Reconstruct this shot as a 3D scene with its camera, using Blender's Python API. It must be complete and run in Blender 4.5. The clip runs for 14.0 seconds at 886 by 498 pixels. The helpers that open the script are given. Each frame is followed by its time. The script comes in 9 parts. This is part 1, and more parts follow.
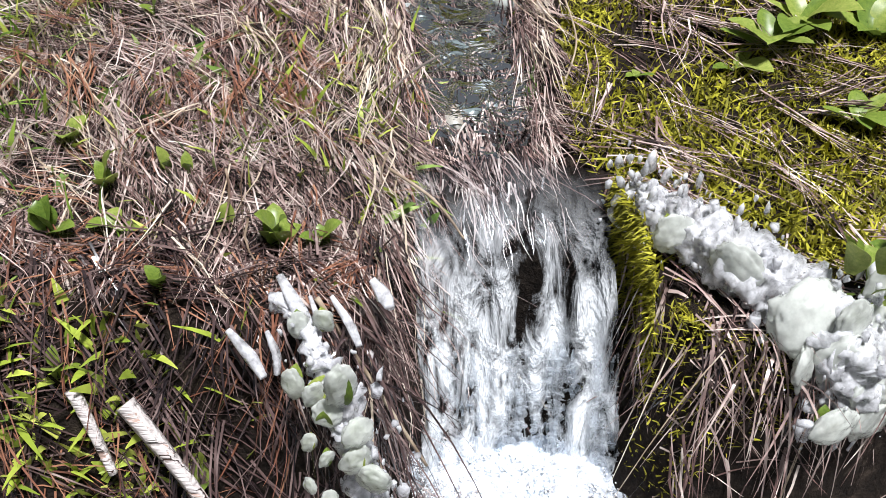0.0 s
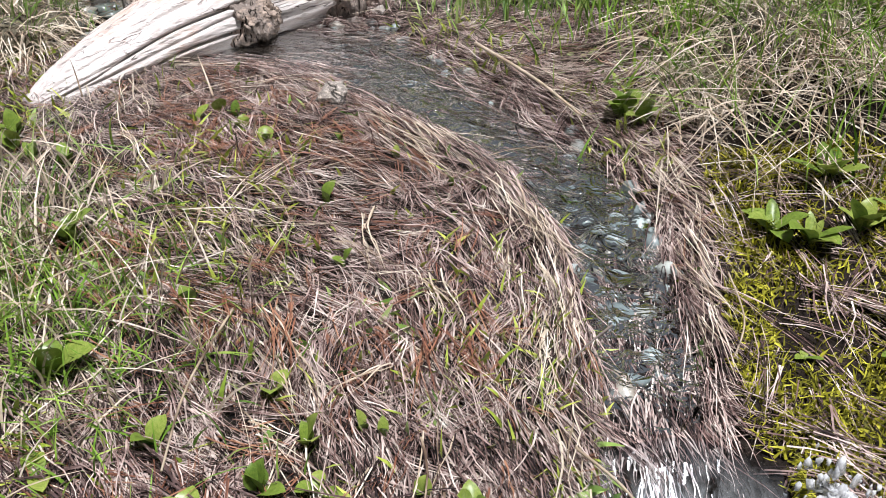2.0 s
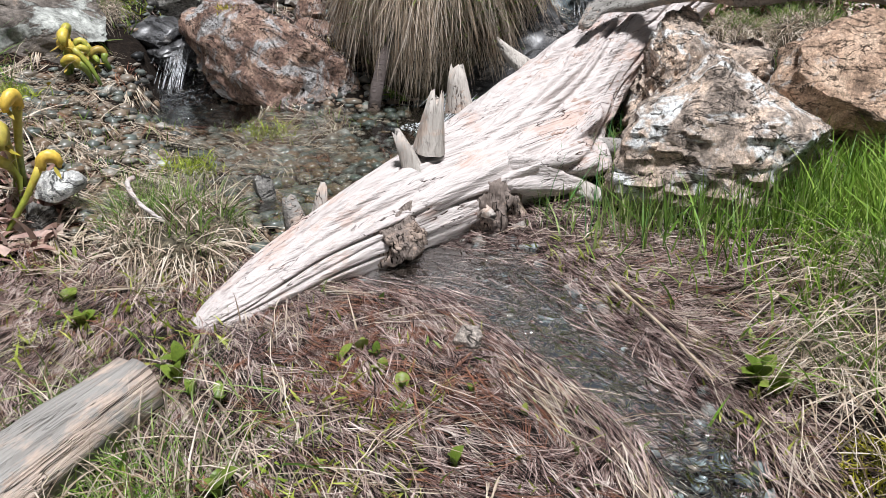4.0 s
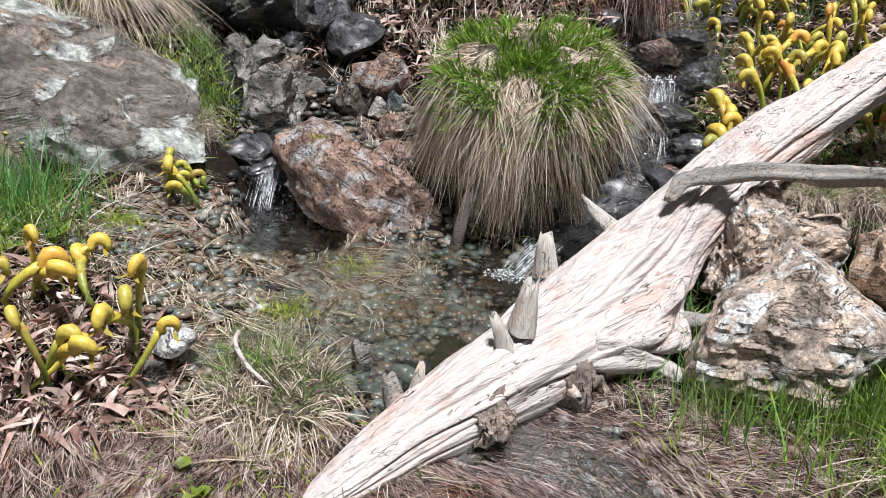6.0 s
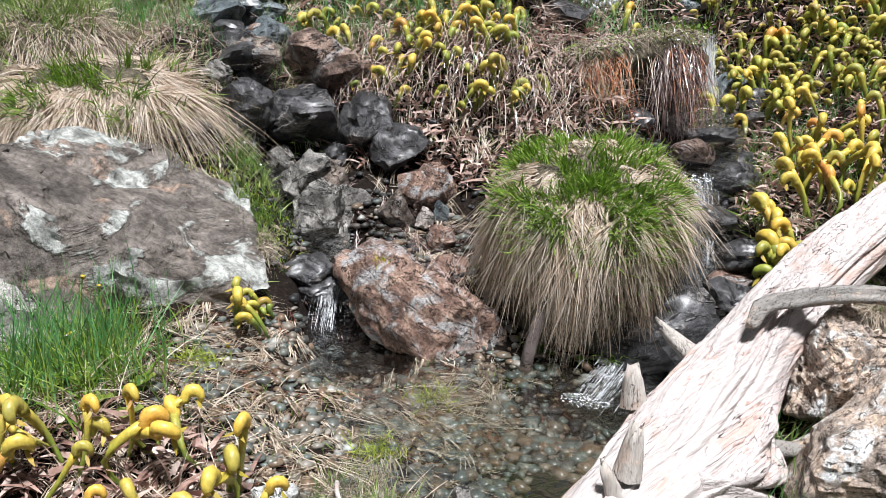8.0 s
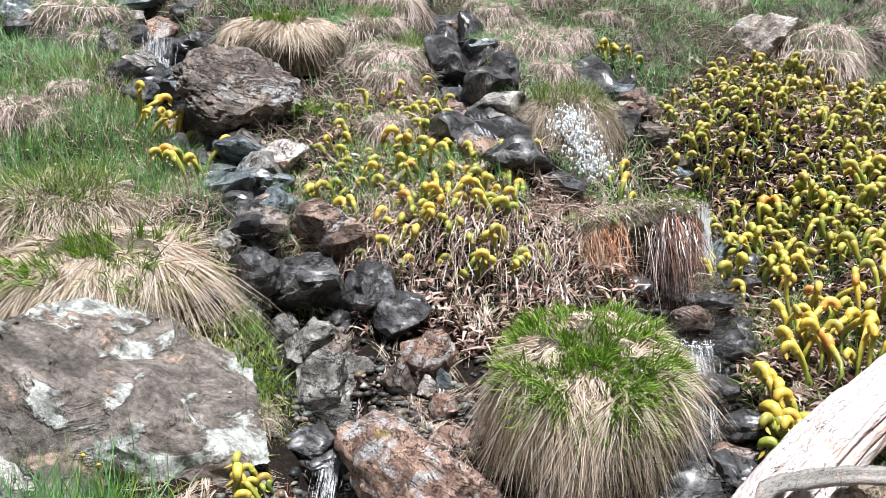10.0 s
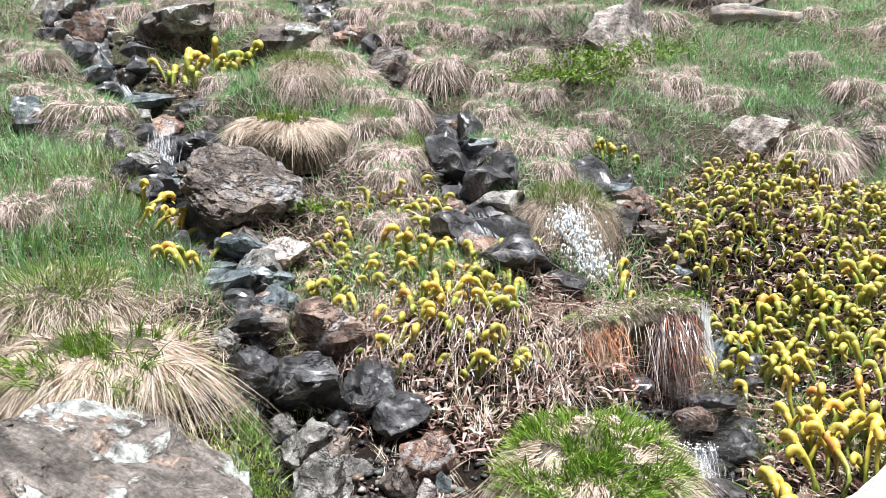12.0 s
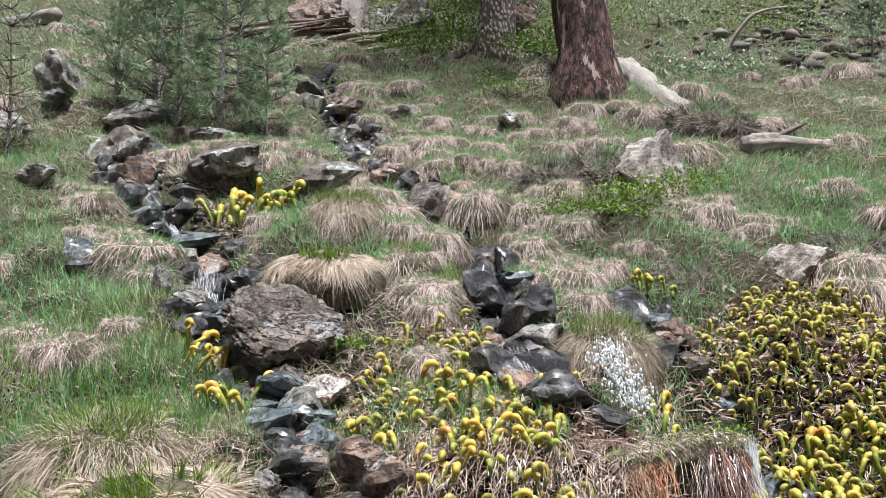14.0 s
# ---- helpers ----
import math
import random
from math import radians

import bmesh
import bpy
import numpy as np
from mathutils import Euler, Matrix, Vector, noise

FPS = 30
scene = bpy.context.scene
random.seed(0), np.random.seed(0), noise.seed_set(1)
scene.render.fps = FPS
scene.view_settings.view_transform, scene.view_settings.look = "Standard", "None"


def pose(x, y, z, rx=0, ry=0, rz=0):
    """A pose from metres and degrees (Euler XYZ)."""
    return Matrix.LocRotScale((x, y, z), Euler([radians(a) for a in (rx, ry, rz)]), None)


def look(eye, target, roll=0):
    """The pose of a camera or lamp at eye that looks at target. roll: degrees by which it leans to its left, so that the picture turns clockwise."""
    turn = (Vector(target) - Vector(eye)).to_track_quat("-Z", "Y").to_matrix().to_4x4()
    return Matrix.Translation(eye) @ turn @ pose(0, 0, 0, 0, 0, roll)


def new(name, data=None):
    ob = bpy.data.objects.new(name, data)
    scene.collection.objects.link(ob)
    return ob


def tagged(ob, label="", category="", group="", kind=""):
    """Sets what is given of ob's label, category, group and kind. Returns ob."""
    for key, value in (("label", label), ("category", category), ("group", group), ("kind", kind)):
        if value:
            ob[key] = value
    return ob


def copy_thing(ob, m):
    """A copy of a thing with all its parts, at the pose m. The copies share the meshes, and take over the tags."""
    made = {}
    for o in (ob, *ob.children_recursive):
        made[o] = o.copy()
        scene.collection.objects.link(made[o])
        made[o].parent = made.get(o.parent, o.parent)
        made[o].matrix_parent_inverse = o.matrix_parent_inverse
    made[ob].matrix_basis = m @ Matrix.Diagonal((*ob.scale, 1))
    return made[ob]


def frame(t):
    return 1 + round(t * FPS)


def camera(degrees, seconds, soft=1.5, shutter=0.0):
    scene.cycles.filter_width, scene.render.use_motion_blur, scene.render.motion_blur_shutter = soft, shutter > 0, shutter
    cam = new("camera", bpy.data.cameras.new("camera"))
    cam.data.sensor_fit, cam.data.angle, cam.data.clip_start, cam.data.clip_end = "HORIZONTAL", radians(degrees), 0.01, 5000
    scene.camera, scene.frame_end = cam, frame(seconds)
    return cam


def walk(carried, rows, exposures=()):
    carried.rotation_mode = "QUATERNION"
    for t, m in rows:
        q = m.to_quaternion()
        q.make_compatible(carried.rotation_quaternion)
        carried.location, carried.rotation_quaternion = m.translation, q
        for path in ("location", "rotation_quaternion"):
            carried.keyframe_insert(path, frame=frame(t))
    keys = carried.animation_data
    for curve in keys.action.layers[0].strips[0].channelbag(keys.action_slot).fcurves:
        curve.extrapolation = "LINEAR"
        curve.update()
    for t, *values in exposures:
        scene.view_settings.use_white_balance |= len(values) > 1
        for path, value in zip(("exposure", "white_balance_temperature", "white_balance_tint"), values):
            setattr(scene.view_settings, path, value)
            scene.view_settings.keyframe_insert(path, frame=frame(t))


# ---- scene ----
# camera: hand-held, rising from a crouch beside a small fall to standing, tilting up the slope
cam = camera(53.6, 14.0, soft=0.4)
PATH = [
    (0, (0.019, -0.003, 0.708), (-0.013, 1.524, -0.583), -0.5),
    (0.5, (-0.016, 0.008, 0.739), (-0.064, 1.56, -0.522), 0.1),
    (1, (-0.044, 0.013, 0.769), (-0.134, 1.628, -0.408), 0.5),
    (1.5, (-0.083, 0.017, 0.798), (-0.248, 1.695, -0.276), 0.6),
    (2, (-0.093, 0.014, 0.816), (-0.287, 1.741, -0.174), 0.4),
    (2.5, (-0.095, 0.035, 0.826), (-0.404, 1.798, -0.068), -0.0),
    (2.7, (-0.095, 0.042, 0.826), (-0.451, 1.818, -0.023), -0.3),
    (3, (-0.101, 0.047, 0.839), (-0.506, 1.844, 0.059), -0.2),
    (3.5, (-0.091, 0.071, 0.895), (-0.599, 1.853, 0.142), -0.4),
    (4, (-0.096, 0.079, 1.041), (-0.614, 1.835, 0.236), -0.5),
    (4.2, (-0.106, 0.084, 1.113), (-0.625, 1.842, 0.314), -0.3),
    (6.3, (-0.293, 0.062, 1.368), (-0.892, 1.823, 0.631), 2.4),
    (6.5, (-0.355, 0.046, 1.392), (-0.926, 1.818, 0.661), 2.1),
    (7, (-0.458, 0.03, 1.449), (-0.994, 1.815, 0.724), 0.2),
    (7.5, (-0.47, 0.053, 1.483), (-1.038, 1.855, 0.826), 0.6),
    (8, (-0.471, 0.045, 1.505), (-1.049, 1.857, 0.888), 0.9),
    (8.5, (-0.476, 0.041, 1.525), (-1.057, 1.87, 0.962), 0.9),
    (9, (-0.47, 0.049, 1.539), (-1.057, 1.897, 1.051), 0.8),
    (9.2, (-0.46, 0.045, 1.553), (-1.057, 1.902, 1.113), 0.8),
    (11.3, (-0.476, 0.025, 1.606), (-1.089, 1.922, 1.448), 1.0),
    (11.5, (-0.477, 0.031, 1.61), (-1.093, 1.929, 1.472), 1.1),
    (12, (-0.474, 0.027, 1.624), (-1.092, 1.927, 1.536), 1.1),
    (12.5, (-0.47, 0.025, 1.635), (-1.092, 1.926, 1.628), 1.2),
    (13, (-0.467, 0.014, 1.642), (-1.108, 1.907, 1.707), 1.0),
    (13.5, (-0.463, -0.005, 1.665), (-1.132, 1.875, 1.802), 0.6),
    (14, (-0.462, -0.018, 1.672), (-1.162, 1.845, 1.867), 0.3),
]
EXPO = [(0, 0.75), (1.5, 0.75), (4.5, 0.44), (6.5, 0.55), (9, 0.80), (11, 1.16), (12.5, 1.2), (13.5, 1.15), (14, 0.87)]
walk(cam, [(t, look(eye, target, roll)) for t, eye, target, roll in PATH], EXPO)

# ---- world and light: bright overcast ----
SUN_EL, SUN_AZ = radians(74), radians(140)
world = bpy.data.worlds.new("world")
scene.world = world
world.use_nodes = True
wt = world.node_tree
wt.nodes.clear()
w_out = wt.nodes.new("ShaderNodeOutputWorld")
w_bg = wt.nodes.new("ShaderNodeBackground")
w_sky = wt.nodes.new("ShaderNodeTexSky")
w_sky.sky_type, w_sky.sun_disc = "NISHITA", False
w_sky.sun_elevation, w_sky.sun_rotation = SUN_EL, SUN_AZ
w_sky.dust_density, w_sky.air_density = 4.0, 1.0
w_mix = wt.nodes.new("ShaderNodeMix")
w_mix.data_type = "RGBA"
w_mix.inputs["Factor"].default_value = 0.8
w_mix.inputs["B"].default_value = (7.0, 7.7, 8.7, 1)  # cloud cover
wt.links.new(w_sky.outputs[0], w_mix.inputs["A"])
wt.links.new(w_mix.outputs["Result"], w_bg.inputs["Color"])
w_bg.inputs["Strength"].default_value = 0.014
wt.links.new(w_bg.outputs[0], w_out.inputs[0])
sun = new("sun", bpy.data.lights.new("sun", "SUN"))
sun.data.energy, sun.data.angle, sun.data.color = 5.0, radians(10), (0.97, 0.98, 1.02)
sun.matrix_world = look((0, 0, 0), (-math.sin(SUN_AZ) * math.cos(SUN_EL), -math.cos(SUN_AZ) * math.cos(SUN_EL), -math.sin(SUN_EL)))
sun.location = (0, -5, 20)

# ---- materials ----
def mat_base(name):
    m = bpy.data.materials.new(name)
    m.use_nodes = True
    nt = m.node_tree
    return m, nt, nt.nodes["Principled BSDF"], nt.nodes["Material Output"]


def tex(nt, scale, detail=4.0, rough=0.6, stretch=None, dist=0.0, kind="noise"):
    """A noise over object coordinates, stretched when asked."""
    co = nt.nodes.new("ShaderNodeTexCoord")
    src = co.outputs["Object"]
    if stretch:
        mp = nt.nodes.new("ShaderNodeMapping")
        mp.inputs["Scale"].default_value = stretch
        nt.links.new(src, mp.inputs["Vector"])
        src = mp.outputs["Vector"]
    if kind == "voronoi":
        n = nt.nodes.new("ShaderNodeTexVoronoi")
        n.inputs["Scale"].default_value = scale
        nt.links.new(src, n.inputs["Vector"])
        return n.outputs["Distance"]
    n = nt.nodes.new("ShaderNodeTexNoise")
    n.inputs["Scale"].default_value = scale
    n.inputs["Detail"].default_value = detail
    n.inputs["Roughness"].default_value = rough
    n.inputs["Distortion"].default_value = dist
    nt.links.new(src, n.inputs["Vector"])
    return n.outputs["Fac"]


def ramp(nt, fac, stops):
    r = nt.nodes.new("ShaderNodeValToRGB")
    el = r.color_ramp.elements
    while len(el) < len(stops):
        el.new(0.5)
    for e, (p, c) in zip(el, stops):
        e.position, e.color = p, (*c, 1)
    nt.links.new(fac, r.inputs[0])
    return r.outputs[0]


def mixc(nt, fac, a, b, mode="MIX"):
    m = nt.nodes.new("ShaderNodeMix")
    m.data_type, m.blend_type = "RGBA", mode
    for sock, v in (("Factor", fac), ("A", a), ("B", b)):
        if isinstance(v, (int, float)):
            m.inputs[sock].default_value = v
        elif isinstance(v, tuple):
            m.inputs[sock].default_value = (*v, 1)
        else:
            nt.links.new(v, m.inputs[sock])
    return m.outputs["Result"]


def bump(nt, bs, fac, strength, distance):
    b = nt.nodes.new("ShaderNodeBump")
    b.inputs["Strength"].default_value, b.inputs["Distance"].default_value = strength, distance
    nt.links.new(fac, b.inputs["Height"])
    nt.links.new(b.outputs[0], bs.inputs["Normal"])
    return b


def step(nt, fac, lo, hi):
    r = nt.nodes.new("ShaderNodeMapRange")
    r.inputs["From Min"].default_value, r.inputs["From Max"].default_value = lo, hi
    nt.links.new(fac, r.inputs["Value"])
    return r.outputs[0]


def blade_mat(name, stops, rough=0.55, trans=0.25, spec=0.3, per_object=False, drift_scale=14.0, tone=0.8):
    """Leaves and blades: the colour runs over a ramp, blade by blade."""
    m, nt, bs, out = mat_base(name)
    if per_object:
        info = nt.nodes.new("ShaderNodeObjectInfo")
        rnd = info.outputs["Random"]
    else:
        geo = nt.nodes.new("ShaderNodeNewGeometry")
        rnd = geo.outputs["Random Per Island"]
    # neighbours tend to share a tone
    drift = step(nt, tex(nt, drift_scale, 3, 0.6), 0.3, 0.7)
    blend = nt.nodes.new("ShaderNodeMath")
    blend.operation = "MULTIPLY_ADD"
    blend.inputs[1].default_value = 0.62
    half = nt.nodes.new("ShaderNodeMath")
    half.operation = "MULTIPLY"
    half.inputs[1].default_value = 0.38
    nt.links.new(drift, half.inputs[0])
    nt.links.new(rnd, blend.inputs[0])
    nt.links.new(half.outputs[0], blend.inputs[2])
    col = ramp(nt, blend.outputs[0], [(p, tuple(c * tone for c in rgb)) for p, rgb in stops])
    grain = ramp(nt, tex(nt, 60, 3), [(0.3, (0.72, 0.72, 0.72)), (0.7, (1.15, 1.15, 1.15))])
    col = mixc(nt, 1.0, col, grain, "MULTIPLY")
    nt.links.new(col, bs.inputs["Base Color"])
    bs.inputs["Roughness"].default_value = rough
    bs.inputs["Specular IOR Level"].default_value = spec
    tr = nt.nodes.new("ShaderNodeBsdfTranslucent")
    nt.links.new(col, tr.inputs["Color"])
    mx = nt.nodes.new("ShaderNodeMixShader")
    mx.inputs[0].default_value = trans * 0.6
    nt.links.new(bs.outputs[0], mx.inputs[1])
    nt.links.new(tr.outputs[0], mx.inputs[2])
    nt.links.new(mx.outputs[0], out.inputs[0])
    return m


def rock_mat(name, base, vein, patch, patch_amount=0.5, rough=0.8, scale=6.0, crack=0.6, gloss=0.3, wet=0.0):
    """Weathered stone: mottled base, veins, lichen or rust patches, cracks, pits, and a broken film of water when wet."""
    m, nt, bs, out = mat_base(name)
    big = tex(nt, scale, 6, 0.65, dist=0.6)
    fine = tex(nt, scale * 9, 5, 0.75)
    grit = tex(nt, scale * 34, 4, 0.75)
    col = ramp(nt, big, [(0.34, tuple(c * 0.45 for c in base)), (0.48, base), (0.64, vein)])
    spots = ramp(nt, fine, [(0.32, (0.38, 0.38, 0.38)), (0.52, (1.0, 1.0, 1.0)), (0.68, (1.6, 1.57, 1.52))])
    col = mixc(nt, 1.0, col, spots, "MULTIPLY")
    pm = tex(nt, scale * 0.7, 7, 0.7, dist=1.2)
    col = mixc(nt, step(nt, pm, 0.62 - 0.2 * patch_amount, 0.66 - 0.2 * patch_amount + 0.05), col, mixc(nt, 0.75, spots, patch, "MULTIPLY"))
    col = mixc(nt, 1.0, col, ramp(nt, grit, [(0.34, (0.5, 0.5, 0.5)), (0.5, (1.0, 1.0, 1.0)), (0.68, (1.5, 1.5, 1.5))]), "MULTIPLY")
    ck = tex(nt, scale * 0.9, 5, 0.6, stretch=(1, 1, 3.2), dist=2.0, kind="voronoi")
    # hairline joints where a warped noise passes its middle
    seam = tex(nt, scale * 0.8, 5, 0.6, stretch=(0.8, 0.8, 2.4), dist=1.0)
    mid = nt.nodes.new("ShaderNodeMath")
    mid.operation = "SUBTRACT"
    mid.inputs[1].default_value = 0.5
    nt.links.new(seam, mid.inputs[0])
    mag = nt.nodes.new("ShaderNodeMath")
    mag.operation = "ABSOLUTE"
    nt.links.new(mid.outputs[0], mag.inputs[0])
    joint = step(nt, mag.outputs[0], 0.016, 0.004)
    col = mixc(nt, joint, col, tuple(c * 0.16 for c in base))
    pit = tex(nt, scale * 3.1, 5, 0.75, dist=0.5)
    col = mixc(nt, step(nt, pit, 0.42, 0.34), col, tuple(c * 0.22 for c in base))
    hgt = mixc(nt, 0.45, mixc(nt, 0.5, fine, big), pit)
    hgt = mixc(nt, crack * 0.3, hgt, ck)
    hgt = mixc(nt, 0.12, hgt, grit)
    hgt = mixc(nt, joint, hgt, (0.0, 0.0, 0.0))
    nt.links.new(col, bs.inputs["Base Color"])
    bs.inputs["Roughness"].default_value = rough
    bs.inputs["Specular IOR Level"].default_value = gloss
    if wet:
        nt.links.new(step(nt, tex(nt, scale * 1.3, 4, 0.6), 0.40, 0.62), bs.inputs["Coat Weight"])
        bs.inputs["Coat Roughness"].default_value = 0.36
    bump(nt, bs, hgt, 1.0, 0.20 / scale)
    return m


STRAW = blade_mat("dead_grass", [(0.0, (0.02, 0.012, 0.008)), (0.2, (0.12, 0.075, 0.05)), (0.4, (0.48, 0.37, 0.265)), (0.65, (0.74, 0.63, 0.50)), (1.0, (0.90, 0.83, 0.72))], 0.5, 0.18)
MAT_GRASS = blade_mat("matted_grass", [(0.0, (0.006, 0.004, 0.005)), (0.25, (0.03, 0.019, 0.018)), (0.42, (0.15, 0.09, 0.08)), (0.6, (0.36, 0.26, 0.235)), (0.8, (0.60, 0.49, 0.44)), (1.0, (0.86, 0.77, 0.68))], 0.2, 0.0, 0.9, drift_scale=22.0, tone=0.95)
# matted grass darkened: wetness and the bank's shade both put into the colour
WET_SHADED_STEM = blade_mat("wet_shaded_stem", [(0.0, (0.006, 0.004, 0.005)), (0.35, (0.035, 0.022, 0.022)), (0.6, (0.12, 0.075, 0.07)), (0.85, (0.28, 0.20, 0.185)), (1.0, (0.60, 0.50, 0.44))], 0.15, 0.0, 0.9, drift_scale=22.0)
NEEDLE = blade_mat("fallen_needle", [(0.0, (0.03, 0.014, 0.010)), (0.5, (0.22, 0.085, 0.05)), (1.0, (0.46, 0.24, 0.14))], 0.5, 0.0)
GREEN = blade_mat("green_grass", [(0.0, (0.03, 0.075, 0.012)), (0.25, (0.13, 0.26, 0.04)), (0.6, (0.31, 0.46, 0.11)), (0.85, (0.50, 0.58, 0.24)), (1.0, (0.66, 0.62, 0.40))], 0.45, 0.38, drift_scale=5.0)
BLUE_GREEN = blade_mat("sedge_blade", [(0.0, (0.06, 0.18, 0.05)), (0.5, (0.13, 0.32, 0.11)), (1.0, (0.26, 0.46, 0.18))], 0.45, 0.35, tone=1.1)
LEAF = blade_mat("broad_leaf", [(0.0, (0.09, 0.16, 0.025)), (0.5, (0.20, 0.28, 0.045)), (1.0, (0.40, 0.44, 0.11))], 0.35, 0.3, per_object=True)
MOSS = blade_mat("moss_tuft", [(0.0, (0.03, 0.03, 0.004)), (0.35, (0.15, 0.14, 0.01)), (0.65, (0.32, 0.30, 0.02)), (1.0, (0.56, 0.52, 0.06))], 0.7, 0.2, drift_scale=40.0, tone=1.1)
RED_LEAF = blade_mat("withered_leaf", [(0.0, (0.03, 0.014, 0.012)), (0.2, (0.16, 0.075, 0.06)), (0.45, (0.46, 0.29, 0.235)), (0.7, (0.70, 0.53, 0.46)), (1.0, (0.84, 0.74, 0.68))], 0.5, 0.15)
BRUSH = blade_mat("grey_brush", [(0.0, (0.03, 0.025, 0.022)), (0.4, (0.15, 0.12, 0.105)), (0.75, (0.36, 0.31, 0.27)), (1.0, (0.60, 0.53, 0.46))], 0.7, 0.0)
PINE = blade_mat("pine_needle", [(0.0, (0.09, 0.15, 0.09)), (0.5, (0.26, 0.36, 0.23)), (1.0, (0.50, 0.58, 0.38))], 0.5, 0.2, tone=1.05)
WHITE_PETAL = blade_mat("petal", [(0.0, (0.75, 0.75, 0.68)), (1.0, (0.85, 0.85, 0.8))], 0.5, 0.3)
YELLOW_EYE = blade_mat("flower_eye", [(0.0, (0.6, 0.42, 0.02)), (1.0, (0.7, 0.5, 0.03))], 0.5, 0.1)

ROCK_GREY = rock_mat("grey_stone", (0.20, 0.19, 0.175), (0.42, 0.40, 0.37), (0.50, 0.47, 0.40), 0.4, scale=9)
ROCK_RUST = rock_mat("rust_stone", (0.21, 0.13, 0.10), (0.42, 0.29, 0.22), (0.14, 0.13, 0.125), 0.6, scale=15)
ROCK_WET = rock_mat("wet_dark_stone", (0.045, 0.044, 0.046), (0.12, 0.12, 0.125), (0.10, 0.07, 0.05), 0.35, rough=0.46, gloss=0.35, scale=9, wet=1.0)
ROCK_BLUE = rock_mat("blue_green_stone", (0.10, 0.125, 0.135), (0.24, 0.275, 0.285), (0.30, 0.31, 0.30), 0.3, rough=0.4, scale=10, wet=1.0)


def lichen_mat(name):
    """Broad weathered stone with sharp-edged crusts of pale lichen and tan bare patches."""
    m, nt, bs, out = mat_base(name)
    big = tex(nt, 3.4, 7, 0.6, dist=1.0)
    tan = tex(nt, 2.6, 6, 0.62, dist=1.6)
    crust = tex(nt, 2.1, 8, 0.62, dist=0.9, stretch=(1.9, 1.5, 1.7))
    fine = tex(nt, 60, 5, 0.75)
    mid = tex(nt, 14, 5, 0.7)
    col = ramp(nt, big, [(0.36, (0.07, 0.062, 0.056)), (0.5, (0.18, 0.158, 0.142)), (0.66, (0.31, 0.275, 0.25))])
    col = mixc(nt, step(nt, tan, 0.57, 0.62), col, (0.36, 0.27, 0.215))
    col = mixc(nt, step(nt, crust, 0.535, 0.548), col, ramp(nt, mid, [(0.38, (0.27, 0.285, 0.275)), (0.6, (0.43, 0.445, 0.42))]))
    col = mixc(nt, 1.0, col, ramp(nt, fine, [(0.3, (0.4, 0.4, 0.4)), (0.7, (1.5, 1.48, 1.45))]), "MULTIPLY")
    col = mixc(nt, 1.0, col, ramp(nt, mid, [(0.34, (0.55, 0.53, 0.51)), (0.6, (1.15, 1.15, 1.15))]), "MULTIPLY")
    nt.links.new(col, bs.inputs["Base Color"])
    bs.inputs["Roughness"].default_value = 0.85
    bs.inputs["Specular IOR Level"].default_value = 0.25
    bump(nt, bs, mixc(nt, 0.45, mixc(nt, 0.5, fine, mid), step(nt, crust, 0.50, 0.56)), 0.9, 0.03)
    return m


ROCK_LICHEN = lichen_mat("lichen_boulder")
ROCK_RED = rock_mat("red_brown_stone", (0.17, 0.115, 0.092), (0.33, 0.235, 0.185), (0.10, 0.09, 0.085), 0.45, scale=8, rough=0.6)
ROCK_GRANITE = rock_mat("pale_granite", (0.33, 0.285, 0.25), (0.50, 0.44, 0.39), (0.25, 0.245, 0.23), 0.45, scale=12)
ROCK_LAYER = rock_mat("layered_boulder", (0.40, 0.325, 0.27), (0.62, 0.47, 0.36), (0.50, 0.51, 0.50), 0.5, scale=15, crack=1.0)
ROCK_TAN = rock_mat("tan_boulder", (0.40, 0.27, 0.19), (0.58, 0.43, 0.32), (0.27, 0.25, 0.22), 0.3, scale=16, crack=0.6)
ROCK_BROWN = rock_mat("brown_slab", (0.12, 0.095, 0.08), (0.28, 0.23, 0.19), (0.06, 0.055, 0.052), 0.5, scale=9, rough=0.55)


def ground_mat():
    """Wet peat near the water, blackened to add shade in gaps; drier turf up the hill."""
    m, nt, bs, out = mat_base("turf_soil")
    a = tex(nt, 9, 6, 0.7)
    b = tex(nt, 70, 5, 0.75)
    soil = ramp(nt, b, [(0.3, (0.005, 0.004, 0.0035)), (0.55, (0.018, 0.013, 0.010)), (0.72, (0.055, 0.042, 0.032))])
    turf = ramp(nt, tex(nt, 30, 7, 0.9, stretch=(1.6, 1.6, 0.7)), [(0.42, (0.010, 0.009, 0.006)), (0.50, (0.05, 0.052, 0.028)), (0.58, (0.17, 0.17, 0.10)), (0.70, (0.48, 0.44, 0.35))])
    co = nt.nodes.new("ShaderNodeTexCoord")
    sep = nt.nodes.new("ShaderNodeSeparateXYZ")
    nt.links.new(co.outputs["Object"], sep.inputs[0])
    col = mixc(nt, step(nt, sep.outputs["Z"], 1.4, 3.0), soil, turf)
    nt.links.new(col, bs.inputs["Base Color"])
    bs.inputs["Roughness"].default_value = 0.9
    bs.inputs["Specular IOR Level"].default_value = 0.1
    bump(nt, bs, mixc(nt, 0.5, a, b), 1.0, 0.02)
    return m


SOIL = ground_mat()


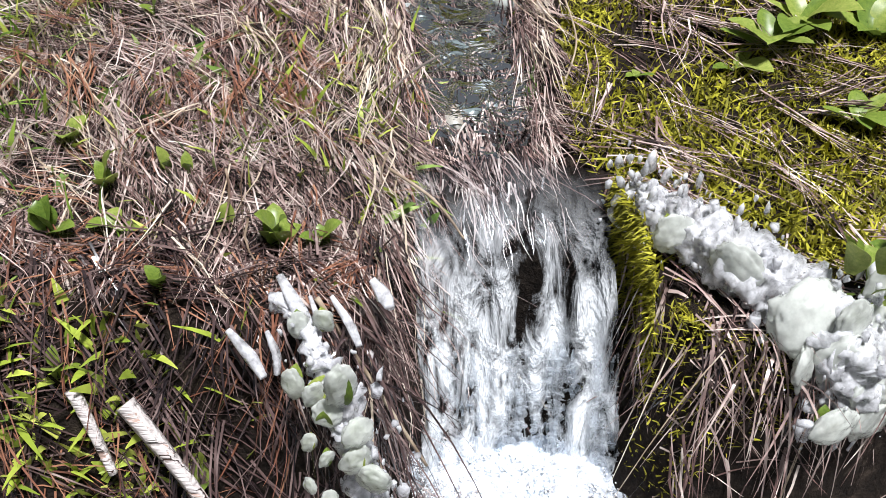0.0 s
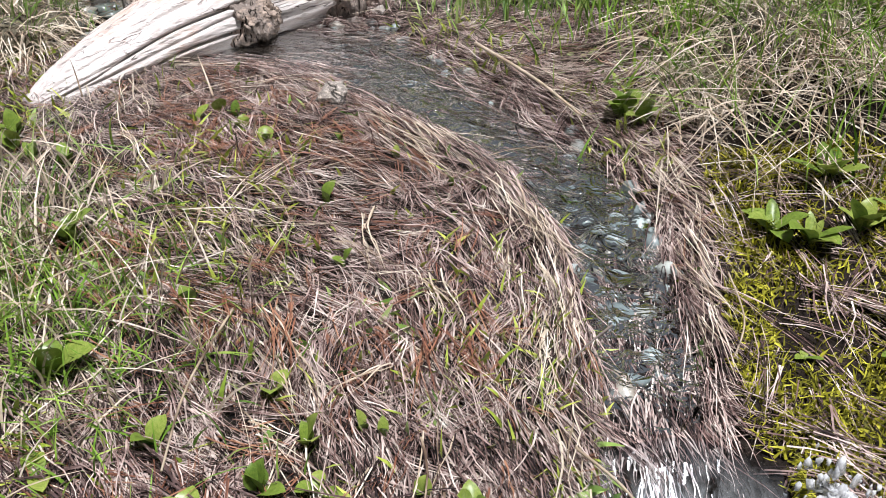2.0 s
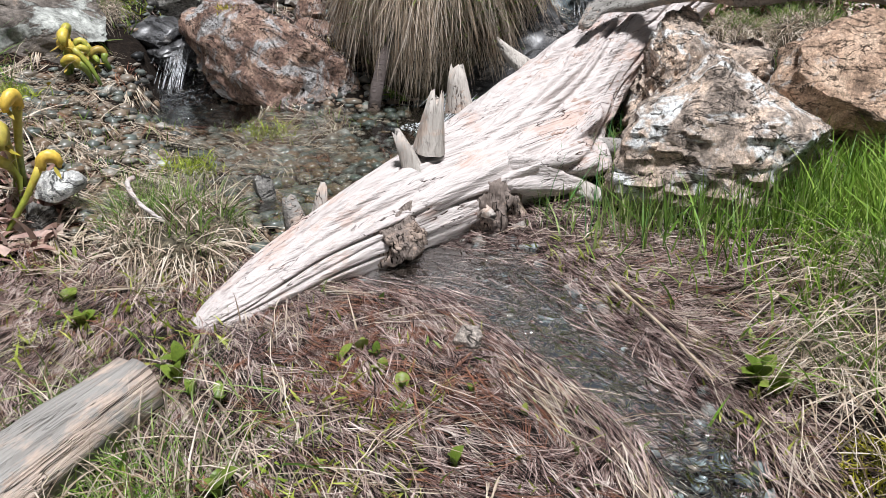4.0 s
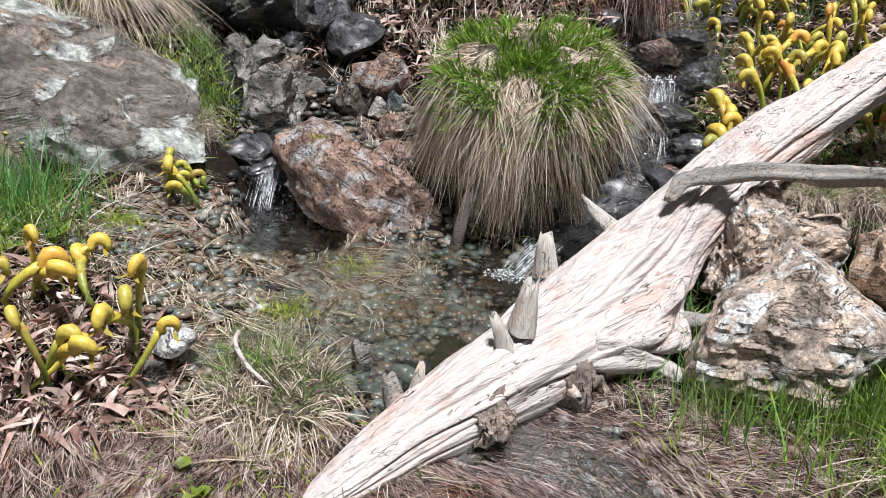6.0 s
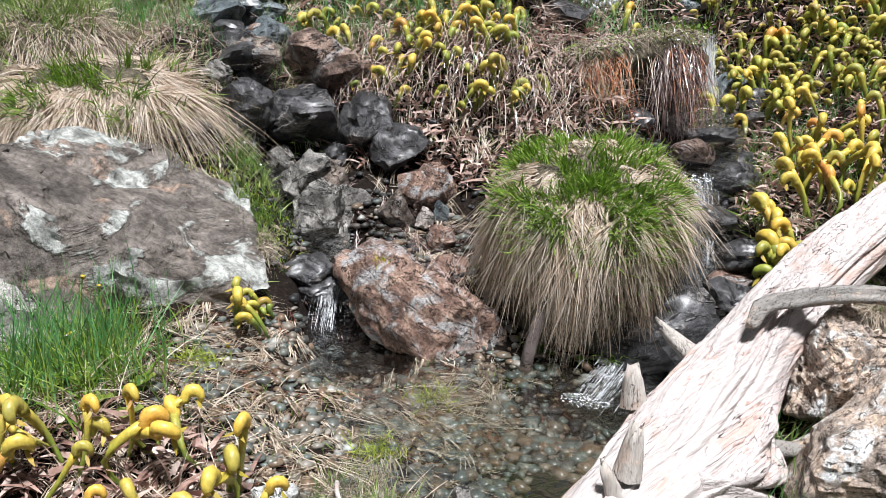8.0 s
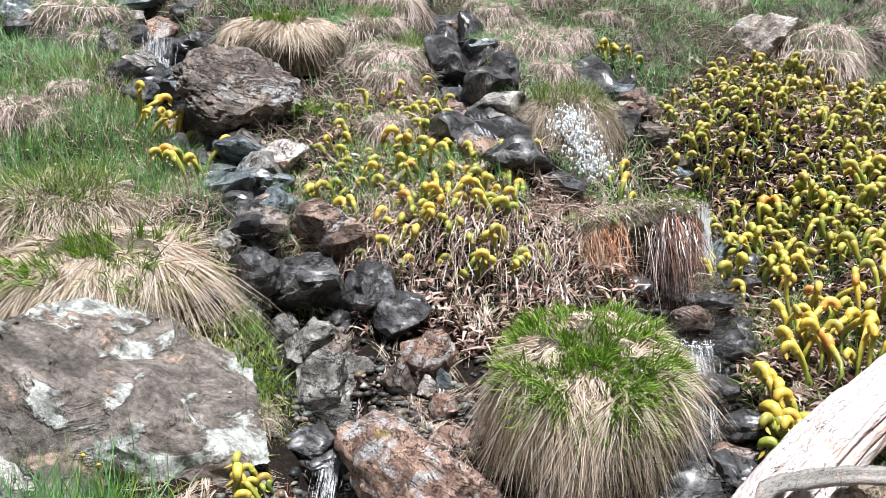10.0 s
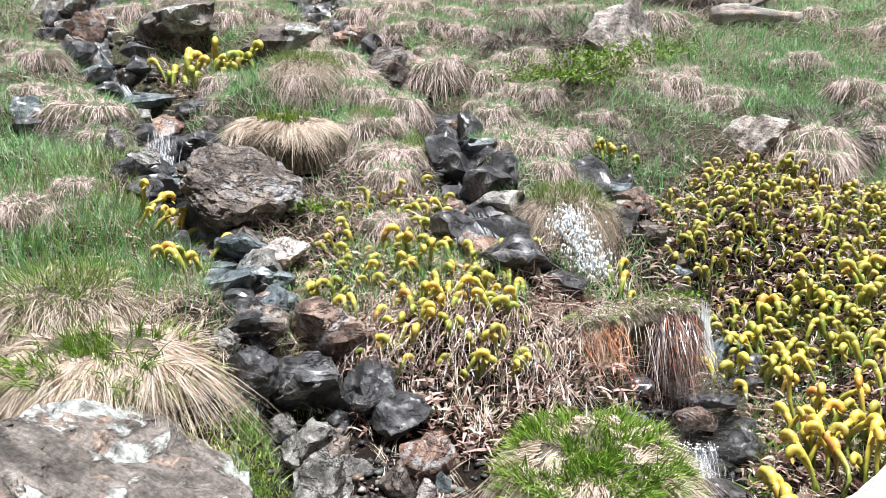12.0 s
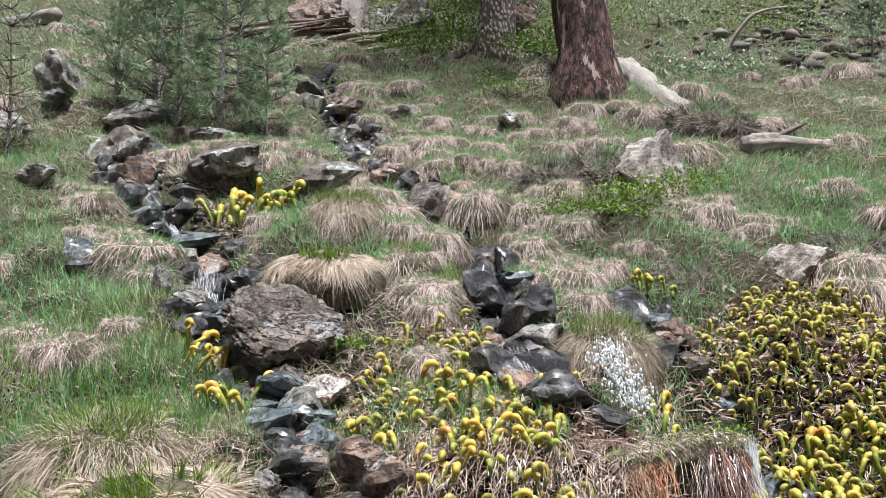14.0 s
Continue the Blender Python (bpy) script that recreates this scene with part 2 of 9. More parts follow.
def wood_mat(name, light, dark, grain_axis=(0.35, 15, 15), crack=0.35, rough=0.75, stain=(0.55, 0.42, 0.34)):
    """Weathered wood with grain along the object's x: fine fibres, sparse drying cracks, brown stains."""
    m, nt, bs, out = mat_base(name)
    fibre = tex(nt, 12, 4, 0.6, stretch=grain_axis, dist=0.15)
    split = tex(nt, 9, 3, 0.5, stretch=(grain_axis[0] * 0.6, grain_axis[1] * 0.6, grain_axis[2] * 0.6), dist=0.1)
    blot = tex(nt, 7, 6, 0.75, stretch=(0.6, 1.6, 1.6))
    mid = tuple(0.35 * b + 0.65 * a for a, b in zip(light, dark))
    col = ramp(nt, fibre, [(0.30, mid), (0.46, light), (0.8, tuple(min(0.92, c * 1.1) for c in light))])
    col = mixc(nt, step(nt, blot, 0.52, 0.60), col, mixc(nt, 0.7, col, stain))
    # bored and flaked marks in rows along the grain
    mark = tex(nt, 80, 4, 0.7, stretch=(0.4, 1.4, 1.4), dist=0.4)
    zone = tex(nt, 3.2, 3, 0.5, stretch=(0.7, 1.6, 1.6))
    flaked = nt.nodes.new("ShaderNodeMath")
    flaked.operation = "MULTIPLY"
    nt.links.new(step(nt, mark, 0.58, 0.62), flaked.inputs[0])
    nt.links.new(step(nt, zone, 0.50, 0.57), flaked.inputs[1])
    col = mixc(nt, flaked.outputs[0], col, tuple(c * 0.7 for c in stain))
    line = nt.nodes.new("ShaderNodeMath")
    line.operation = "SUBTRACT"
    line.inputs[1].default_value = 0.5
    nt.links.new(split, line.inputs[0])
    mag = nt.nodes.new("ShaderNodeMath")
    mag.operation = "ABSOLUTE"
    nt.links.new(line.outputs[0], mag.inputs[0])
    some = step(nt, tex(nt, 6, 3, 0.6, stretch=(0.3, 1.6, 1.6)), 0.47, 0.54)
    thin = step(nt, mag.outputs[0], 0.014, 0.005)
    both = nt.nodes.new("ShaderNodeMath")
    both.operation = "MULTIPLY"
    nt.links.new(some, both.inputs[0])
    nt.links.new(thin, both.inputs[1])
    open_crack = both.outputs[0]
    col = mixc(nt, open_crack, col, tuple(c * 0.35 for c in dark))
    nt.links.new(col, bs.inputs["Base Color"])
    bs.inputs["Roughness"].default_value = rough
    bs.inputs["Specular IOR Level"].default_value = 0.15
    hgt = mixc(nt, open_crack, fibre, (0.0, 0.0, 0.0))
    bump(nt, bs, hgt, crack * 2, 0.012)
    return m


BLEACHED = wood_mat("bleached_wood", (0.53, 0.48, 0.46), (0.11, 0.06, 0.045), (0.06, 11, 11), stain=(0.50, 0.35, 0.29))
GREYWOOD = wood_mat("grey_wood", (0.29, 0.275, 0.255), (0.10, 0.08, 0.07))
STUBWOOD = wood_mat("stub_wood", (0.48, 0.44, 0.40), (0.14, 0.09, 0.07), (11, 11, 0.4))


def bark_mat(name, dark, light, scale):
    m, nt, bs, out = mat_base(name)
    pl = tex(nt, scale, stretch=(2.2, 2.2, 1.0), kind="voronoi")
    fine = tex(nt, scale * 5, 5, 0.7, stretch=(1, 1, 0.3))
    col = ramp(nt, pl, [(0.05, light), (0.35, tuple(0.6 * a + 0.4 * b for a, b in zip(light, dark))), (0.62, dark)])
    col = mixc(nt, 1.0, col, ramp(nt, fine, [(0.3, (0.55, 0.55, 0.55)), (0.7, (1.25, 1.25, 1.25))]), "MULTIPLY")
    nt.links.new(col, bs.inputs["Base Color"])
    bs.inputs["Roughness"].default_value = 0.9
    inv = ramp(nt, pl, [(0.1, (1, 1, 1)), (0.6, (0, 0, 0))])
    bump(nt, bs, mixc(nt, 0.3, inv, fine), 1.0, 0.04)
    return m


def furrow_mat(name, dark, mid, light):
    """Deeply furrowed bark: upright ridges, dark grooves, a few pale scars."""
    m, nt, bs, out = mat_base(name)
    ridge = tex(nt, 11, 6, 0.7, stretch=(1.6, 1.6, 0.6), dist=1.0)
    fine = tex(nt, 60, 4, 0.7, stretch=(1, 1, 0.4))
    scar = tex(nt, 5, 4, 0.6, stretch=(1.4, 1.4, 0.35))
    col = ramp(nt, ridge, [(0.42, dark), (0.5, mid), (0.64, light)])
    col = mixc(nt, 1.0, col, ramp(nt, fine, [(0.3, (0.5, 0.5, 0.5)), (0.7, (1.3, 1.3, 1.3))]), "MULTIPLY")
    col = mixc(nt, step(nt, scar, 0.62, 0.65), col, (0.42, 0.32, 0.27))
    nt.links.new(col, bs.inputs["Base Color"])
    bs.inputs["Roughness"].default_value = 0.9
    bump(nt, bs, mixc(nt, 0.35, ridge, fine), 1.0, 0.06)
    return m


BARK_RED = furrow_mat("red_brown_bark", (0.008, 0.005, 0.004), (0.085, 0.042, 0.033), (0.24, 0.13, 0.10))
BARK_PALE = bark_mat("pale_young_bark", (0.28, 0.26, 0.25), (0.58, 0.56, 0.54), 30)
BARK_GREY = bark_mat("grey_plated_bark", (0.10, 0.075, 0.065), (0.42, 0.36, 0.33), 9)


def water_mat(name, tint, ripple, strength, scale_axis=(1, 1, 1), gloss=0.7):
    """Clear shallow water: a tinted clear film with a mirror gloss and ripples."""
    m, nt, bs, out = mat_base(name)
    nt.nodes.remove(bs)
    tr = nt.nodes.new("ShaderNodeBsdfTransparent")
    tr.inputs[0].default_value = (*tint, 1)
    gl = nt.nodes.new("ShaderNodeBsdfGlossy")
    gl.inputs["Roughness"].default_value = 0.06
    fr = nt.nodes.new("ShaderNodeFresnel")
    fr.inputs[0].default_value = 1.33
    mx = nt.nodes.new("ShaderNodeMixShader")
    t1 = tex(nt, ripple, 3, 0.55, stretch=scale_axis, dist=0.8)
    b = nt.nodes.new("ShaderNodeBump")
    b.inputs["Strength"].default_value, b.inputs["Distance"].default_value = strength, 0.02
    nt.links.new(t1, b.inputs["Height"])
    nt.links.new(b.outputs[0], gl.inputs["Normal"])
    nt.links.new(b.outputs[0], fr.inputs["Normal"])
    less = nt.nodes.new("ShaderNodeMath")
    less.operation = "MULTIPLY"
    less.inputs[1].default_value = gloss
    nt.links.new(fr.outputs[0], less.inputs[0])
    nt.links.new(less.outputs[0], mx.inputs[0])
    nt.links.new(tr.outputs[0], mx.inputs[1])
    nt.links.new(gl.outputs[0], mx.inputs[2])
    nt.links.new(mx.outputs[0], out.inputs[0])
    return m


WATER = water_mat("clear_water", (0.80, 0.84, 0.80), 18, 0.2, gloss=0.38)
WATER_RUN = water_mat("running_water", (0.90, 0.93, 0.94), 30, 0.9, gloss=1.0)


def foam_mat(name, scale, lo, hi, stretch=None):
    m, nt, bs, out = mat_base(name)
    bs.inputs["Base Color"].default_value = (0.88, 0.91, 0.94, 1)
    bs.inputs["Roughness"].default_value = 0.25
    tl = nt.nodes.new("ShaderNodeBsdfTranslucent")
    tl.inputs[0].default_value = (0.90, 0.93, 0.96, 1)
    both = nt.nodes.new("ShaderNodeMixShader")
    both.inputs[0].default_value = 0.4
    nt.links.new(bs.outputs[0], both.inputs[1])
    nt.links.new(tl.outputs[0], both.inputs[2])
    tr = nt.nodes.new("ShaderNodeBsdfTransparent")
    mx = nt.nodes.new("ShaderNodeMixShader")
    nt.links.new(step(nt, tex(nt, scale, 6, 0.65, stretch=stretch), lo, hi), mx.inputs[0])
    nt.links.new(tr.outputs[0], mx.inputs[1])
    nt.links.new(both.outputs[0], mx.inputs[2])
    nt.links.new(mx.outputs[0], out.inputs[0])
    return m


STREAK = foam_mat("falling_streak", 120, 0.34, 0.72, (1, 1, 0.12))


def ice_mat(name, tint, body, lo, hi, grain):
    """Ice: clear in part and milky in part, with a wet gloss over knobs and bubbles."""
    m, nt, bs, out = mat_base(name)
    nt.nodes.remove(bs)
    tr = nt.nodes.new("ShaderNodeBsdfTransparent")
    tr.inputs[0].default_value = (*tint, 1)
    tl = nt.nodes.new("ShaderNodeBsdfTranslucent")
    tl.inputs[0].default_value = (*body, 1)
    df = nt.nodes.new("ShaderNodeBsdfDiffuse")
    df.inputs[0].default_value = (*body, 1)
    milk = nt.nodes.new("ShaderNodeMixShader")
    milk.inputs[0].default_value = 0.55
    nt.links.new(tl.outputs[0], milk.inputs[1])
    nt.links.new(df.outputs[0], milk.inputs[2])
    cloud = nt.nodes.new("ShaderNodeMapRange")
    cloud.inputs["From Min"].default_value, cloud.inputs["From Max"].default_value = 0.35, 0.65
    cloud.inputs["To Min"].default_value, cloud.inputs["To Max"].default_value = lo, hi
    nt.links.new(tex(nt, grain, 4, 0.6), cloud.inputs["Value"])
    core = nt.nodes.new("ShaderNodeMixShader")
    nt.links.new(cloud.outputs[0], core.inputs[0])
    nt.links.new(tr.outputs[0], core.inputs[1])
    nt.links.new(milk.outputs[0], core.inputs[2])
    gl = nt.nodes.new("ShaderNodeBsdfGlossy")
    gl.inputs["Roughness"].default_value = 0.04
    fr = nt.nodes.new("ShaderNodeFresnel")
    fr.inputs[0].default_value = 1.6
    b = nt.nodes.new("ShaderNodeBump")
    b.inputs["Strength"].default_value, b.inputs["Distance"].default_value = 0.7, 0.004
    nt.links.new(tex(nt, grain * 3, 3), b.inputs["Height"])
    nt.links.new(b.outputs[0], gl.inputs["Normal"])
    nt.links.new(b.outputs[0], fr.inputs["Normal"])
    top = nt.nodes.new("ShaderNodeMixShader")
    nt.links.new(fr.outputs[0], top.inputs[0])
    nt.links.new(core.outputs[0], top.inputs[1])
    nt.links.new(gl.outputs[0], top.inputs[2])
    nt.links.new(top.outputs[0], out.inputs[0])
    return m


ICE = ice_mat("milky_ice", (0.96, 0.98, 0.95), (0.94, 0.97, 0.90), 0.45, 0.85, 40)


def pitcher_mat(name, low, high, top, z0, z1):
    """Green at the foot of the tube, yellow on the hood, with pale window spots."""
    m, nt, bs, out = mat_base(name)
    co = nt.nodes.new("ShaderNodeTexCoord")
    sep = nt.nodes.new("ShaderNodeSeparateXYZ")
    nt.links.new(co.outputs["Object"], sep.inputs[0])
    col = ramp(nt, step(nt, sep.outputs["Z"], z0, z1), [(0.0, low), (0.55, high), (1.0, top)])
    info = nt.nodes.new("ShaderNodeObjectInfo")
    col = mixc(nt, 1.0, col, ramp(nt, info.outputs["Random"], [(0.0, (0.60, 0.72, 0.8)), (0.25, (0.95, 1.0, 1.0)), (0.6, (1.15, 1.12, 1.0)), (0.88, (1.25, 1.02, 0.9)), (1.0, (1.0, 0.55, 0.8))]), "MULTIPLY")
    col = mixc(nt, 1.0, col, ramp(nt, tex(nt, 90, 3, 0.6), [(0.35, (0.75, 0.75, 0.7)), (0.7, (1.15, 1.15, 1.1))]), "MULTIPLY")
    col = mixc(nt, step(nt, tex(nt, 30, 4, 0.7), 0.56, 0.72), col, (0.42, 0.24, 0.04))
    col = mixc(nt, step(nt, tex(nt, 26, 3, 0.6, stretch=(1, 1, 0.4)), 0.58, 0.66), col, (0.16, 0.20, 0.02))
    nt.links.new(col, bs.inputs["Base Color"])
    bs.inputs["Roughness"].default_value = 0.45
    bs.inputs["Subsurface Weight"].default_value = 0.1
    bs.inputs["Subsurface Radius"].default_value = (0.01, 0.008, 0.003)
    return m


PITCHER = pitcher_mat("pitcher_skin", (0.11, 0.19, 0.03), (0.30, 0.33, 0.06), (0.60, 0.45, 0.09), 0.0, 0.13)

PEBBLE = blade_mat("pebble", [(0.0, (0.03, 0.03, 0.03)), (0.2, (0.10, 0.10, 0.09)), (0.4, (0.16, 0.19, 0.17)), (0.6, (0.20, 0.13, 0.08)), (0.8, (0.30, 0.28, 0.24)), (1.0, (0.52, 0.55, 0.53))], 0.35, 0.0, 0.5, drift_scale=5.0)
LEAF_FAR = blade_mat("small_leaf", [(0.0, (0.05, 0.12, 0.01)), (0.5, (0.16, 0.30, 0.03)), (1.0, (0.32, 0.44, 0.06))], 0.5, 0.3)


def froth_mat():
    m, nt, bs, out = mat_base("froth")
    bs.inputs["Base Color"].default_value = (0.9, 0.93, 0.95, 1)
    bs.inputs["Roughness"].default_value = 0.3
    bs.inputs["Transmission Weight"].default_value = 0.25
    return m


FROTH = froth_mat()


ICE_CLEAR = ice_mat("glassy_ice", (0.98, 0.985, 1.0), (0.97, 0.97, 1.0), 0.30, 0.95, 90)


def fall_mat():
    """Falling water: clear film with drawn-out ripples, partly aerated."""
    m, nt, bs, out = mat_base("falling_water")
    tr = nt.nodes.new("ShaderNodeBsdfTransparent")
    tr.inputs[0].default_value = (0.72, 0.76, 0.80, 1)
    rip_tex = tex(nt, 46, 5, 0.6, stretch=(1, 0.5, 0.32), dist=0.5)
    co = nt.nodes.new("ShaderNodeTexCoord")
    sep = nt.nodes.new("ShaderNodeSeparateXYZ")
    nt.links.new(co.outputs["Object"], sep.inputs[0])
    whiter = nt.nodes.new("ShaderNodeMath")
    whiter.operation = "MULTIPLY"
    # the smooth slide over the lip stays clear and the broken water below turns white
    nt.links.new(step(nt, sep.outputs["Z"], 0.262, 0.15), whiter.inputs[0])
    nt.links.new(step(nt, rip_tex, 0.42, 0.58), whiter.inputs[1])
    bs.inputs["Base Color"].default_value = (0.88, 0.91, 0.94, 1)
    bs.inputs["Roughness"].default_value = 0.08
    bs.inputs["Specular IOR Level"].default_value = 0.8
    bump(nt, bs, rip_tex, 1.0, 0.03)
    mx = nt.nodes.new("ShaderNodeMixShader")
    nt.links.new(whiter.outputs[0], mx.inputs[0])
    nt.links.new(tr.outputs[0], mx.inputs[1])
    nt.links.new(bs.outputs[0], mx.inputs[2])
    nt.links.new(mx.outputs[0], out.inputs[0])
    return m


FALL = fall_mat()

PEBBLE_WET = blade_mat("wet_pebble", [(0.0, (0.012, 0.012, 0.013)), (0.4, (0.035, 0.037, 0.038)), (0.7, (0.07, 0.065, 0.06)), (0.9, (0.13, 0.10, 0.08)), (1.0, (0.22, 0.23, 0.23))], 0.5, 0.0, 0.35, drift_scale=5.0)
SCREE = blade_mat("scree_stone", [(0.0, (0.05, 0.045, 0.04)), (0.4, (0.16, 0.145, 0.13)), (0.75, (0.30, 0.27, 0.24)), (0.9, (0.34, 0.20, 0.14)), (1.0, (0.46, 0.43, 0.39))], 0.9, 0.0, 0.1, drift_scale=0.6)
DARKWOOD = wood_mat("dark_deadwood", (0.17, 0.14, 0.13), (0.05, 0.04, 0.04))
GREEN_FAR = blade_mat("hill_grass", [(0.0, (0.05, 0.085, 0.03)), (0.25, (0.12, 0.30, 0.09)), (0.6, (0.24, 0.48, 0.19)), (0.85, (0.46, 0.61, 0.36)), (1.0, (0.80, 0.76, 0.60))], 0.55, 0.45, drift_scale=2.0, tone=1.08)
STRAW_FAR = blade_mat("hill_straw", [(0.0, (0.06, 0.038, 0.026)), (0.25, (0.35, 0.26, 0.215)), (0.45, (0.64, 0.52, 0.46)), (1.0, (0.86, 0.75, 0.70))], 0.6, 0.28, tone=1.05)
WET_FILM = water_mat("wet_film", (0.86, 0.88, 0.88), 60, 0.35, gloss=0.9)
SHOOT = blade_mat("young_shoot", [(0.0, (0.10, 0.16, 0.02)), (0.5, (0.32, 0.40, 0.05)), (1.0, (0.60, 0.62, 0.14))], 0.45, 0.3, tone=1.0)

HOOD_FAR = blade_mat("hood_far", [(0.0, (0.16, 0.19, 0.04)), (0.3, (0.40, 0.38, 0.08)), (0.62, (0.60, 0.50, 0.12)), (0.85, (0.62, 0.48, 0.18)), (1.0, (0.34, 0.17, 0.08))], 0.4, 0.12, drift_scale=30.0)
TUBE_FAR = blade_mat("tube_far", [(0.0, (0.10, 0.14, 0.02)), (0.35, (0.26, 0.31, 0.05)), (0.7, (0.44, 0.43, 0.09)), (1.0, (0.38, 0.20, 0.07))], 0.45, 0.1, drift_scale=30.0)
ROCK_WHITE = rock_mat("white_stone", (0.62, 0.62, 0.60), (0.80, 0.80, 0.78), (0.45, 0.47, 0.48), 0.3, scale=14)
ROCK_PALE = rock_mat("pale_stone", (0.40, 0.36, 0.33), (0.62, 0.58, 0.54), (0.42, 0.20, 0.10), 0.5, scale=10)

# ---- the lie of the land ----
def sstep(a, b, x):
    t = np.clip((x - a) / (b - a), 0, 1)
    return t * t * (3 - 2 * t)


def rip(x, y, f, seed=0.0):
    """A cheap smooth unevenness between -1 and 1."""
    return (np.sin(f * (1.00 * x + 0.31 * y) + seed) * np.cos(f * (0.83 * y - 0.42 * x) + 1.7 * seed)
            + 0.5 * np.sin(f * (2.1 * y + 0.6 * x) + 2.3 * seed) * np.cos(f * (1.9 * x - 0.7 * y) - seed)) / 1.5


# height of the slope along the uphill way
RISE_U = [-70, -3, 0, 0.7, 1.25, 2.0, 2.5, 3.0, 3.4, 4.0, 4.6, 5.5, 6.5, 7.5, 11, 16, 40, 95]
RISE_Z = [-9, -0.1, 0.2, 0.265, 0.35, 0.42, 0.45, 0.60, 0.80, 1.22, 1.58, 1.98, 2.55, 3.1, 4.8, 7.0, 18.6, 48]
# swells and hollows: x, y, half widths across and uphill, height
SWELLS = [
    (0.55, 1.45, 0.40, 0.45, 0.16), (-1.75, 1.45, 0.45, 0.40, 0.14), (-2.2, 2.2, 0.5, 0.5, 0.16),
    (-0.55, 4.05, 0.55, 0.50, -0.42), (-0.60, 3.25, 0.35, 0.40, -0.02), (-1.45, 3.75, 0.65, 0.35, 0.20),
    (-2.55, 2.75, 0.40, 0.35, 0.22), (-1.95, 3.05, 0.25, 0.5, -0.12), (-3.1, 5.1, 0.5, 0.4, 0.18),
    (-0.1, 5.0, 0.8, 0.6, -0.05), (-1.45, 2.92, 0.32, 0.30, -0.15), (-0.42, 4.55, 0.25, 0.25, -0.15), (-1.5, 3.4, 0.6, 0.14, 0.10), (-2.4, 10.2, 1.4, 0.8, 0.15), (-0.9, 2.05, 0.55, 0.35, -0.03),
]
AX = (-0.35, 0.937)
# water courses: x, y, half width; each is cut into the land
NEAR_RUN = [(-0.62, 1.50, 0.14), (-0.45, 1.48, 0.16), (-0.30, 1.36, 0.13), (-0.18, 1.26, 0.10), (-0.07, 1.17, 0.08), (0.00, 1.02, 0.075), (0.025, 0.88, 0.065), (0.035, 0.76, 0.065), (0.06, 0.66, 0.075), (0.07, 0.61, 0.08)]
LEFT_RUN = [(-1.40, 2.15, 0.16), (-1.55, 2.32, 0.09), (-1.66, 2.52, 0.09), (-1.70, 2.72, 0.13), (-1.98, 2.86, 0.07), (-2.18, 3.02, 0.07), (-2.30, 3.22, 0.063), (-2.48, 3.42, 0.07), (-2.80, 3.62, 0.0945), (-3.20, 3.90, 0.123), (-3.48, 4.30, 0.123), (-3.95, 4.78, 0.151), (-4.35, 5.08, 0.151), (-4.85, 5.45, 0.17), (-5.5, 5.95, 0.17), (-6.2, 6.5, 0.189)]
RIGHT_RUN = [(-0.70, 2.10, 0.15), (-0.55, 2.38, 0.1), (-0.44, 2.70, 0.09), (-0.45, 3.05, 0.1), (-0.56, 3.40, 0.16), (-0.64, 3.75, 0.2), (-0.55, 4.15, 0.16), (-0.56, 4.45, 0.06), (-0.75, 4.62, 0.0675), (-1.02, 4.75, 0.075), (-1.25, 5.25, 0.075)]
MID_RUN = [(-1.15, 3.85, 0.065), (-1.42, 3.95, 0.0975), (-1.62, 4.15, 0.0975), (-1.80, 4.50, 0.117), (-1.95, 4.90, 0.117), (-2.40, 5.50, 0.117), (-2.96, 6.30, 0.137), (-3.85, 6.95, 0.156), (-4.70, 8.10, 0.176), (-5.65, 9.45, 0.195), (-6.6, 10.8, 0.195)]
RUNS = [(NEAR_RUN, 0.028), (LEFT_RUN, 0.14), (RIGHT_RUN, 0.08), (MID_RUN, 0.16)]


def from_run(x, y, run):
    """Distance to a water course in half widths."""
    best = np.full(np.shape(x), 1e9)
    for (ax, ay, aw), (bx, by, bw) in zip(run, run[1:]):
        t = np.clip(((x - ax) * (bx - ax) + (y - ay) * (by - ay)) / ((bx - ax) ** 2 + (by - ay) ** 2), 0, 1)
        d = np.hypot(x - ax - t * (bx - ax), y - ay - t * (by - ay)) / (aw + t * (bw - aw))
        best = np.minimum(best, d)
    return best


def land(x, y):
    x, y = np.asarray(x, float), np.asarray(y, float)
    u, v = AX[0] * x + AX[1] * y, AX[1] * x - AX[0] * y
    z = np.interp(u, RISE_U, RISE_Z)
    for cx, cy, rx, ry, hh in SWELLS:
        du, dv = AX[0] * (x - cx) + AX[1] * (y - cy), AX[1] * (x - cx) - AX[0] * (y - cy)
        z = z + hh * np.exp(-((dv / rx) ** 2 + (du / ry) ** 2))
    # the low scarp over which the near fall drops
    edge = 0.47 + 0.13 * sstep(-0.06, -0.01, x) * (1 - sstep(0.13, 0.20, x)) + 0.02 * np.sin(17 * x)
    low = np.where(y < 0.7, -0.03 + 0.10 * sstep(-0.05, -0.5, x) + 0.05 * sstep(0.3, 0.8, x) - 0.05 * sstep(0.2, -3, y), 0)
    wide = 0.05 + 0.14 * sstep(-0.05, -0.4, x)
    z = np.where(y < 0.8, low + (z - low) * sstep(edge - wide, edge + 0.015, y), z)
    for run, deep in RUNS:
        z = z - deep * np.exp(-(from_run(x, y, run) ** 4))
    # hummocks, growing up the slope
    amp = np.interp(u, [0, 2.4, 3.4, 6, 14, 60], [0.008, 0.015, 0.045, 0.11, 0.20, 0.7])
    return z + amp * rip(x, y, 3.1, 0.4) + 0.45 * amp * rip(x, y, 7.3, 2.0)


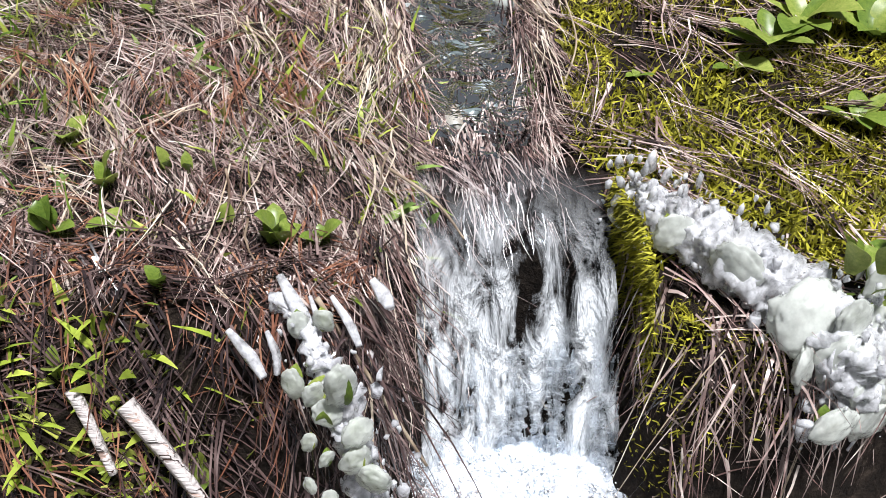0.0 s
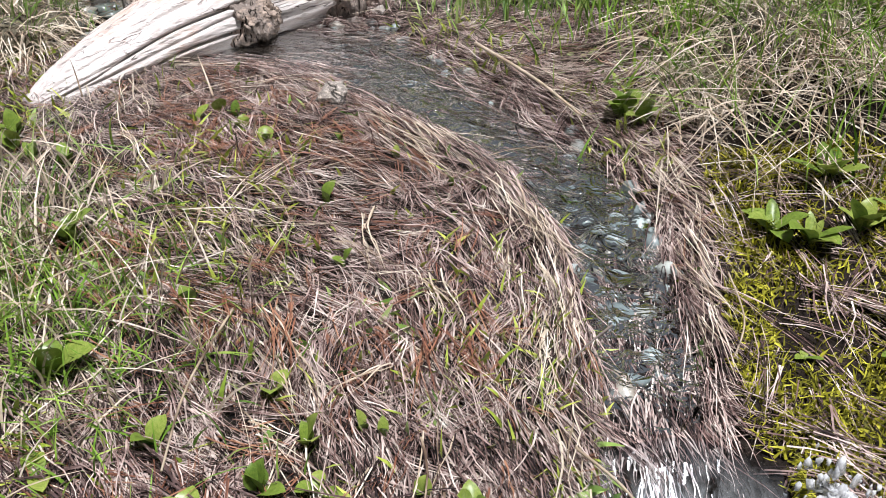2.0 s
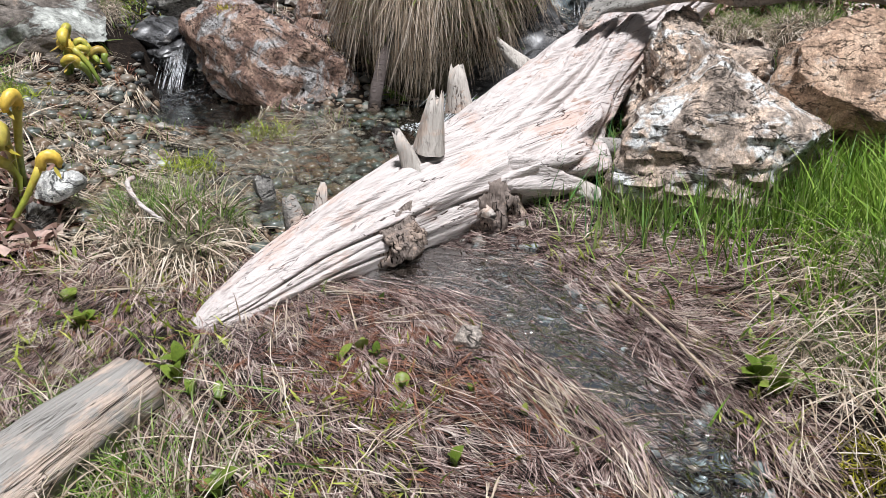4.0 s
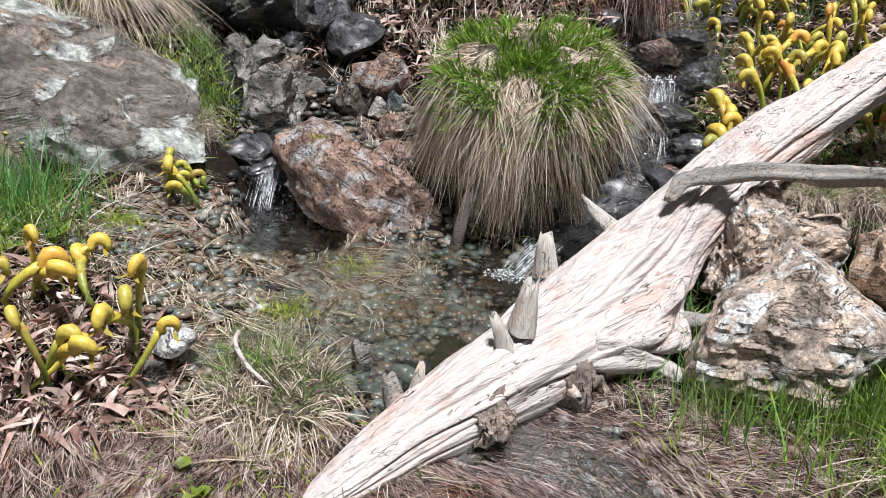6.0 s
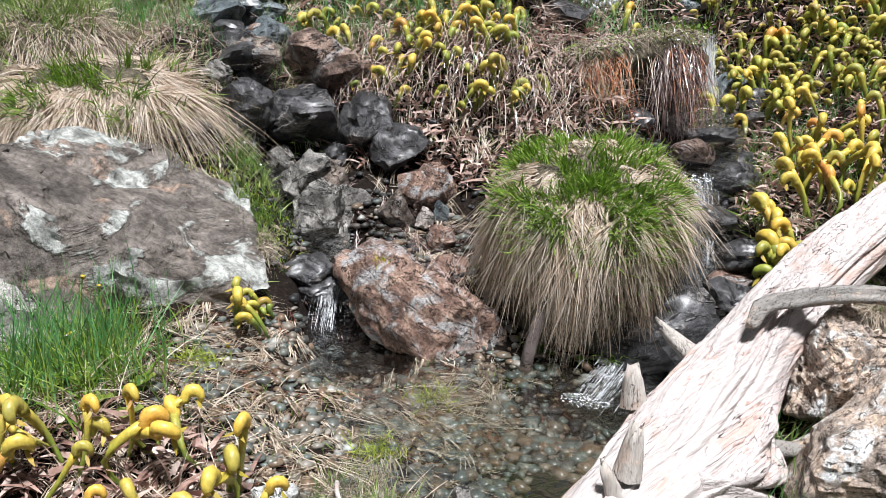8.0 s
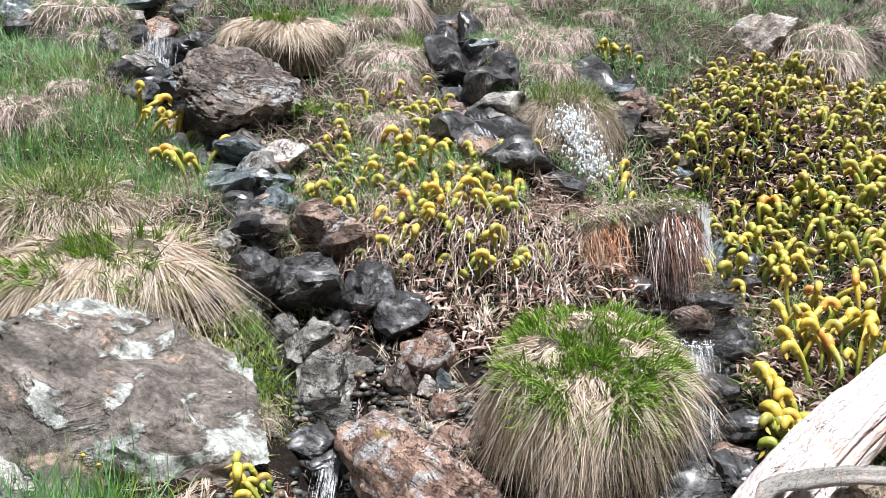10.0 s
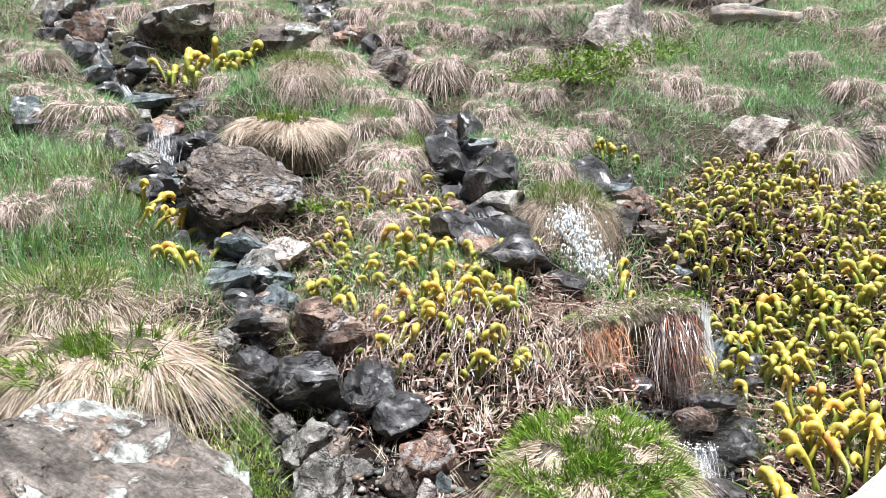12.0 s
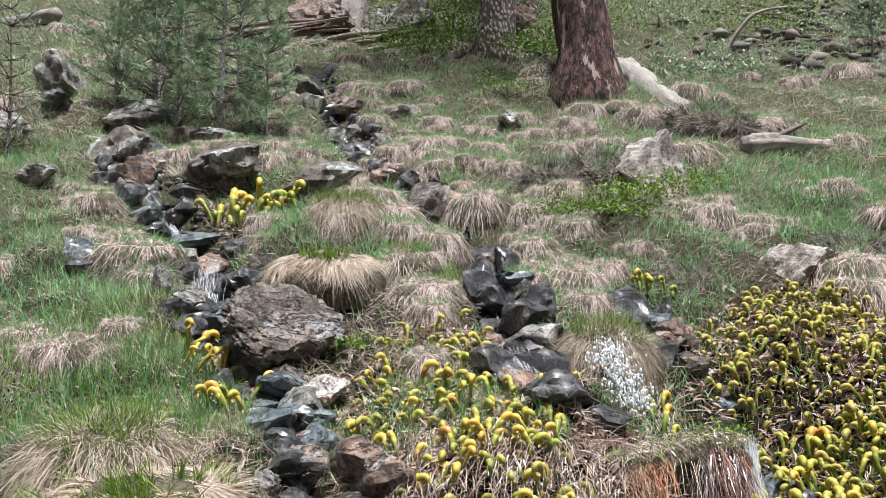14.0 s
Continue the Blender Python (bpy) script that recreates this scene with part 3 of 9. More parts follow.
def lie(x, y):
    return float(land(x, y))


# ---- builders ----
DOWN = 20.5  # turn about z that points a thing's -y downhill


def link(name, me, mat, parent=None, label="", smooth=True):
    if mat is not None:
        me.materials.append(mat)
    ob = new(name, me)
    if smooth and len(me.polygons):
        me.polygons.foreach_set("use_smooth", np.ones(len(me.polygons), bool))
    if parent is not None:
        ob.parent = parent
    if label:
        tagged(ob, label)
    return ob


def part(name, bm, mat, parent=None, label="", smooth=True):
    me = bpy.data.meshes.new(name)
    bm.to_mesh(me)
    bm.free()
    return link(name, me, mat, parent, label, smooth)


def quads(name, co, idx):
    """A mesh from arrays of places and of four-cornered faces."""
    me = bpy.data.meshes.new(name)
    co, idx = np.ascontiguousarray(co, np.float32), np.ascontiguousarray(idx, np.int32)
    me.vertices.add(len(co))
    me.vertices.foreach_set("co", co.ravel())
    me.loops.add(idx.size)
    me.loops.foreach_set("vertex_index", idx.ravel())
    me.polygons.add(len(idx))
    me.polygons.foreach_set("loop_start", np.arange(0, idx.size, 4, dtype=np.int32))
    me.update(calc_edges=True)
    return me


def unit(v):
    return v / np.maximum(np.linalg.norm(v, axis=-1, keepdims=True), 1e-9)


def blades(name, root, way, length, width, bend, segs=3, tip=0.12, flat=False, belly=0.0, rng=None, wave=0.0):
    """Many grass blades as one mesh: each starts at root along way and bends over by the vector bend."""
    n = len(root)
    rng = rng or np.random.default_rng(1)
    way = unit(np.asarray(way, float))
    side = np.cross(way, [0, 0, 1.0])
    if not flat:
        side = side + 0.6 * rng.normal(size=(n, 3))
        side -= way * np.sum(side * way, 1, keepdims=True)
    bad = np.linalg.norm(side, axis=1) < 1e-3
    side[bad] = [1, 0, 0]
    side = unit(side)
    s = np.linspace(0, 1, segs + 1)[None, :, None]
    L = np.reshape(length, (n, 1, 1))
    mid = root[:, None] + way[:, None] * L * s + bend[:, None] * L * s ** 2
    if wave:
        sway = unit(np.cross(way, [0, 0, 1.0]) + [1e-6, 0, 0])[:, None]
        mid = mid + sway * L * wave * np.sin(rng.uniform(2, 9, (n, 1, 1)) * s + rng.uniform(0, 6.3, (n, 1, 1)))
    prof = (1 - s ** 1.6) * (1 - tip) + tip
    if belly:
        prof = np.sin(np.clip(s * 0.93 + 0.07, 0, 1) * np.pi) ** belly * (1 - tip) + tip * 0.4
    half = side[:, None] * np.reshape(width, (n, 1, 1)) * 0.5 * prof
    co = np.stack([mid - half, mid + half], 2).reshape(-1, 3)
    base = (np.arange(n) * (segs + 1) * 2)[:, None] + (np.arange(segs) * 2)[None]
    idx = np.stack([base, base + 1, base + 3, base + 2], -1).reshape(-1, 4)
    return quads(name, co, idx)


def scatter(rng, n, x0, x1, y0, y1, keep=None):
    x, y = rng.uniform(x0, x1, n), rng.uniform(y0, y1, n)
    if keep is not None:
        k = keep(x, y) > rng.uniform(size=n)
        x, y = x[k], y[k]
    return x, y


def patch_blades(name, mat, seed, x, y, length, width, lean, droop, spread=0.5, lift=0.0, segs=3, label="", category="", flat=False):
    """Blades standing or lying on the land. lean: 0 upright to 1 lying; way of lying downhill."""
    rng = np.random.default_rng(seed)
    n = len(x)
    root = np.stack([x, y, land(x, y) - 0.004 + lift * rng.uniform(size=n)], 1)
    a = rng.normal(0, spread, n) + radians(-90 + DOWN)
    out = np.stack([np.cos(a), np.sin(a), np.zeros(n)], 1)
    ln = np.clip(lean + 0.25 * rng.normal(size=n), 0, 0.98)[:, None]
    way = out * ln + np.array([0, 0, 1.0]) * (1 - ln) + 0.08 * rng.normal(size=(n, 3))
    L = length * rng.uniform(0.55, 1.25, n)
    bend = out * droop * rng.uniform(0.2, 1.0, (n, 1)) + np.array([0, 0, -droop * 0.8]) * rng.uniform(0.3, 1.0, (n, 1))
    me = blades(name, root, way, L, width * rng.uniform(0.6, 1.3, n), bend, segs, flat=flat, rng=rng)
    ob = link(name, me, mat)
    return tagged(ob, label, category or "grass", kind="stuff")


def tris(name, co, idx):
    me = bpy.data.meshes.new(name)
    co, idx = np.ascontiguousarray(co, np.float32), np.ascontiguousarray(idx, np.int32)
    me.vertices.add(len(co))
    me.vertices.foreach_set("co", co.ravel())
    me.loops.add(idx.size)
    me.loops.foreach_set("vertex_index", idx.ravel())
    me.polygons.add(len(idx))
    me.polygons.foreach_set("loop_start", np.arange(0, idx.size, 3, dtype=np.int32))
    me.update(calc_edges=True)
    return me


def lumps(name, centre, size, seed, jitter=0.18, sub=1):
    """Many small rounded bodies as one mesh: each an uneven ball of its own size (three half axes)."""
    rng = np.random.default_rng(seed)
    bm = bmesh.new()
    bmesh.ops.create_icosphere(bm, subdivisions=sub, radius=1)
    tv = np.array([v.co[:] for v in bm.verts])
    tf = np.array([[v.index for v in f.verts] for f in bm.faces])
    bm.free()
    n, m = len(centre), len(tv)
    a = rng.uniform(0, 2 * np.pi, n)
    p = tv[None] * (1 + jitter * rng.normal(size=(n, m, 1))) * np.asarray(size)[:, None]
    c, s = np.cos(a)[:, None], np.sin(a)[:, None]
    q = np.stack([p[..., 0] * c - p[..., 1] * s, p[..., 0] * s + p[..., 1] * c, p[..., 2]], -1) + np.asarray(centre)[:, None]
    return tris(name, q.reshape(-1, 3), (tf[None] + (np.arange(n) * m)[:, None, None]).reshape(-1, 3))


def joined(name, things, poses):
    """Far repeats as one mesh: the meshes of things and their parts, laid at the poses."""
    cos, faces, kind, base = [], [], [], 0
    for ob, m in zip(things, poses):
        for o in (ob, *ob.children):
            me = o.data
            v = np.empty(len(me.vertices) * 3, np.float32)
            me.vertices.foreach_get("co", v)
            v = v.reshape(-1, 3)
            cos.append(v @ np.array(m.to_3x3()).T + np.array(m.translation))
            me.calc_loop_triangles()
            f = np.empty(len(me.loop_triangles) * 3, np.int32)
            me.loop_triangles.foreach_get("vertices", f)
            faces.append(f.reshape(-1, 3) + base)
            kind.append(np.full(len(f) // 3, 0 if o is ob else 1, np.int32))
            base += len(v)
    me = tris(name, np.concatenate(cos), np.concatenate(faces))
    me.polygons.foreach_set("material_index", np.concatenate(kind))
    return me


def rock_mesh(name, size, seed, sub=3, rough=0.22, cuts=7, flat_bottom=True, layer=0.0):
    """A stone: a ball cut by random planes, then roughened; layer adds bedding ledges."""
    rng = np.random.default_rng(seed)
    bm = bmesh.new()
    bmesh.ops.create_icosphere(bm, subdivisions=sub, radius=1)
    planes = [(Vector(unit(rng.normal(size=3))), rng.uniform(0.42, 0.80)) for _ in range(cuts)]
    off = Vector(rng.uniform(-50, 50, 3))
    for v in bm.verts:
        p = v.co.copy()
        for nrm, d in planes:
            e = p.dot(nrm) - d
            if e > 0:
                p -= nrm * e * 0.97
        q = p * 1.6 + off
        p *= 1 + rough * noise.fractal(q, 0.8, 2.1, 6) + 0.16 * rough * noise.noise(q * 9) + 0.08 * rough * noise.noise(q * 21)
        if layer:
            k = p.z * 9 + 1.5 * noise.noise(q * 0.8) + 2.0 * p.x
            p += Vector((p.x, p.y, 0)) * layer * (0.5 - abs((k % 1.0) - 0.5)) * (0.6 + noise.noise(q * 2.1))
        v.co = Vector((p.x * size[0], p.y * size[1], p.z * size[2]))
    me = bpy.data.meshes.new(name)
    bm.to_mesh(me)
    bm.free()
    return me


def sharp_edges(me, degrees=34):
    me.polygons.foreach_set("use_smooth", np.ones(len(me.polygons), bool))
    me.set_sharp_from_angle(angle=radians(degrees))


def rock(x, y, size, mat, seed, label, rz=0.0, tilt=(0, 0), sink=0.3, sub=3, z=None, name="rock", category="rock", group="", rough=0.22, cuts=7, layer=0.0):
    me = rock_mesh(name, size, seed, sub, rough, cuts, layer=layer)
    ob = link(name, me, mat)
    sharp_edges(me)
    zz = lie(x, y) + size[2] * (1 - 2 * sink) if z is None else z
    ob.matrix_world = pose(x, y, zz, tilt[0], tilt[1], rz)
    return tagged(ob, label, category, group)


def sweep(rings, sides=12, cap=True, seed=0, rough=0.0, flute=0.0, flutes=7):
    """A bmesh tube through rings of (place, radius), rough or fluted like wood."""
    bm = bmesh.new()
    pts = [Vector(p) for p, _ in rings]
    rows = []
    up = Vector((0.13, 0.21, 1)).normalized()
    for i, (p, r) in enumerate(rings):
        t = (pts[min(i + 1, len(pts) - 1)] - pts[max(i - 1, 0)]).normalized()
        a = t.cross(up)
        a = a.normalized() if a.length > 0.05 else t.cross(Vector((1, 0, 0))).normalized()
        b = t.cross(a).normalized()
        row = []
        for k in range(sides):
            th = 2 * math.pi * k / sides
            d = a * math.cos(th) + b * math.sin(th)
            rr = r
            if rough:
                rr *= 1 + rough * noise.fractal(Vector((pts[i].x * 5, pts[i].y * 5, pts[i].z * 5)) + d * 1.3 + Vector((seed, 0, 0)), 0.8, 2.0, 4)
            if flute:
                rr *= 1 + flute * math.sin(flutes * th + 2 * noise.noise(pts[i] * 1.5 + Vector((seed, 3, 0))))
            row.append(bm.verts.new(pts[i] + d * rr))
        rows.append(row)
    for r0, r1 in zip(rows, rows[1:]):
        for k in range(sides):
            bm.faces.new((r0[k], r0[(k + 1) % sides], r1[(k + 1) % sides], r1[k]))
    if cap:
        bm.faces.new(rows[0])
        bm.faces.new(rows[-1][::-1])
    bmesh.ops.recalc_face_normals(bm, faces=bm.faces)
    return bm


def curve_pts(keys, steps):
    """Smooth run through keys of (x, y, z, r)."""
    k = np.array(keys, float)
    t = np.concatenate([[0], np.cumsum(np.linalg.norm(np.diff(k[:, :3], axis=0), axis=1))])
    out = []
    for s in np.linspace(0, t[-1], steps):
        i = min(max(np.searchsorted(t, s) - 1, 0), len(k) - 2)
        f = (s - t[i]) / (t[i + 1] - t[i])
        p0, p1, p2, p3 = k[max(i - 1, 0)], k[i], k[i + 1], k[min(i + 2, len(k) - 1)]
        q = 0.5 * (2 * p1 + (p2 - p0) * f + (2 * p0 - 5 * p1 + 4 * p2 - p3) * f * f + (3 * p1 - p0 - 3 * p2 + p3) * f ** 3)
        out.append((tuple(q[:3]), max(q[3], 0.001)))
    return out


def ragged_stub(name, mat, parent, base, way, length, r, seed):
    """A broken branch stub with a splintered end."""
    rng = np.random.default_rng(seed)
    b, w = Vector(base), Vector(way).normalized()
    bm = sweep([(b - w * 0.02, r * 1.25), (b + w * length * 0.25, r * 1.02), (b + w * length * 0.6, r * 0.85), (b + w * length * 0.85, r * 0.6)], 14, False, seed, 0.25, 0.12, 5)
    bm.verts.ensure_lookup_table()
    for v in bm.verts[-14:]:
        v.co += w * length * rng.uniform(-0.1, 0.42)
    bm.faces.new(bm.verts[-14:])
    return part(name, bm, mat, parent)


# grass tussocks: a thatch dome, locks of drooping dead blades, fresh blades on top
def dome(rr, height):
    return height * np.clip(1 - np.clip(rr, 0, 1) ** 4.0, 0, 1) ** 0.5


def tussock_parts(seed, radius, height, n_dead, n_green, skirt=1.1, green_len=0.12, dead_len=0.22, green_mat=None, dead_w=0.0032, green_w=0.0035, squash=1.0, dead_mat=None, rim_share=0.6, segs=4, rim_from=0.55, cling=0.0):
    rng = np.random.default_rng(seed)
    n_ring = 16
    bm = bmesh.new()
    rows = []
    for q in (0.0, 0.25, 0.5, 0.7, 0.85, 0.95, 1.0):
        row = []
        for i in range(n_ring):
            a = 2 * math.pi * i / n_ring
            kk = 1 + 0.10 * math.sin(3 * a + seed) + 0.06 * math.sin(5 * a + 2 * seed)
            row.append(bm.verts.new((radius * 0.9 * max(q, 0.02) * kk * math.cos(a), radius * 0.9 * max(q, 0.02) * kk * squash * math.sin(a), float(dome(q, height)) - (0.3 * height if q == 1 else 0.012))))
        rows.append(row)
    for r0, r1 in zip(rows, rows[1:]):
        for i in range(n_ring):
            bm.faces.new((r0[i], r1[i], r1[(i + 1) % n_ring], r0[(i + 1) % n_ring]))
    bm.faces.new(rows[0])
    top = part("grass_tussock", bm, THATCH)
    # thatch on the crown lies every way; locks on the rim hang down
    per = 9
    nl = n_dead // per
    rim = rng.uniform(size=nl) < rim_share
    a = rng.uniform(0, 2 * np.pi, nl)
    a = np.where(rim & (rng.uniform(size=nl) < 0.55), rng.normal(-np.pi / 2, 0.9, nl), a)
    rl = np.where(rim, np.sqrt(rng.uniform(rim_from, 1.0, nl)), np.sqrt(rng.uniform(0.0, 0.85, nl)))
    swirl = np.where(rim, rng.normal(0, 0.5, nl), rng.uniform(-np.pi, np.pi, nl))
    lock_len = dead_len * np.where(rim, rng.uniform(0.5, 1.2, nl), rng.uniform(0.25, 0.7, nl))
    drop = skirt * np.where(rim, rng.uniform(0.6, 1.3, nl), rng.uniform(0.2, 0.9, nl))
    raise_ = np.where(rim, rng.uniform(0.1, 0.7, nl), rng.uniform(0.3, 1.3, nl))
    a, rl, swirl, lock_len, drop, raise_ = (np.repeat(q, per) for q in (a, rl, swirl, lock_len, drop, raise_))
    n = len(a)
    a2, rr = a + rng.normal(0, 0.10, n), np.clip(rl + rng.normal(0, 0.05, n), 0, 1)
    out = np.stack([np.cos(a2), np.sin(a2) * squash, np.zeros(n)], 1)
    az = a2 + swirl + rng.normal(0, 0.42, n)
    dirn = np.stack([np.cos(az), np.sin(az), np.zeros(n)], 1)
    root = out * (rr * radius * 0.88)[:, None]
    root[:, 2] = dome(rr, height) - 0.012
    way = dirn * 0.7 + np.array([0, 0, 1.0]) * raise_[:, None] + 0.16 * rng.normal(size=(n, 3))
    if cling:
        edge = (rr > 0.7)[:, None] * cling
        way = way * (1 - edge) + edge * (dirn * 0.22 + np.array([0, 0, -0.35]) + 0.10 * rng.normal(size=(n, 3)))
    bend = np.array([0, 0, -1.0]) * (drop * rng.uniform(0.6, 1.3, n))[:, None] + dirn * 0.1 + 0.24 * rng.normal(size=(n, 3))
    me = blades("dead_blades", root, way, lock_len * rng.uniform(0.6, 1.2, n), dead_w * rng.uniform(0.6, 1.4, n), bend, segs, rng=rng)
    tagged(link("straw_skirt", me, dead_mat or STRAW, top, "straw-coloured drooping dead blades"), kind="stuff")
    if n_green:
        per = 7
        nl = n_green // per
        a, rr = rng.uniform(0, 2 * np.pi, nl), np.sqrt(rng.uniform(0, 0.85, nl))
        cx, cy = radius * 0.88 * rr * np.cos(a), radius * 0.88 * rr * np.sin(a)
        k1 = 0.5 + 0.5 * np.sin(9 * cx / radius + seed) * np.cos(8 * cy / radius + 2 * seed)
        keep = rng.uniform(size=nl) < 0.35 + 0.65 * k1
        cx, cy, tilt = (np.repeat(q[keep], per) for q in (cx, cy, rng.normal(0, 0.3, nl)))
        n = len(cx)
        cx, cy = cx + rng.normal(0, 0.012, n), cy + rng.normal(0, 0.012, n)
        root = np.stack([cx, cy * squash, dome(np.hypot(cx, cy) / (radius * 0.88), height) - 0.012], 1)
        out = np.stack([cx, cy, 0 * cx], 1) / radius
        way = out * 0.35 + np.array([0, 0, 1.0]) + 0.22 * rng.normal(size=(n, 3))
        way[:, 0] += tilt
        bend = out * 0.3 + np.array([0, -0.12, -0.25]) + 0.18 * rng.normal(size=(n, 3))
        me = blades("green_blades", root, way, green_len * rng.uniform(0.45, 1.25, n), green_w * rng.uniform(0.6, 1.3, n), bend, max(2, segs - 1), rng=rng)
        tagged(link("green_sward", me, green_mat or GREEN, top, "fresh green blades"), kind="stuff")
    return top


def thatch_mat():
    m, nt, bs, out = mat_base("thatch")
    f = tex(nt, 80, 5, 0.7, stretch=(1, 1, 0.3))
    nt.links.new(ramp(nt, f, [(0.35, (0.02, 0.017, 0.010)), (0.55, (0.11, 0.092, 0.058)), (0.75, (0.30, 0.25, 0.17))]), bs.inputs["Base Color"])
    bs.inputs["Roughness"].default_value = 0.85
    bump(nt, bs, f, 1.0, 0.01)
    return m


THATCH = thatch_mat()
STRAW_PALE = blade_mat("pale_straw", [(0.0, (0.05, 0.03, 0.02)), (0.12, (0.30, 0.20, 0.13)), (0.3, (0.60, 0.47, 0.34)), (0.6, (0.82, 0.68, 0.55)), (1.0, (0.92, 0.84, 0.75))], 0.5, 0.34)
MEADOW = blade_mat("meadow_blade", [(0.0, (0.05, 0.12, 0.012)), (0.3, (0.15, 0.30, 0.03)), (0.65, (0.30, 0.47, 0.07)), (0.9, (0.46, 0.58, 0.14)), (1.0, (0.62, 0.62, 0.30))], 0.45, 0.3, drift_scale=12.0)


def leaf_mesh(name, length, width, curl, fold=0.25, nx=5, ny=8):
    """A broad leaf along +x, folded at the midrib and curling down at the tip."""
    co, idx = [], []
    for j in range(ny + 1):
        s = j / ny
        w = width * 0.5 * (math.sin(math.pi * min(s * 0.9 + 0.1, 1) ** 1.15) ** 0.7 if s < 1 else 0.02)
        for i in range(nx):
            e = (i / (nx - 1)) * 2 - 1
            co.append((length * (s - 0.25 * curl * s * s), e * w, length * curl * (s - 1.25 * s * s) + abs(e) * w * fold + 0.03 * width * math.sin(9 * s + 2 * e)))
    for j in range(ny):
        for i in range(nx - 1):
            k = j * nx + i
            idx.append((k, k + 1, k + nx + 1, k + nx))
    return quads(name, np.array(co), np.array(idx))


LEAVES = [leaf_mesh("leaf", 1, w, c) for w, c in ((0.50, 0.2), (0.62, 0.4), (0.34, 0.1), (0.80, 0.25))]
for leaf_me in LEAVES:
    leaf_me.materials.append(LEAF)
    leaf_me.polygons.foreach_set("use_smooth", np.ones(len(leaf_me.polygons), bool))


def leafy_plant(x, y, seed, n=6, size=0.05, up=0.5, label="small green leafy marsh plant among matted grass", kinds=(0, 1, 2), z=None, name="marsh_plant", head=None, spread=math.pi):
    rng = np.random.default_rng(seed)
    bm = sweep([((0, 0, -0.01), 0.0016), ((0.001, 0.001, size * 0.25), 0.0013)], 6)
    stem = part(name, bm, LEAF)
    for i in range(n):
        lf = new("leaf", LEAVES[kinds[int(rng.integers(len(kinds)))]])
        lf.parent = stem
        az = 360 * i / n + rng.uniform(-25, 25) if head is None else head + rng.uniform(-1, 1) * math.degrees(spread)
        k = size * rng.uniform(0.65, 1.2)
        lf.matrix_basis = pose(0, 0, size * 0.12 * rng.uniform(0, 1.5), 0, -math.degrees(math.asin(min(0.97, up * rng.uniform(0.6, 1.25)))), az) @ Matrix.Diagonal((k, k, k, 1))
    stem.matrix_world = pose(x, y, lie(x, y) if z is None else z, 0, 0, rng.uniform(0, 360) if head is None else 0)
    return tagged(stem, label, "plant")


# hooded pitcher plants
def pitcher(seed, height, lean, hood=0.016, wide=1.0):
    """One cobra-hooded pitcher: a tube that widens upward, bows forward and swells into a domed hood that looks down, with a forked tongue."""
    rng = np.random.default_rng(seed)
    h = hood * rng.uniform(0.85, 1.15)
    back = rng.normal(0, 0.12)
    keys = []
    for s in np.linspace(0, 1, 7):
        keys.append((lean * height * s ** 1.6 + back * height * math.sin(3 * s), 0.006 * math.sin(3 * s + seed), height * s * (1 - 0.25 * lean * s), (0.42 + 0.50 * s) * h * wide))
    tube = part("pitcher_plant", sweep(curve_pts(keys, 6), 7, True, seed, 0.14, 0.07, 3), PITCHER)
    tx, ty, tz = keys[-1][:3]
    arc = [(tx - 0.1 * h, ty, tz - 0.7 * h, 0.88 * h), (tx + 0.05 * h, ty, tz + 0.25 * h, 0.92 * h), (tx + 0.6 * h, ty, tz + 1.0 * h, 0.94 * h), (tx + 1.5 * h, ty, tz + 1.2 * h, 0.96 * h),
           (tx + 2.4 * h, ty, tz + 0.75 * h, 0.88 * h), (tx + 2.8 * h, ty, tz + 0.0 * h, 0.68 * h), (tx + 2.65 * h, ty, tz - 0.6 * h, 0.40 * h)]
    hood_part = part("hood", sweep(curve_pts(arc, 9), 8, True, seed + 3, 0.2, 0.05, 4), PITCHER, tube, "yellow domed hood")
    bl = blades("tongue", np.array([[tx + 2.0 * h, 0.1 * h, tz - 0.3 * h], [tx + 2.0 * h, -0.1 * h, tz - 0.3 * h]]), np.array([[0.5, 0.6, -0.8], [0.4, -0.6, -0.8]]), np.array([1.7 * h, 1.9 * h]), np.array([0.8 * h, 0.8 * h]), np.array([[0.1, 0.5, 0.1], [0.1, -0.5, 0.1]]), 3, flat=True, belly=0.7)
    link("tongue", bl, TONGUE, hood_part, "yellow-green forked tongue leaf")
    return tube


TONGUE = blade_mat("tongue_leaf", [(0.0, (0.42, 0.36, 0.04)), (0.7, (0.5, 0.34, 0.08)), (1.0, (0.42, 0.16, 0.08))], 0.45, 0.2, per_object=True)

# ---- the ground: one sheet, fine near the stream and coarse in the distance ----
def axis_steps(lo, mid0, mid1, hi, fine, grow):
    mid = list(np.arange(mid0, mid1, fine))
    up, d = [], fine
    while (up[-1] if up else mid1) < hi:
        up.append((up[-1] if up else mid[-1]) + d)
        d *= grow
    dn, d = [], fine
    while (dn[-1] if dn else mid0) > lo:
        dn.append((dn[-1] if dn else mid0) - d)
        d *= grow
    return np.array(dn[::-1] + mid + up)


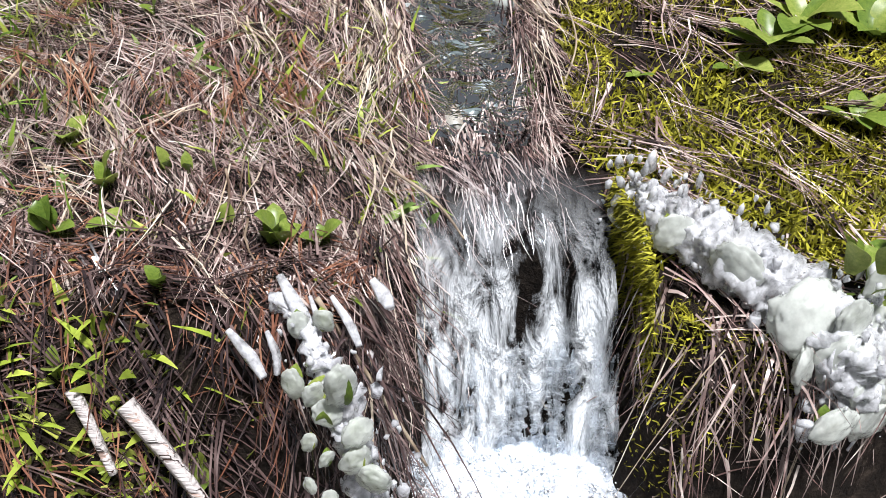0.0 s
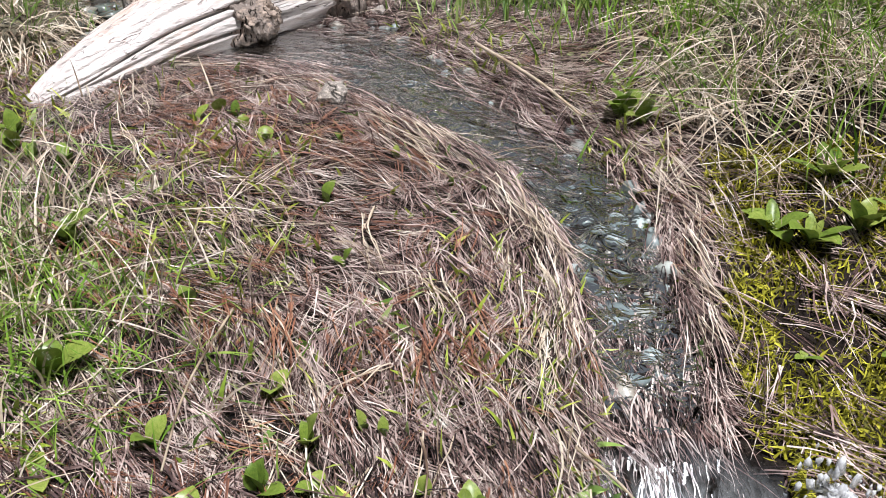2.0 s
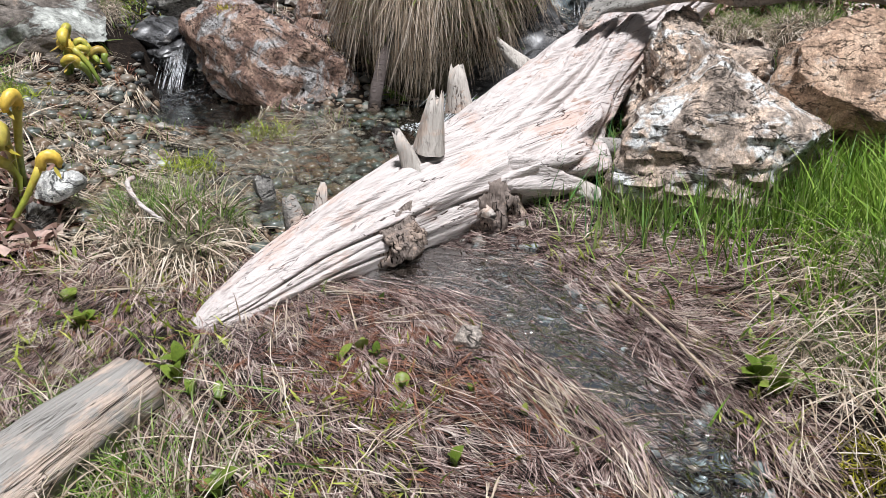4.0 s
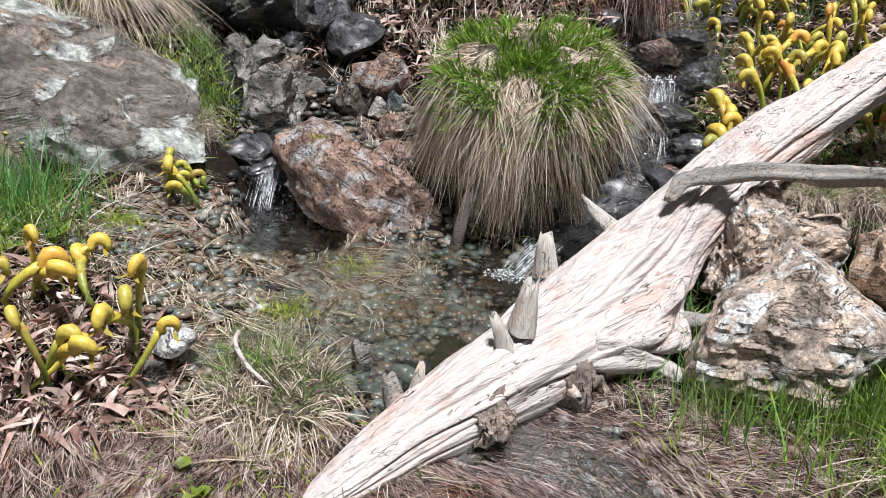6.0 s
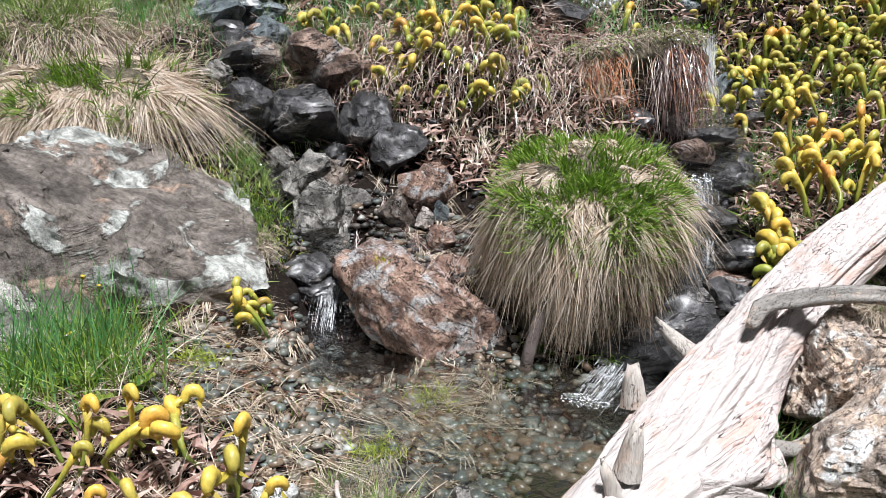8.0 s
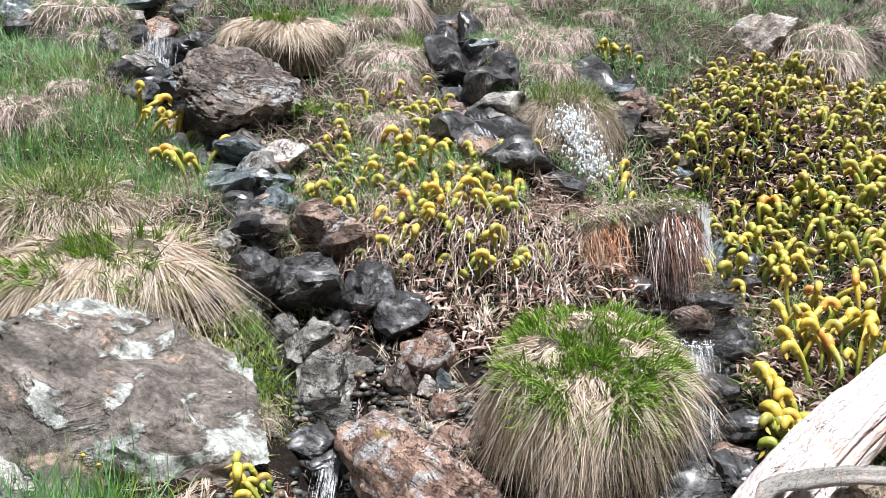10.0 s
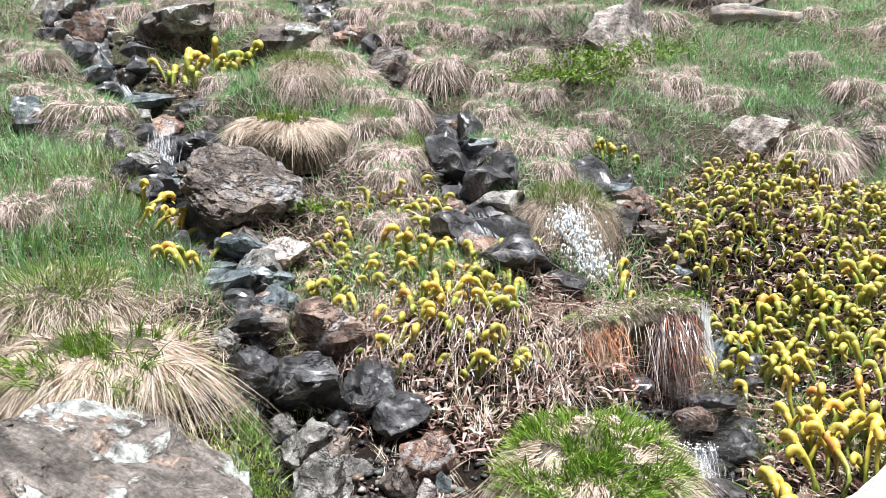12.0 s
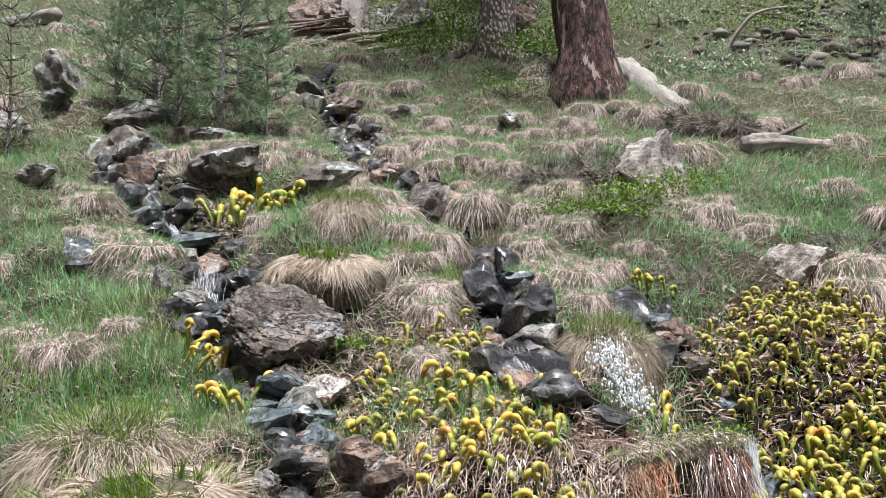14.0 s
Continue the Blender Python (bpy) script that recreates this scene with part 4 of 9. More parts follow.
us = axis_steps(-60, 0.2, 5.2, 92, 0.026, 1.055)
vs = axis_steps(-80, -2.5, 1.5, 80, 0.026, 1.055)
gu, gv = np.meshgrid(us, vs, indexing="ij")
gx, gy = AX[0] * gu + AX[1] * gv, AX[1] * gu - AX[0] * gv
gz = land(gx, gy)
gz = gz + np.interp(gu, [0, 3, 10, 60], [0.003, 0.008, 0.02, 0.1]) * rip(gx, gy, 23, 1.0) + 0.003 * rip(gx, gy, 71, 0.3)
nu, nv = gu.shape
k = (np.arange(nu - 1)[:, None] * nv + np.arange(nv - 1)[None]).ravel()
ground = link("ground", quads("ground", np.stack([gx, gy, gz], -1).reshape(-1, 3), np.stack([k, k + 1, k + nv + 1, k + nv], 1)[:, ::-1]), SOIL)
tagged(ground, "wet boggy hillside soil under matted dead grass", "ground", kind="structure")


# ---- water ----
def ribbon(name, run, lift, mat, label, across=9, step_len=0.03, swell=0.6, smooth_len=0.0):
    """A water course: a sheet that follows its bed, with ripples."""
    pts = curve_pts([(x, y, 0, w) for x, y, w in run], max(8, int(sum(math.dist(a[:2], b[:2]) for a, b in zip(run, run[1:])) / step_len)))
    p = np.array([q for q, _ in pts])[:, :2]
    w = np.array([r for _, r in pts])
    t = np.gradient(p, axis=0)
    t = unit(t)
    nrm = np.stack([-t[:, 1], t[:, 0]], 1)
    e = np.linspace(-1.15, 1.15, across)
    xy = p[:, None] + nrm[:, None] * (w[:, None] * e[None])[..., None]
    mid = land(p[:, 0], p[:, 1])
    mid = np.convolve(np.pad(mid, 3, mode="edge"), np.ones(7) / 7, "valid")
    z = mid[:, None] + lift + 0.004 * swell * rip(xy[..., 0], xy[..., 1], 60, 0.7) + 0.002 * rip(xy[..., 0], xy[..., 1], 150, 0.2)
    co = np.concatenate([xy, z[..., None]], -1).reshape(-1, 3)
    k = (np.arange(len(p) - 1)[:, None] * across + np.arange(across - 1)[None]).ravel()
    ob = link(name, quads(name, co, np.stack([k, k + 1, k + across + 1, k + across], 1)), mat)
    ob.visible_shadow = False
    return tagged(ob, label, "water", kind="structure")


def pool(name, x, y, rx, ry, z, mat, label, rz=0):
    co, idx = [], []
    n, m = 64, 10
    for j in range(m + 1):
        for i in range(n):
            a = 2 * math.pi * i / n
            r = max(j / m, 0.002) * (1 + 0.1 * math.sin(3 * a + 1) + 0.06 * math.sin(7 * a))
            co.append((rx * r * math.cos(a), ry * r * math.sin(a), 0))
    for j in range(m):
        for i in range(n):
            idx.append((j * n + i, j * n + (i + 1) % n, (j + 1) * n + (i + 1) % n, (j + 1) * n + i))
    ob = link(name, quads(name, np.array(co), np.array(idx)), mat)
    ob.matrix_world = pose(x, y, z, 0, 0, rz)
    ob.visible_shadow = False
    return tagged(ob, label, "water", kind="structure")


ribbon("water_near_run", NEAR_RUN, 0.020, WATER_RUN, "clear shallow stream running over pebbles and combed grass")
ribbon("water_left_run", LEFT_RUN, 0.05, WATER_RUN, "thin stream trickling down between dark stones")
ribbon("water_right_run", RIGHT_RUN, 0.045, WATER_RUN, "shallow stream rushing past a grassy mound")
ribbon("water_mid_run", MID_RUN, 0.05, WATER_RUN, "narrow stream stepping down a grassy slope")
pool("water_pool", -1.0, 1.86, 0.62, 0.42, 0.437, WATER, "clear shallow pool over brown and green pebbles", 20)
pool("water_plunge", 0.22, 0.20, 0.9, 0.40, 0.012, WATER_RUN, "churning plunge pool below the small fall")

# a thin film of melt water over the flattened meadow
fx, fy = np.meshgrid(np.linspace(-1.05, 0.0, 90), np.linspace(0.52, 1.30, 80), indexing="ij")
fz = land(fx, fy) + 0.010 + 0.007 * rip(fx, fy, 11, 0.3)
kf = (np.arange(89)[:, None] * 80 + np.arange(79)[None]).ravel()
film_ob = link("water_film", quads("water_film", np.stack([fx, fy, fz], -1).reshape(-1, 3), np.stack([kf, kf + 80, kf + 81, kf + 1], 1)), WET_FILM)
film_ob.visible_shadow = False
tagged(film_ob, "thin film of melt water seeping through matted grass", "water", kind="structure")

# ---- fallen logs ----
def fallen_log():
    o = Vector((-0.50, 1.85, 0.46))
    keys = [(-0.835, 1.16, 0.350, 0.020), (-0.80, 1.22, 0.365, 0.045), (-0.74, 1.35, 0.390, 0.068), (-0.66, 1.50, 0.412, 0.094), (-0.58, 1.67, 0.430, 0.118),
            (-0.50, 1.85, 0.455, 0.132), (-0.41, 2.06, 0.52, 0.126), (-0.33, 2.24, 0.61, 0.108), (-0.18, 2.46, 0.73, 0.098), (0.02, 2.76, 0.85, 0.088), (0.32, 3.20, 1.02, 0.075)]
    turn = Matrix.Rotation(math.atan2(1.7, 0.85), 4, "Z").inverted()
    rings, sides = curve_pts(keys, 300), 216
    c = np.array([p for p, _ in rings])
    r = np.array([w for _, w in rings])
    t = unit(np.gradient(c, axis=0))
    a = unit(np.cross(t, [0, 0, 1.0]))
    b = np.cross(a, t)
    s, th = np.meshgrid(np.linspace(0, 1, 300), 2 * np.pi * np.arange(sides) / sides, indexing="ij")
    ca, sb = np.cos(th), np.sin(th)
    k = np.ones_like(s)
    for i in range(300):
        for j in range(sides):
            q = Vector((s[i, j] * 7, ca[i, j] * 1.2, sb[i, j] * 1.2))
            k[i, j] += 0.13 * noise.fractal(q, 0.8, 2, 3) + 0.030 * noise.noise(Vector((s[i, j] * 8, ca[i, j] * 7, sb[i, j] * 7))) + 0.016 * noise.noise(Vector((s[i, j] * 14, ca[i, j] * 19, sb[i, j] * 19)))
    # long drying cracks that wander along the grain
    rc = np.random.default_rng(17)
    for _ in range(120):
        s0, ln = rc.uniform(-0.05, 0.9), rc.uniform(0.05, 0.32)
        at = rc.uniform(0, 2 * np.pi) + rc.normal(0, 0.5) * (s - s0) + 0.05 * np.sin(rc.uniform(15, 50) * s + rc.uniform(0, 6))
        gap = np.abs((th - at + np.pi) % (2 * np.pi) - np.pi)
        run_in = np.clip((s - s0) / 0.03, 0, 1) * np.clip((s0 + ln - s) / 0.03, 0, 1)
        k -= rc.uniform(0.05, 0.17) * run_in * np.exp(-(gap / rc.uniform(0.022, 0.05)) ** 2)
    # torn ledges where slabs of wood have split away
    for _ in range(16):
        s0, ln, at, wd = rc.uniform(0.05, 0.85), rc.uniform(0.06, 0.2), rc.uniform(0, 2 * np.pi), rc.uniform(0.12, 0.3)
        gap = np.abs((th - at - 0.3 * (s - s0) + np.pi) % (2 * np.pi) - np.pi)
        k -= 0.05 * (gap < wd * (1 - 0.4 * np.sin(60 * s))) * np.clip((s - s0) / 0.01, 0, 1) * np.clip((s0 + ln - s) / 0.01, 0, 1)
    # the underside flares into a torn root past the middle
    low = (ca > 0.2) & (sb < 0.35)
    k += low * 0.6 * np.exp(-((s - 0.35) / 0.055) ** 2) * ca * (0.8 + 0.3 * np.sin(9 * th + 60 * s))
    place = c[:, None] + (a[:, None] * ca[..., None] + b[:, None] * 0.92 * sb[..., None]) * (r[:, None] * k)[..., None]
    bm = bmesh.new()
    rows = [[bm.verts.new(p) for p in row] for row in place]
    for r0, r1 in zip(rows, rows[1:]):
        for j in range(sides):
            bm.faces.new((r0[j], r0[(j + 1) % sides], r1[(j + 1) % sides], r1[j]))
    bm.faces.new(rows[0][::-1])
    bm.faces.new(rows[-1])
    frame_m = Matrix.Translation(o) @ turn.inverted()
    bmesh.ops.transform(bm, matrix=frame_m.inverted(), verts=bm.verts)
    bmesh.ops.recalc_face_normals(bm, faces=bm.faces)
    log = part("fallen_log", bm, BLEACHED)
    log.matrix_world = frame_m
    tagged(log, "sun-bleached fallen log with broken stubs lying across the stream", "log")

    def loc(p):
        return frame_m.inverted() @ Vector(p)

    def way(p):
        return frame_m.inverted().to_3x3() @ Vector(p)

    for p, w, ln, r, sd in [((-0.575, 1.63, 0.55), (0.08, 0.12, 1), 0.085, 0.024, 1), ((-0.60, 1.93, 0.555), (-0.12, 0.05, 1), 0.075, 0.026, 2),
                            ((-0.77, 1.43, 0.435), (-0.25, 0.1, 0.8), 0.055, 0.020, 3), ((-0.74, 1.46, 0.45), (0.1, 0.2, 1), 0.05, 0.012, 4),
                            ((-0.50, 2.20, 0.575), (-0.75, 0.15, 0.55), 0.09, 0.022, 5), ((-0.60, 1.58, 0.52), (-0.3, -0.1, 0.8), 0.06, 0.016, 6),
                            ((-0.30, 1.80, 0.42), (0.95, -0.25, -0.25), 0.09, 0.018, 7), ((-0.28, 1.95, 0.47), (0.95, 0.1, 0.05), 0.07, 0.02, 8)]:
        ragged_stub("branch_stub", GREYWOOD if sd in (3, 8) else STUBWOOD, log, loc(p), way(w), ln, r, sd)
    # torn branch base and root stubs on the flank that faces downstream
    for p, size, sd in [((-0.592, 1.474, 0.427), (0.066, 0.052, 0.056), 11), ((-0.475, 1.668, 0.400), (0.058, 0.055, 0.078), 12), ((-0.435, 1.712, 0.400), (0.042, 0.05, 0.075), 13)]:
        me = rock_mesh("torn_knot", size, sd, 5, 0.40, 3)
        kn = link("torn_knot", me, KNOT, log, "dark frayed knot")
        kn.matrix_basis = Matrix.Translation(loc(p))
    for p, w, ln, rad, sd in [((-0.44, 1.62, 0.36), (0.3, -0.3, -0.9), 0.06, 0.014, 24), ((-0.40, 1.66, 0.37), (0.5, -0.3, -0.8), 0.055, 0.012, 25), ((-0.47, 1.63, 0.42), (0.5, -0.6, 0.1), 0.04, 0.012, 26)]:
        ragged_stub("splinter", STUBWOOD, log, loc(p), way(w), ln, rad, sd)
    spur = [(-0.46, 1.72, 0.47, 0.050), (-0.40, 1.75, 0.455, 0.042), (-0.345, 1.778, 0.438, 0.026), (-0.315, 1.790, 0.434, 0.017), (-0.297, 1.795, 0.432, 0.008)]
    part("root_spur", sweep(curve_pts([(*loc(p[:3]), p[3]) for p in spur], 40), 24, True, 7, 0.3, 0.12, 6), BLEACHED, log, "splintered root spur")
    # twisted dead limb lying over the upper part
    limb = part("limb", sweep(curve_pts([(*loc((-0.36, 2.10, 0.70)), 0.010), (*loc((-0.33, 2.16, 0.735)), 0.018), (*loc((-0.26, 2.20, 0.745)), 0.023), (*loc((-0.17, 2.21, 0.765)), 0.019), (*loc((-0.05, 2.25, 0.765)), 0.022), (*loc((0.12, 2.27, 0.775)), 0.017), (*loc((0.3, 2.32, 0.75)), 0.010)], 60), 18, True, 5, 0.5, 0.2, 5), GREYWOOD, log, "grey twisted limb")
    return log


KNOT = wood_mat("torn_wood", (0.24, 0.195, 0.17), (0.04, 0.03, 0.025), (9, 9, 1.2), 0.7)
fallen_log()

short_log = part("broken_log", sweep([((-0.30 + 0.6 * s, 0, 0), 0.052 * (1 + 0.12 * math.sin(5 * s))) for s in np.linspace(0, 1, 24)], 28, True, 8, 0.16, 0.04, 9), GREYWOOD)
short_log.matrix_world = pose(-0.862, 0.672, 0.355, 0, -4, 79)
tagged(short_log, "pale grey broken log end half sunk in grass", "log")

# ---- boulders and stones round the pool ----
rock(-0.05, 1.98, (0.29, 0.26, 0.235), ROCK_LAYER, 31, "large tan and grey layered boulder beside the log", 15, (6, -4), sub=6, z=0.50, rough=0.13, cuts=6, layer=0.05, name="boulder", category="boulder")
rock(0.27, 2.16, (0.20, 0.19, 0.155), ROCK_TAN, 22, "rust-tan boulder behind the streamside grass", 40, (0, 8), sub=5, z=0.585, rough=0.16, cuts=4, layer=0.03, name="boulder", category="boulder")
flat = rock(-2.08, 2.26, (0.50, 0.62, 0.42), ROCK_LICHEN, 23, "broad flat-topped lichen-patched boulder under a tussock", 8, (4, 27), sub=6, z=0.66, rough=0.16, cuts=3, name="boulder", category="boulder")
for v in flat.data.vertices:
    crust = noise.fractal(v.co * 4.5, 0.8, 2.1, 5)
    top = 0.13 + 0.022 * crust - (0.022 if noise.noise(v.co * 2.6) > 0.10 else 0.0)
    v.co.z = min(v.co.z, top)
rock(-2.22, 1.60, (0.22, 0.17, 0.24), ROCK_GREY, 24, "rough grey boulder at the edge of the pool", 0, sub=4, z=0.55, name="boulder", category="boulder")
rock(-1.26, 2.34, (0.33, 0.13, 0.15), ROCK_RUST, 25, "rust-red and grey rock with moss spots", -14, (-12, 22), sub=5, z=0.51, rough=0.16, cuts=4)
rock(-1.76, 2.73, (0.11, 0.10, 0.11), ROCK_GREY, 26, "angular grey-green stone beside the trickle", 30, sub=4, z=0.67)
rock(-1.90, 2.90, (0.10, 0.09, 0.10), ROCK_GREY, 27, "dark grey stone beside the trickle", 70, sub=4, z=0.76)
rock(-1.53, 3.06, (0.115, 0.10, 0.095), ROCK_RUST, 28, "rounded orange-brown stone beside the trickle", 10, sub=4, z=0.73, rough=0.14)
rock(-1.28, 2.62, (0.11, 0.07, 0.05), ROCK_RUST, 33, "brown flat stone behind the rusty rock", 30, sub=4, z=0.55)
rock(-1.62, 2.42, (0.10, 0.09, 0.06), ROCK_WET, 34, "wet dark stone under a trickle", 0, sub=4, z=0.53)
rock(-1.70, 2.40, (0.12, 0.08, 0.05), ROCK_WET, 35, "wet dark stone under a trickle", 40, sub=4, z=0.58)
rock(-0.66, 2.56, (0.27, 0.20, 0.19), ROCK_WET, 36, "wet dark rock under the grassy mound", 10, sub=4, z=0.52)
rock(-0.95, 2.60, (0.20, 0.18, 0.20), ROCK_BROWN, 42, "brown rock under the grassy mound", 30, sub=4, z=0.54)
rock(-0.13, 2.24, (0.22, 0.20, 0.20), ROCK_LAYER, 43, "tan and grey rough boulder wedged against the log", 35, (8, 0), sub=6, z=0.49, rough=0.26, cuts=8, name="boulder", category="boulder")
rock(-1.25, 1.40, (0.050, 0.045, 0.042), ROCK_WHITE, 37, "white and blue-grey stone beside pitcher plants", 0, sub=3, z=0.475)
rock(-1.26, 1.34, (0.045, 0.05, 0.05), ROCK_GREY, 38, "grey stone below the white one", 0, sub=3, z=0.42)
rock(-0.398, 1.225, (0.034, 0.029, 0.034), ROCK_GRANITE, 39, "small pale stone standing in the shallow stream", 0, sub=3, z=0.362)
rock(-0.90, 1.56, (0.03, 0.025, 0.045), ROCK_GREY, 40, "pale upright stone at the water's edge", 0, (15, 0), sub=3, z=0.44)

# stones of the left cascade, from the blue slab at the top down to the pool: x, y, foot, half width, half height
CASCADE = [(-2.45, 3.50, 1.23, 0.134, 0.079, ROCK_BLUE), (-2.30, 3.36, 1.16, 0.097, 0.067, ROCK_BLUE), (-2.36, 3.28, 1.05, 0.139, 0.091, ROCK_BROWN), (-2.02, 3.32, 1.01, 0.180, 0.128, ROCK_RED), (-2.32, 2.98, 1.06, 0.050, 0.045, ROCK_GREY),
           (-2.20, 2.93, 0.92, 0.114, 0.092, ROCK_WET), (-2.02, 3.13, 0.83, 0.170, 0.112, ROCK_WET), (-1.76, 3.19, 0.83, 0.130, 0.105, ROCK_WET), (-2.07, 3.02, 0.74, 0.058, 0.051, ROCK_GREY), (-1.90, 2.96, 0.64, 0.102, 0.096, ROCK_BROWN),
           (-1.78, 2.90, 0.55, 0.110, 0.094, ROCK_GREY), (-1.57, 2.93, 0.60, 0.072, 0.072, ROCK_BROWN), (-1.50, 3.05, 0.65, 0.094, 0.084, ROCK_RUST), (-1.47, 2.94, 0.59, 0.031, 0.041, ROCK_PALE), (-1.42, 2.99, 0.60, 0.036, 0.046, ROCK_BLUE),
           (-1.37, 2.85, 0.54, 0.045, 0.050, ROCK_RUST), (-2.24, 2.66, 0.88, 0.074, 0.057, ROCK_BROWN), (-2.17, 3.08, 0.83, 0.075, 0.075, ROCK_WET), (-1.87, 3.12, 0.77, 0.077, 0.044, ROCK_WET), (-1.62, 3.10, 0.78, 0.10, 0.08, ROCK_WET),
           (-2.40, 3.60, 1.36, 0.107, 0.063, ROCK_PALE), (-2.45, 3.52, 1.30, 0.077, 0.046, ROCK_BLUE), (-2.63, 3.63, 1.41, 0.081, 0.054, ROCK_WET)]
STONE_WORDS = {"wet_dark_stone": "wet black stone", "blue_green_stone": "blue-grey stone", "rust_stone": "orange tan stone", "grey_stone": "pale grey angular stone", "brown_slab": "dark brown layered stone", "red_brown_stone": "large reddish brown stone", "pale_stone": "whitish stone with orange stains", "pale_granite": "pale pinkish granite boulder"}
for i, (x, y, z, a, c, mt) in enumerate(CASCADE):
    rock(x, y, (a * 1.18, a * 1.0, c * 1.2), mt, 60 + i, STONE_WORDS[mt.name] + " in the trickling cascade", (37 * i) % 50 - 25, ((13 * i) % 24 - 12, (17 * i) % 24 - 12), sub=4, z=z + c * 0.75, group="cascade stones", cuts=4, rough=0.2)
# the dark hollow under the slab is left open: the slab lies on two stones
rock(-2.77, 3.80, (0.34, 0.27, 0.225), ROCK_BROWN, 80, "big overhanging dark brown rock slab above the cascade", 8, (10, 12), sub=6, z=1.67, rough=0.2, cuts=5, layer=0.05, name="boulder", category="boulder")
rock(-2.86, 3.80, (0.16, 0.14, 0.14), ROCK_WET, 81, "wet black stone that carries the overhanging slab", 20, sub=4, z=1.42)
# black rocks of the middle stream and stones of the upper one
MID = [(-2.02, 5.27, 2.05, 0.110, 0.123, ROCK_WET), (-1.92, 5.06, 1.88, 0.140, 0.101, ROCK_WET), (-1.66, 4.74, 1.74, 0.125, 0.116, ROCK_WET), (-1.88, 4.80, 1.65, 0.095, 0.087, ROCK_WET), (-1.71, 5.60, 2.11, 0.080, 0.062, ROCK_WET), (-1.38, 3.82, 1.38, 0.170, 0.086, ROCK_WET),
       (-1.22, 5.22, 1.72, 0.160, 0.134, ROCK_WET), (-1.00, 4.58, 1.52, 0.125, 0.088, ROCK_WET), (-0.94, 4.84, 1.62, 0.100, 0.093, ROCK_RED), (-1.03, 5.15, 1.75, 0.070, 0.069, ROCK_WET), (-0.28, 5.82, 2.01, 0.225, 0.148, ROCK_GRANITE), (-1.32, 7.02, 2.84, 0.25, 0.24, ROCK_GRANITE),
       (-5.35, 5.88, 2.74, 0.123, 0.172, ROCK_WET), (-4.44, 5.24, 2.32, 0.316, 0.067, ROCK_BLUE), (-4.28, 4.38, 1.96, 0.093, 0.093, ROCK_GREY), (-3.78, 4.15, 1.89, 0.088, 0.088, ROCK_GREY), (-3.55, 4.02, 1.75, 0.106, 0.090, ROCK_WET), (-3.56, 4.24, 1.81, 0.067, 0.067, ROCK_BROWN),
       (-3.79, 4.97, 2.18, 0.115, 0.069, ROCK_WET), (-3.43, 4.72, 2.05, 0.116, 0.089, ROCK_BROWN), (-3.45, 4.58, 1.94, 0.108, 0.070, ROCK_WET), (-3.48, 4.20, 1.68, 0.181, 0.069, ROCK_GREY), (-2.88, 6.02, 2.50, 0.176, 0.166, ROCK_BROWN), (-2.59, 5.98, 2.34, 0.122, 0.081, ROCK_WET),
       (-5.43, 5.54, 2.79, 0.144, 0.096, ROCK_WET), (-4.65, 4.43, 2.15, 0.117, 0.078, ROCK_BLUE), (-4.55, 4.31, 2.02, 0.114, 0.095, ROCK_WET),
       (-0.45, 4.34, 0.92, 0.10, 0.07, ROCK_BLUE), (-0.52, 3.95, 0.80, 0.10, 0.04, ROCK_WET), (-0.56, 3.70, 0.76, 0.09, 0.05, ROCK_RED), (-0.68, 3.98, 0.82, 0.055, 0.06, ROCK_GREY), (-0.38, 4.18, 0.84, 0.10, 0.05, ROCK_WET), (-0.40, 3.55, 0.70, 0.08, 0.05, ROCK_WET), (-0.36, 3.0, 0.56, 0.08, 0.05, ROCK_WET), (-0.40, 2.80, 0.50, 0.10, 0.05, ROCK_WET), (-0.46, 3.25, 0.62, 0.09, 0.04, ROCK_WET), (-0.80, 4.05, 0.84, 0.10, 0.03, ROCK_BLUE)]
for i, (x, y, z, a, c, mt) in enumerate(MID):
    rock(x, y, (a * 1.2, a * 0.95, c * 1.25), mt, 100 + i, STONE_WORDS[mt.name] + " beside the stepping stream", (41 * i) % 60 - 30, ((11 * i) % 24 - 12, (19 * i) % 24 - 12), sub=4, z=z + c * 0.6, group="stream stones", cuts=8, rough=0.2)
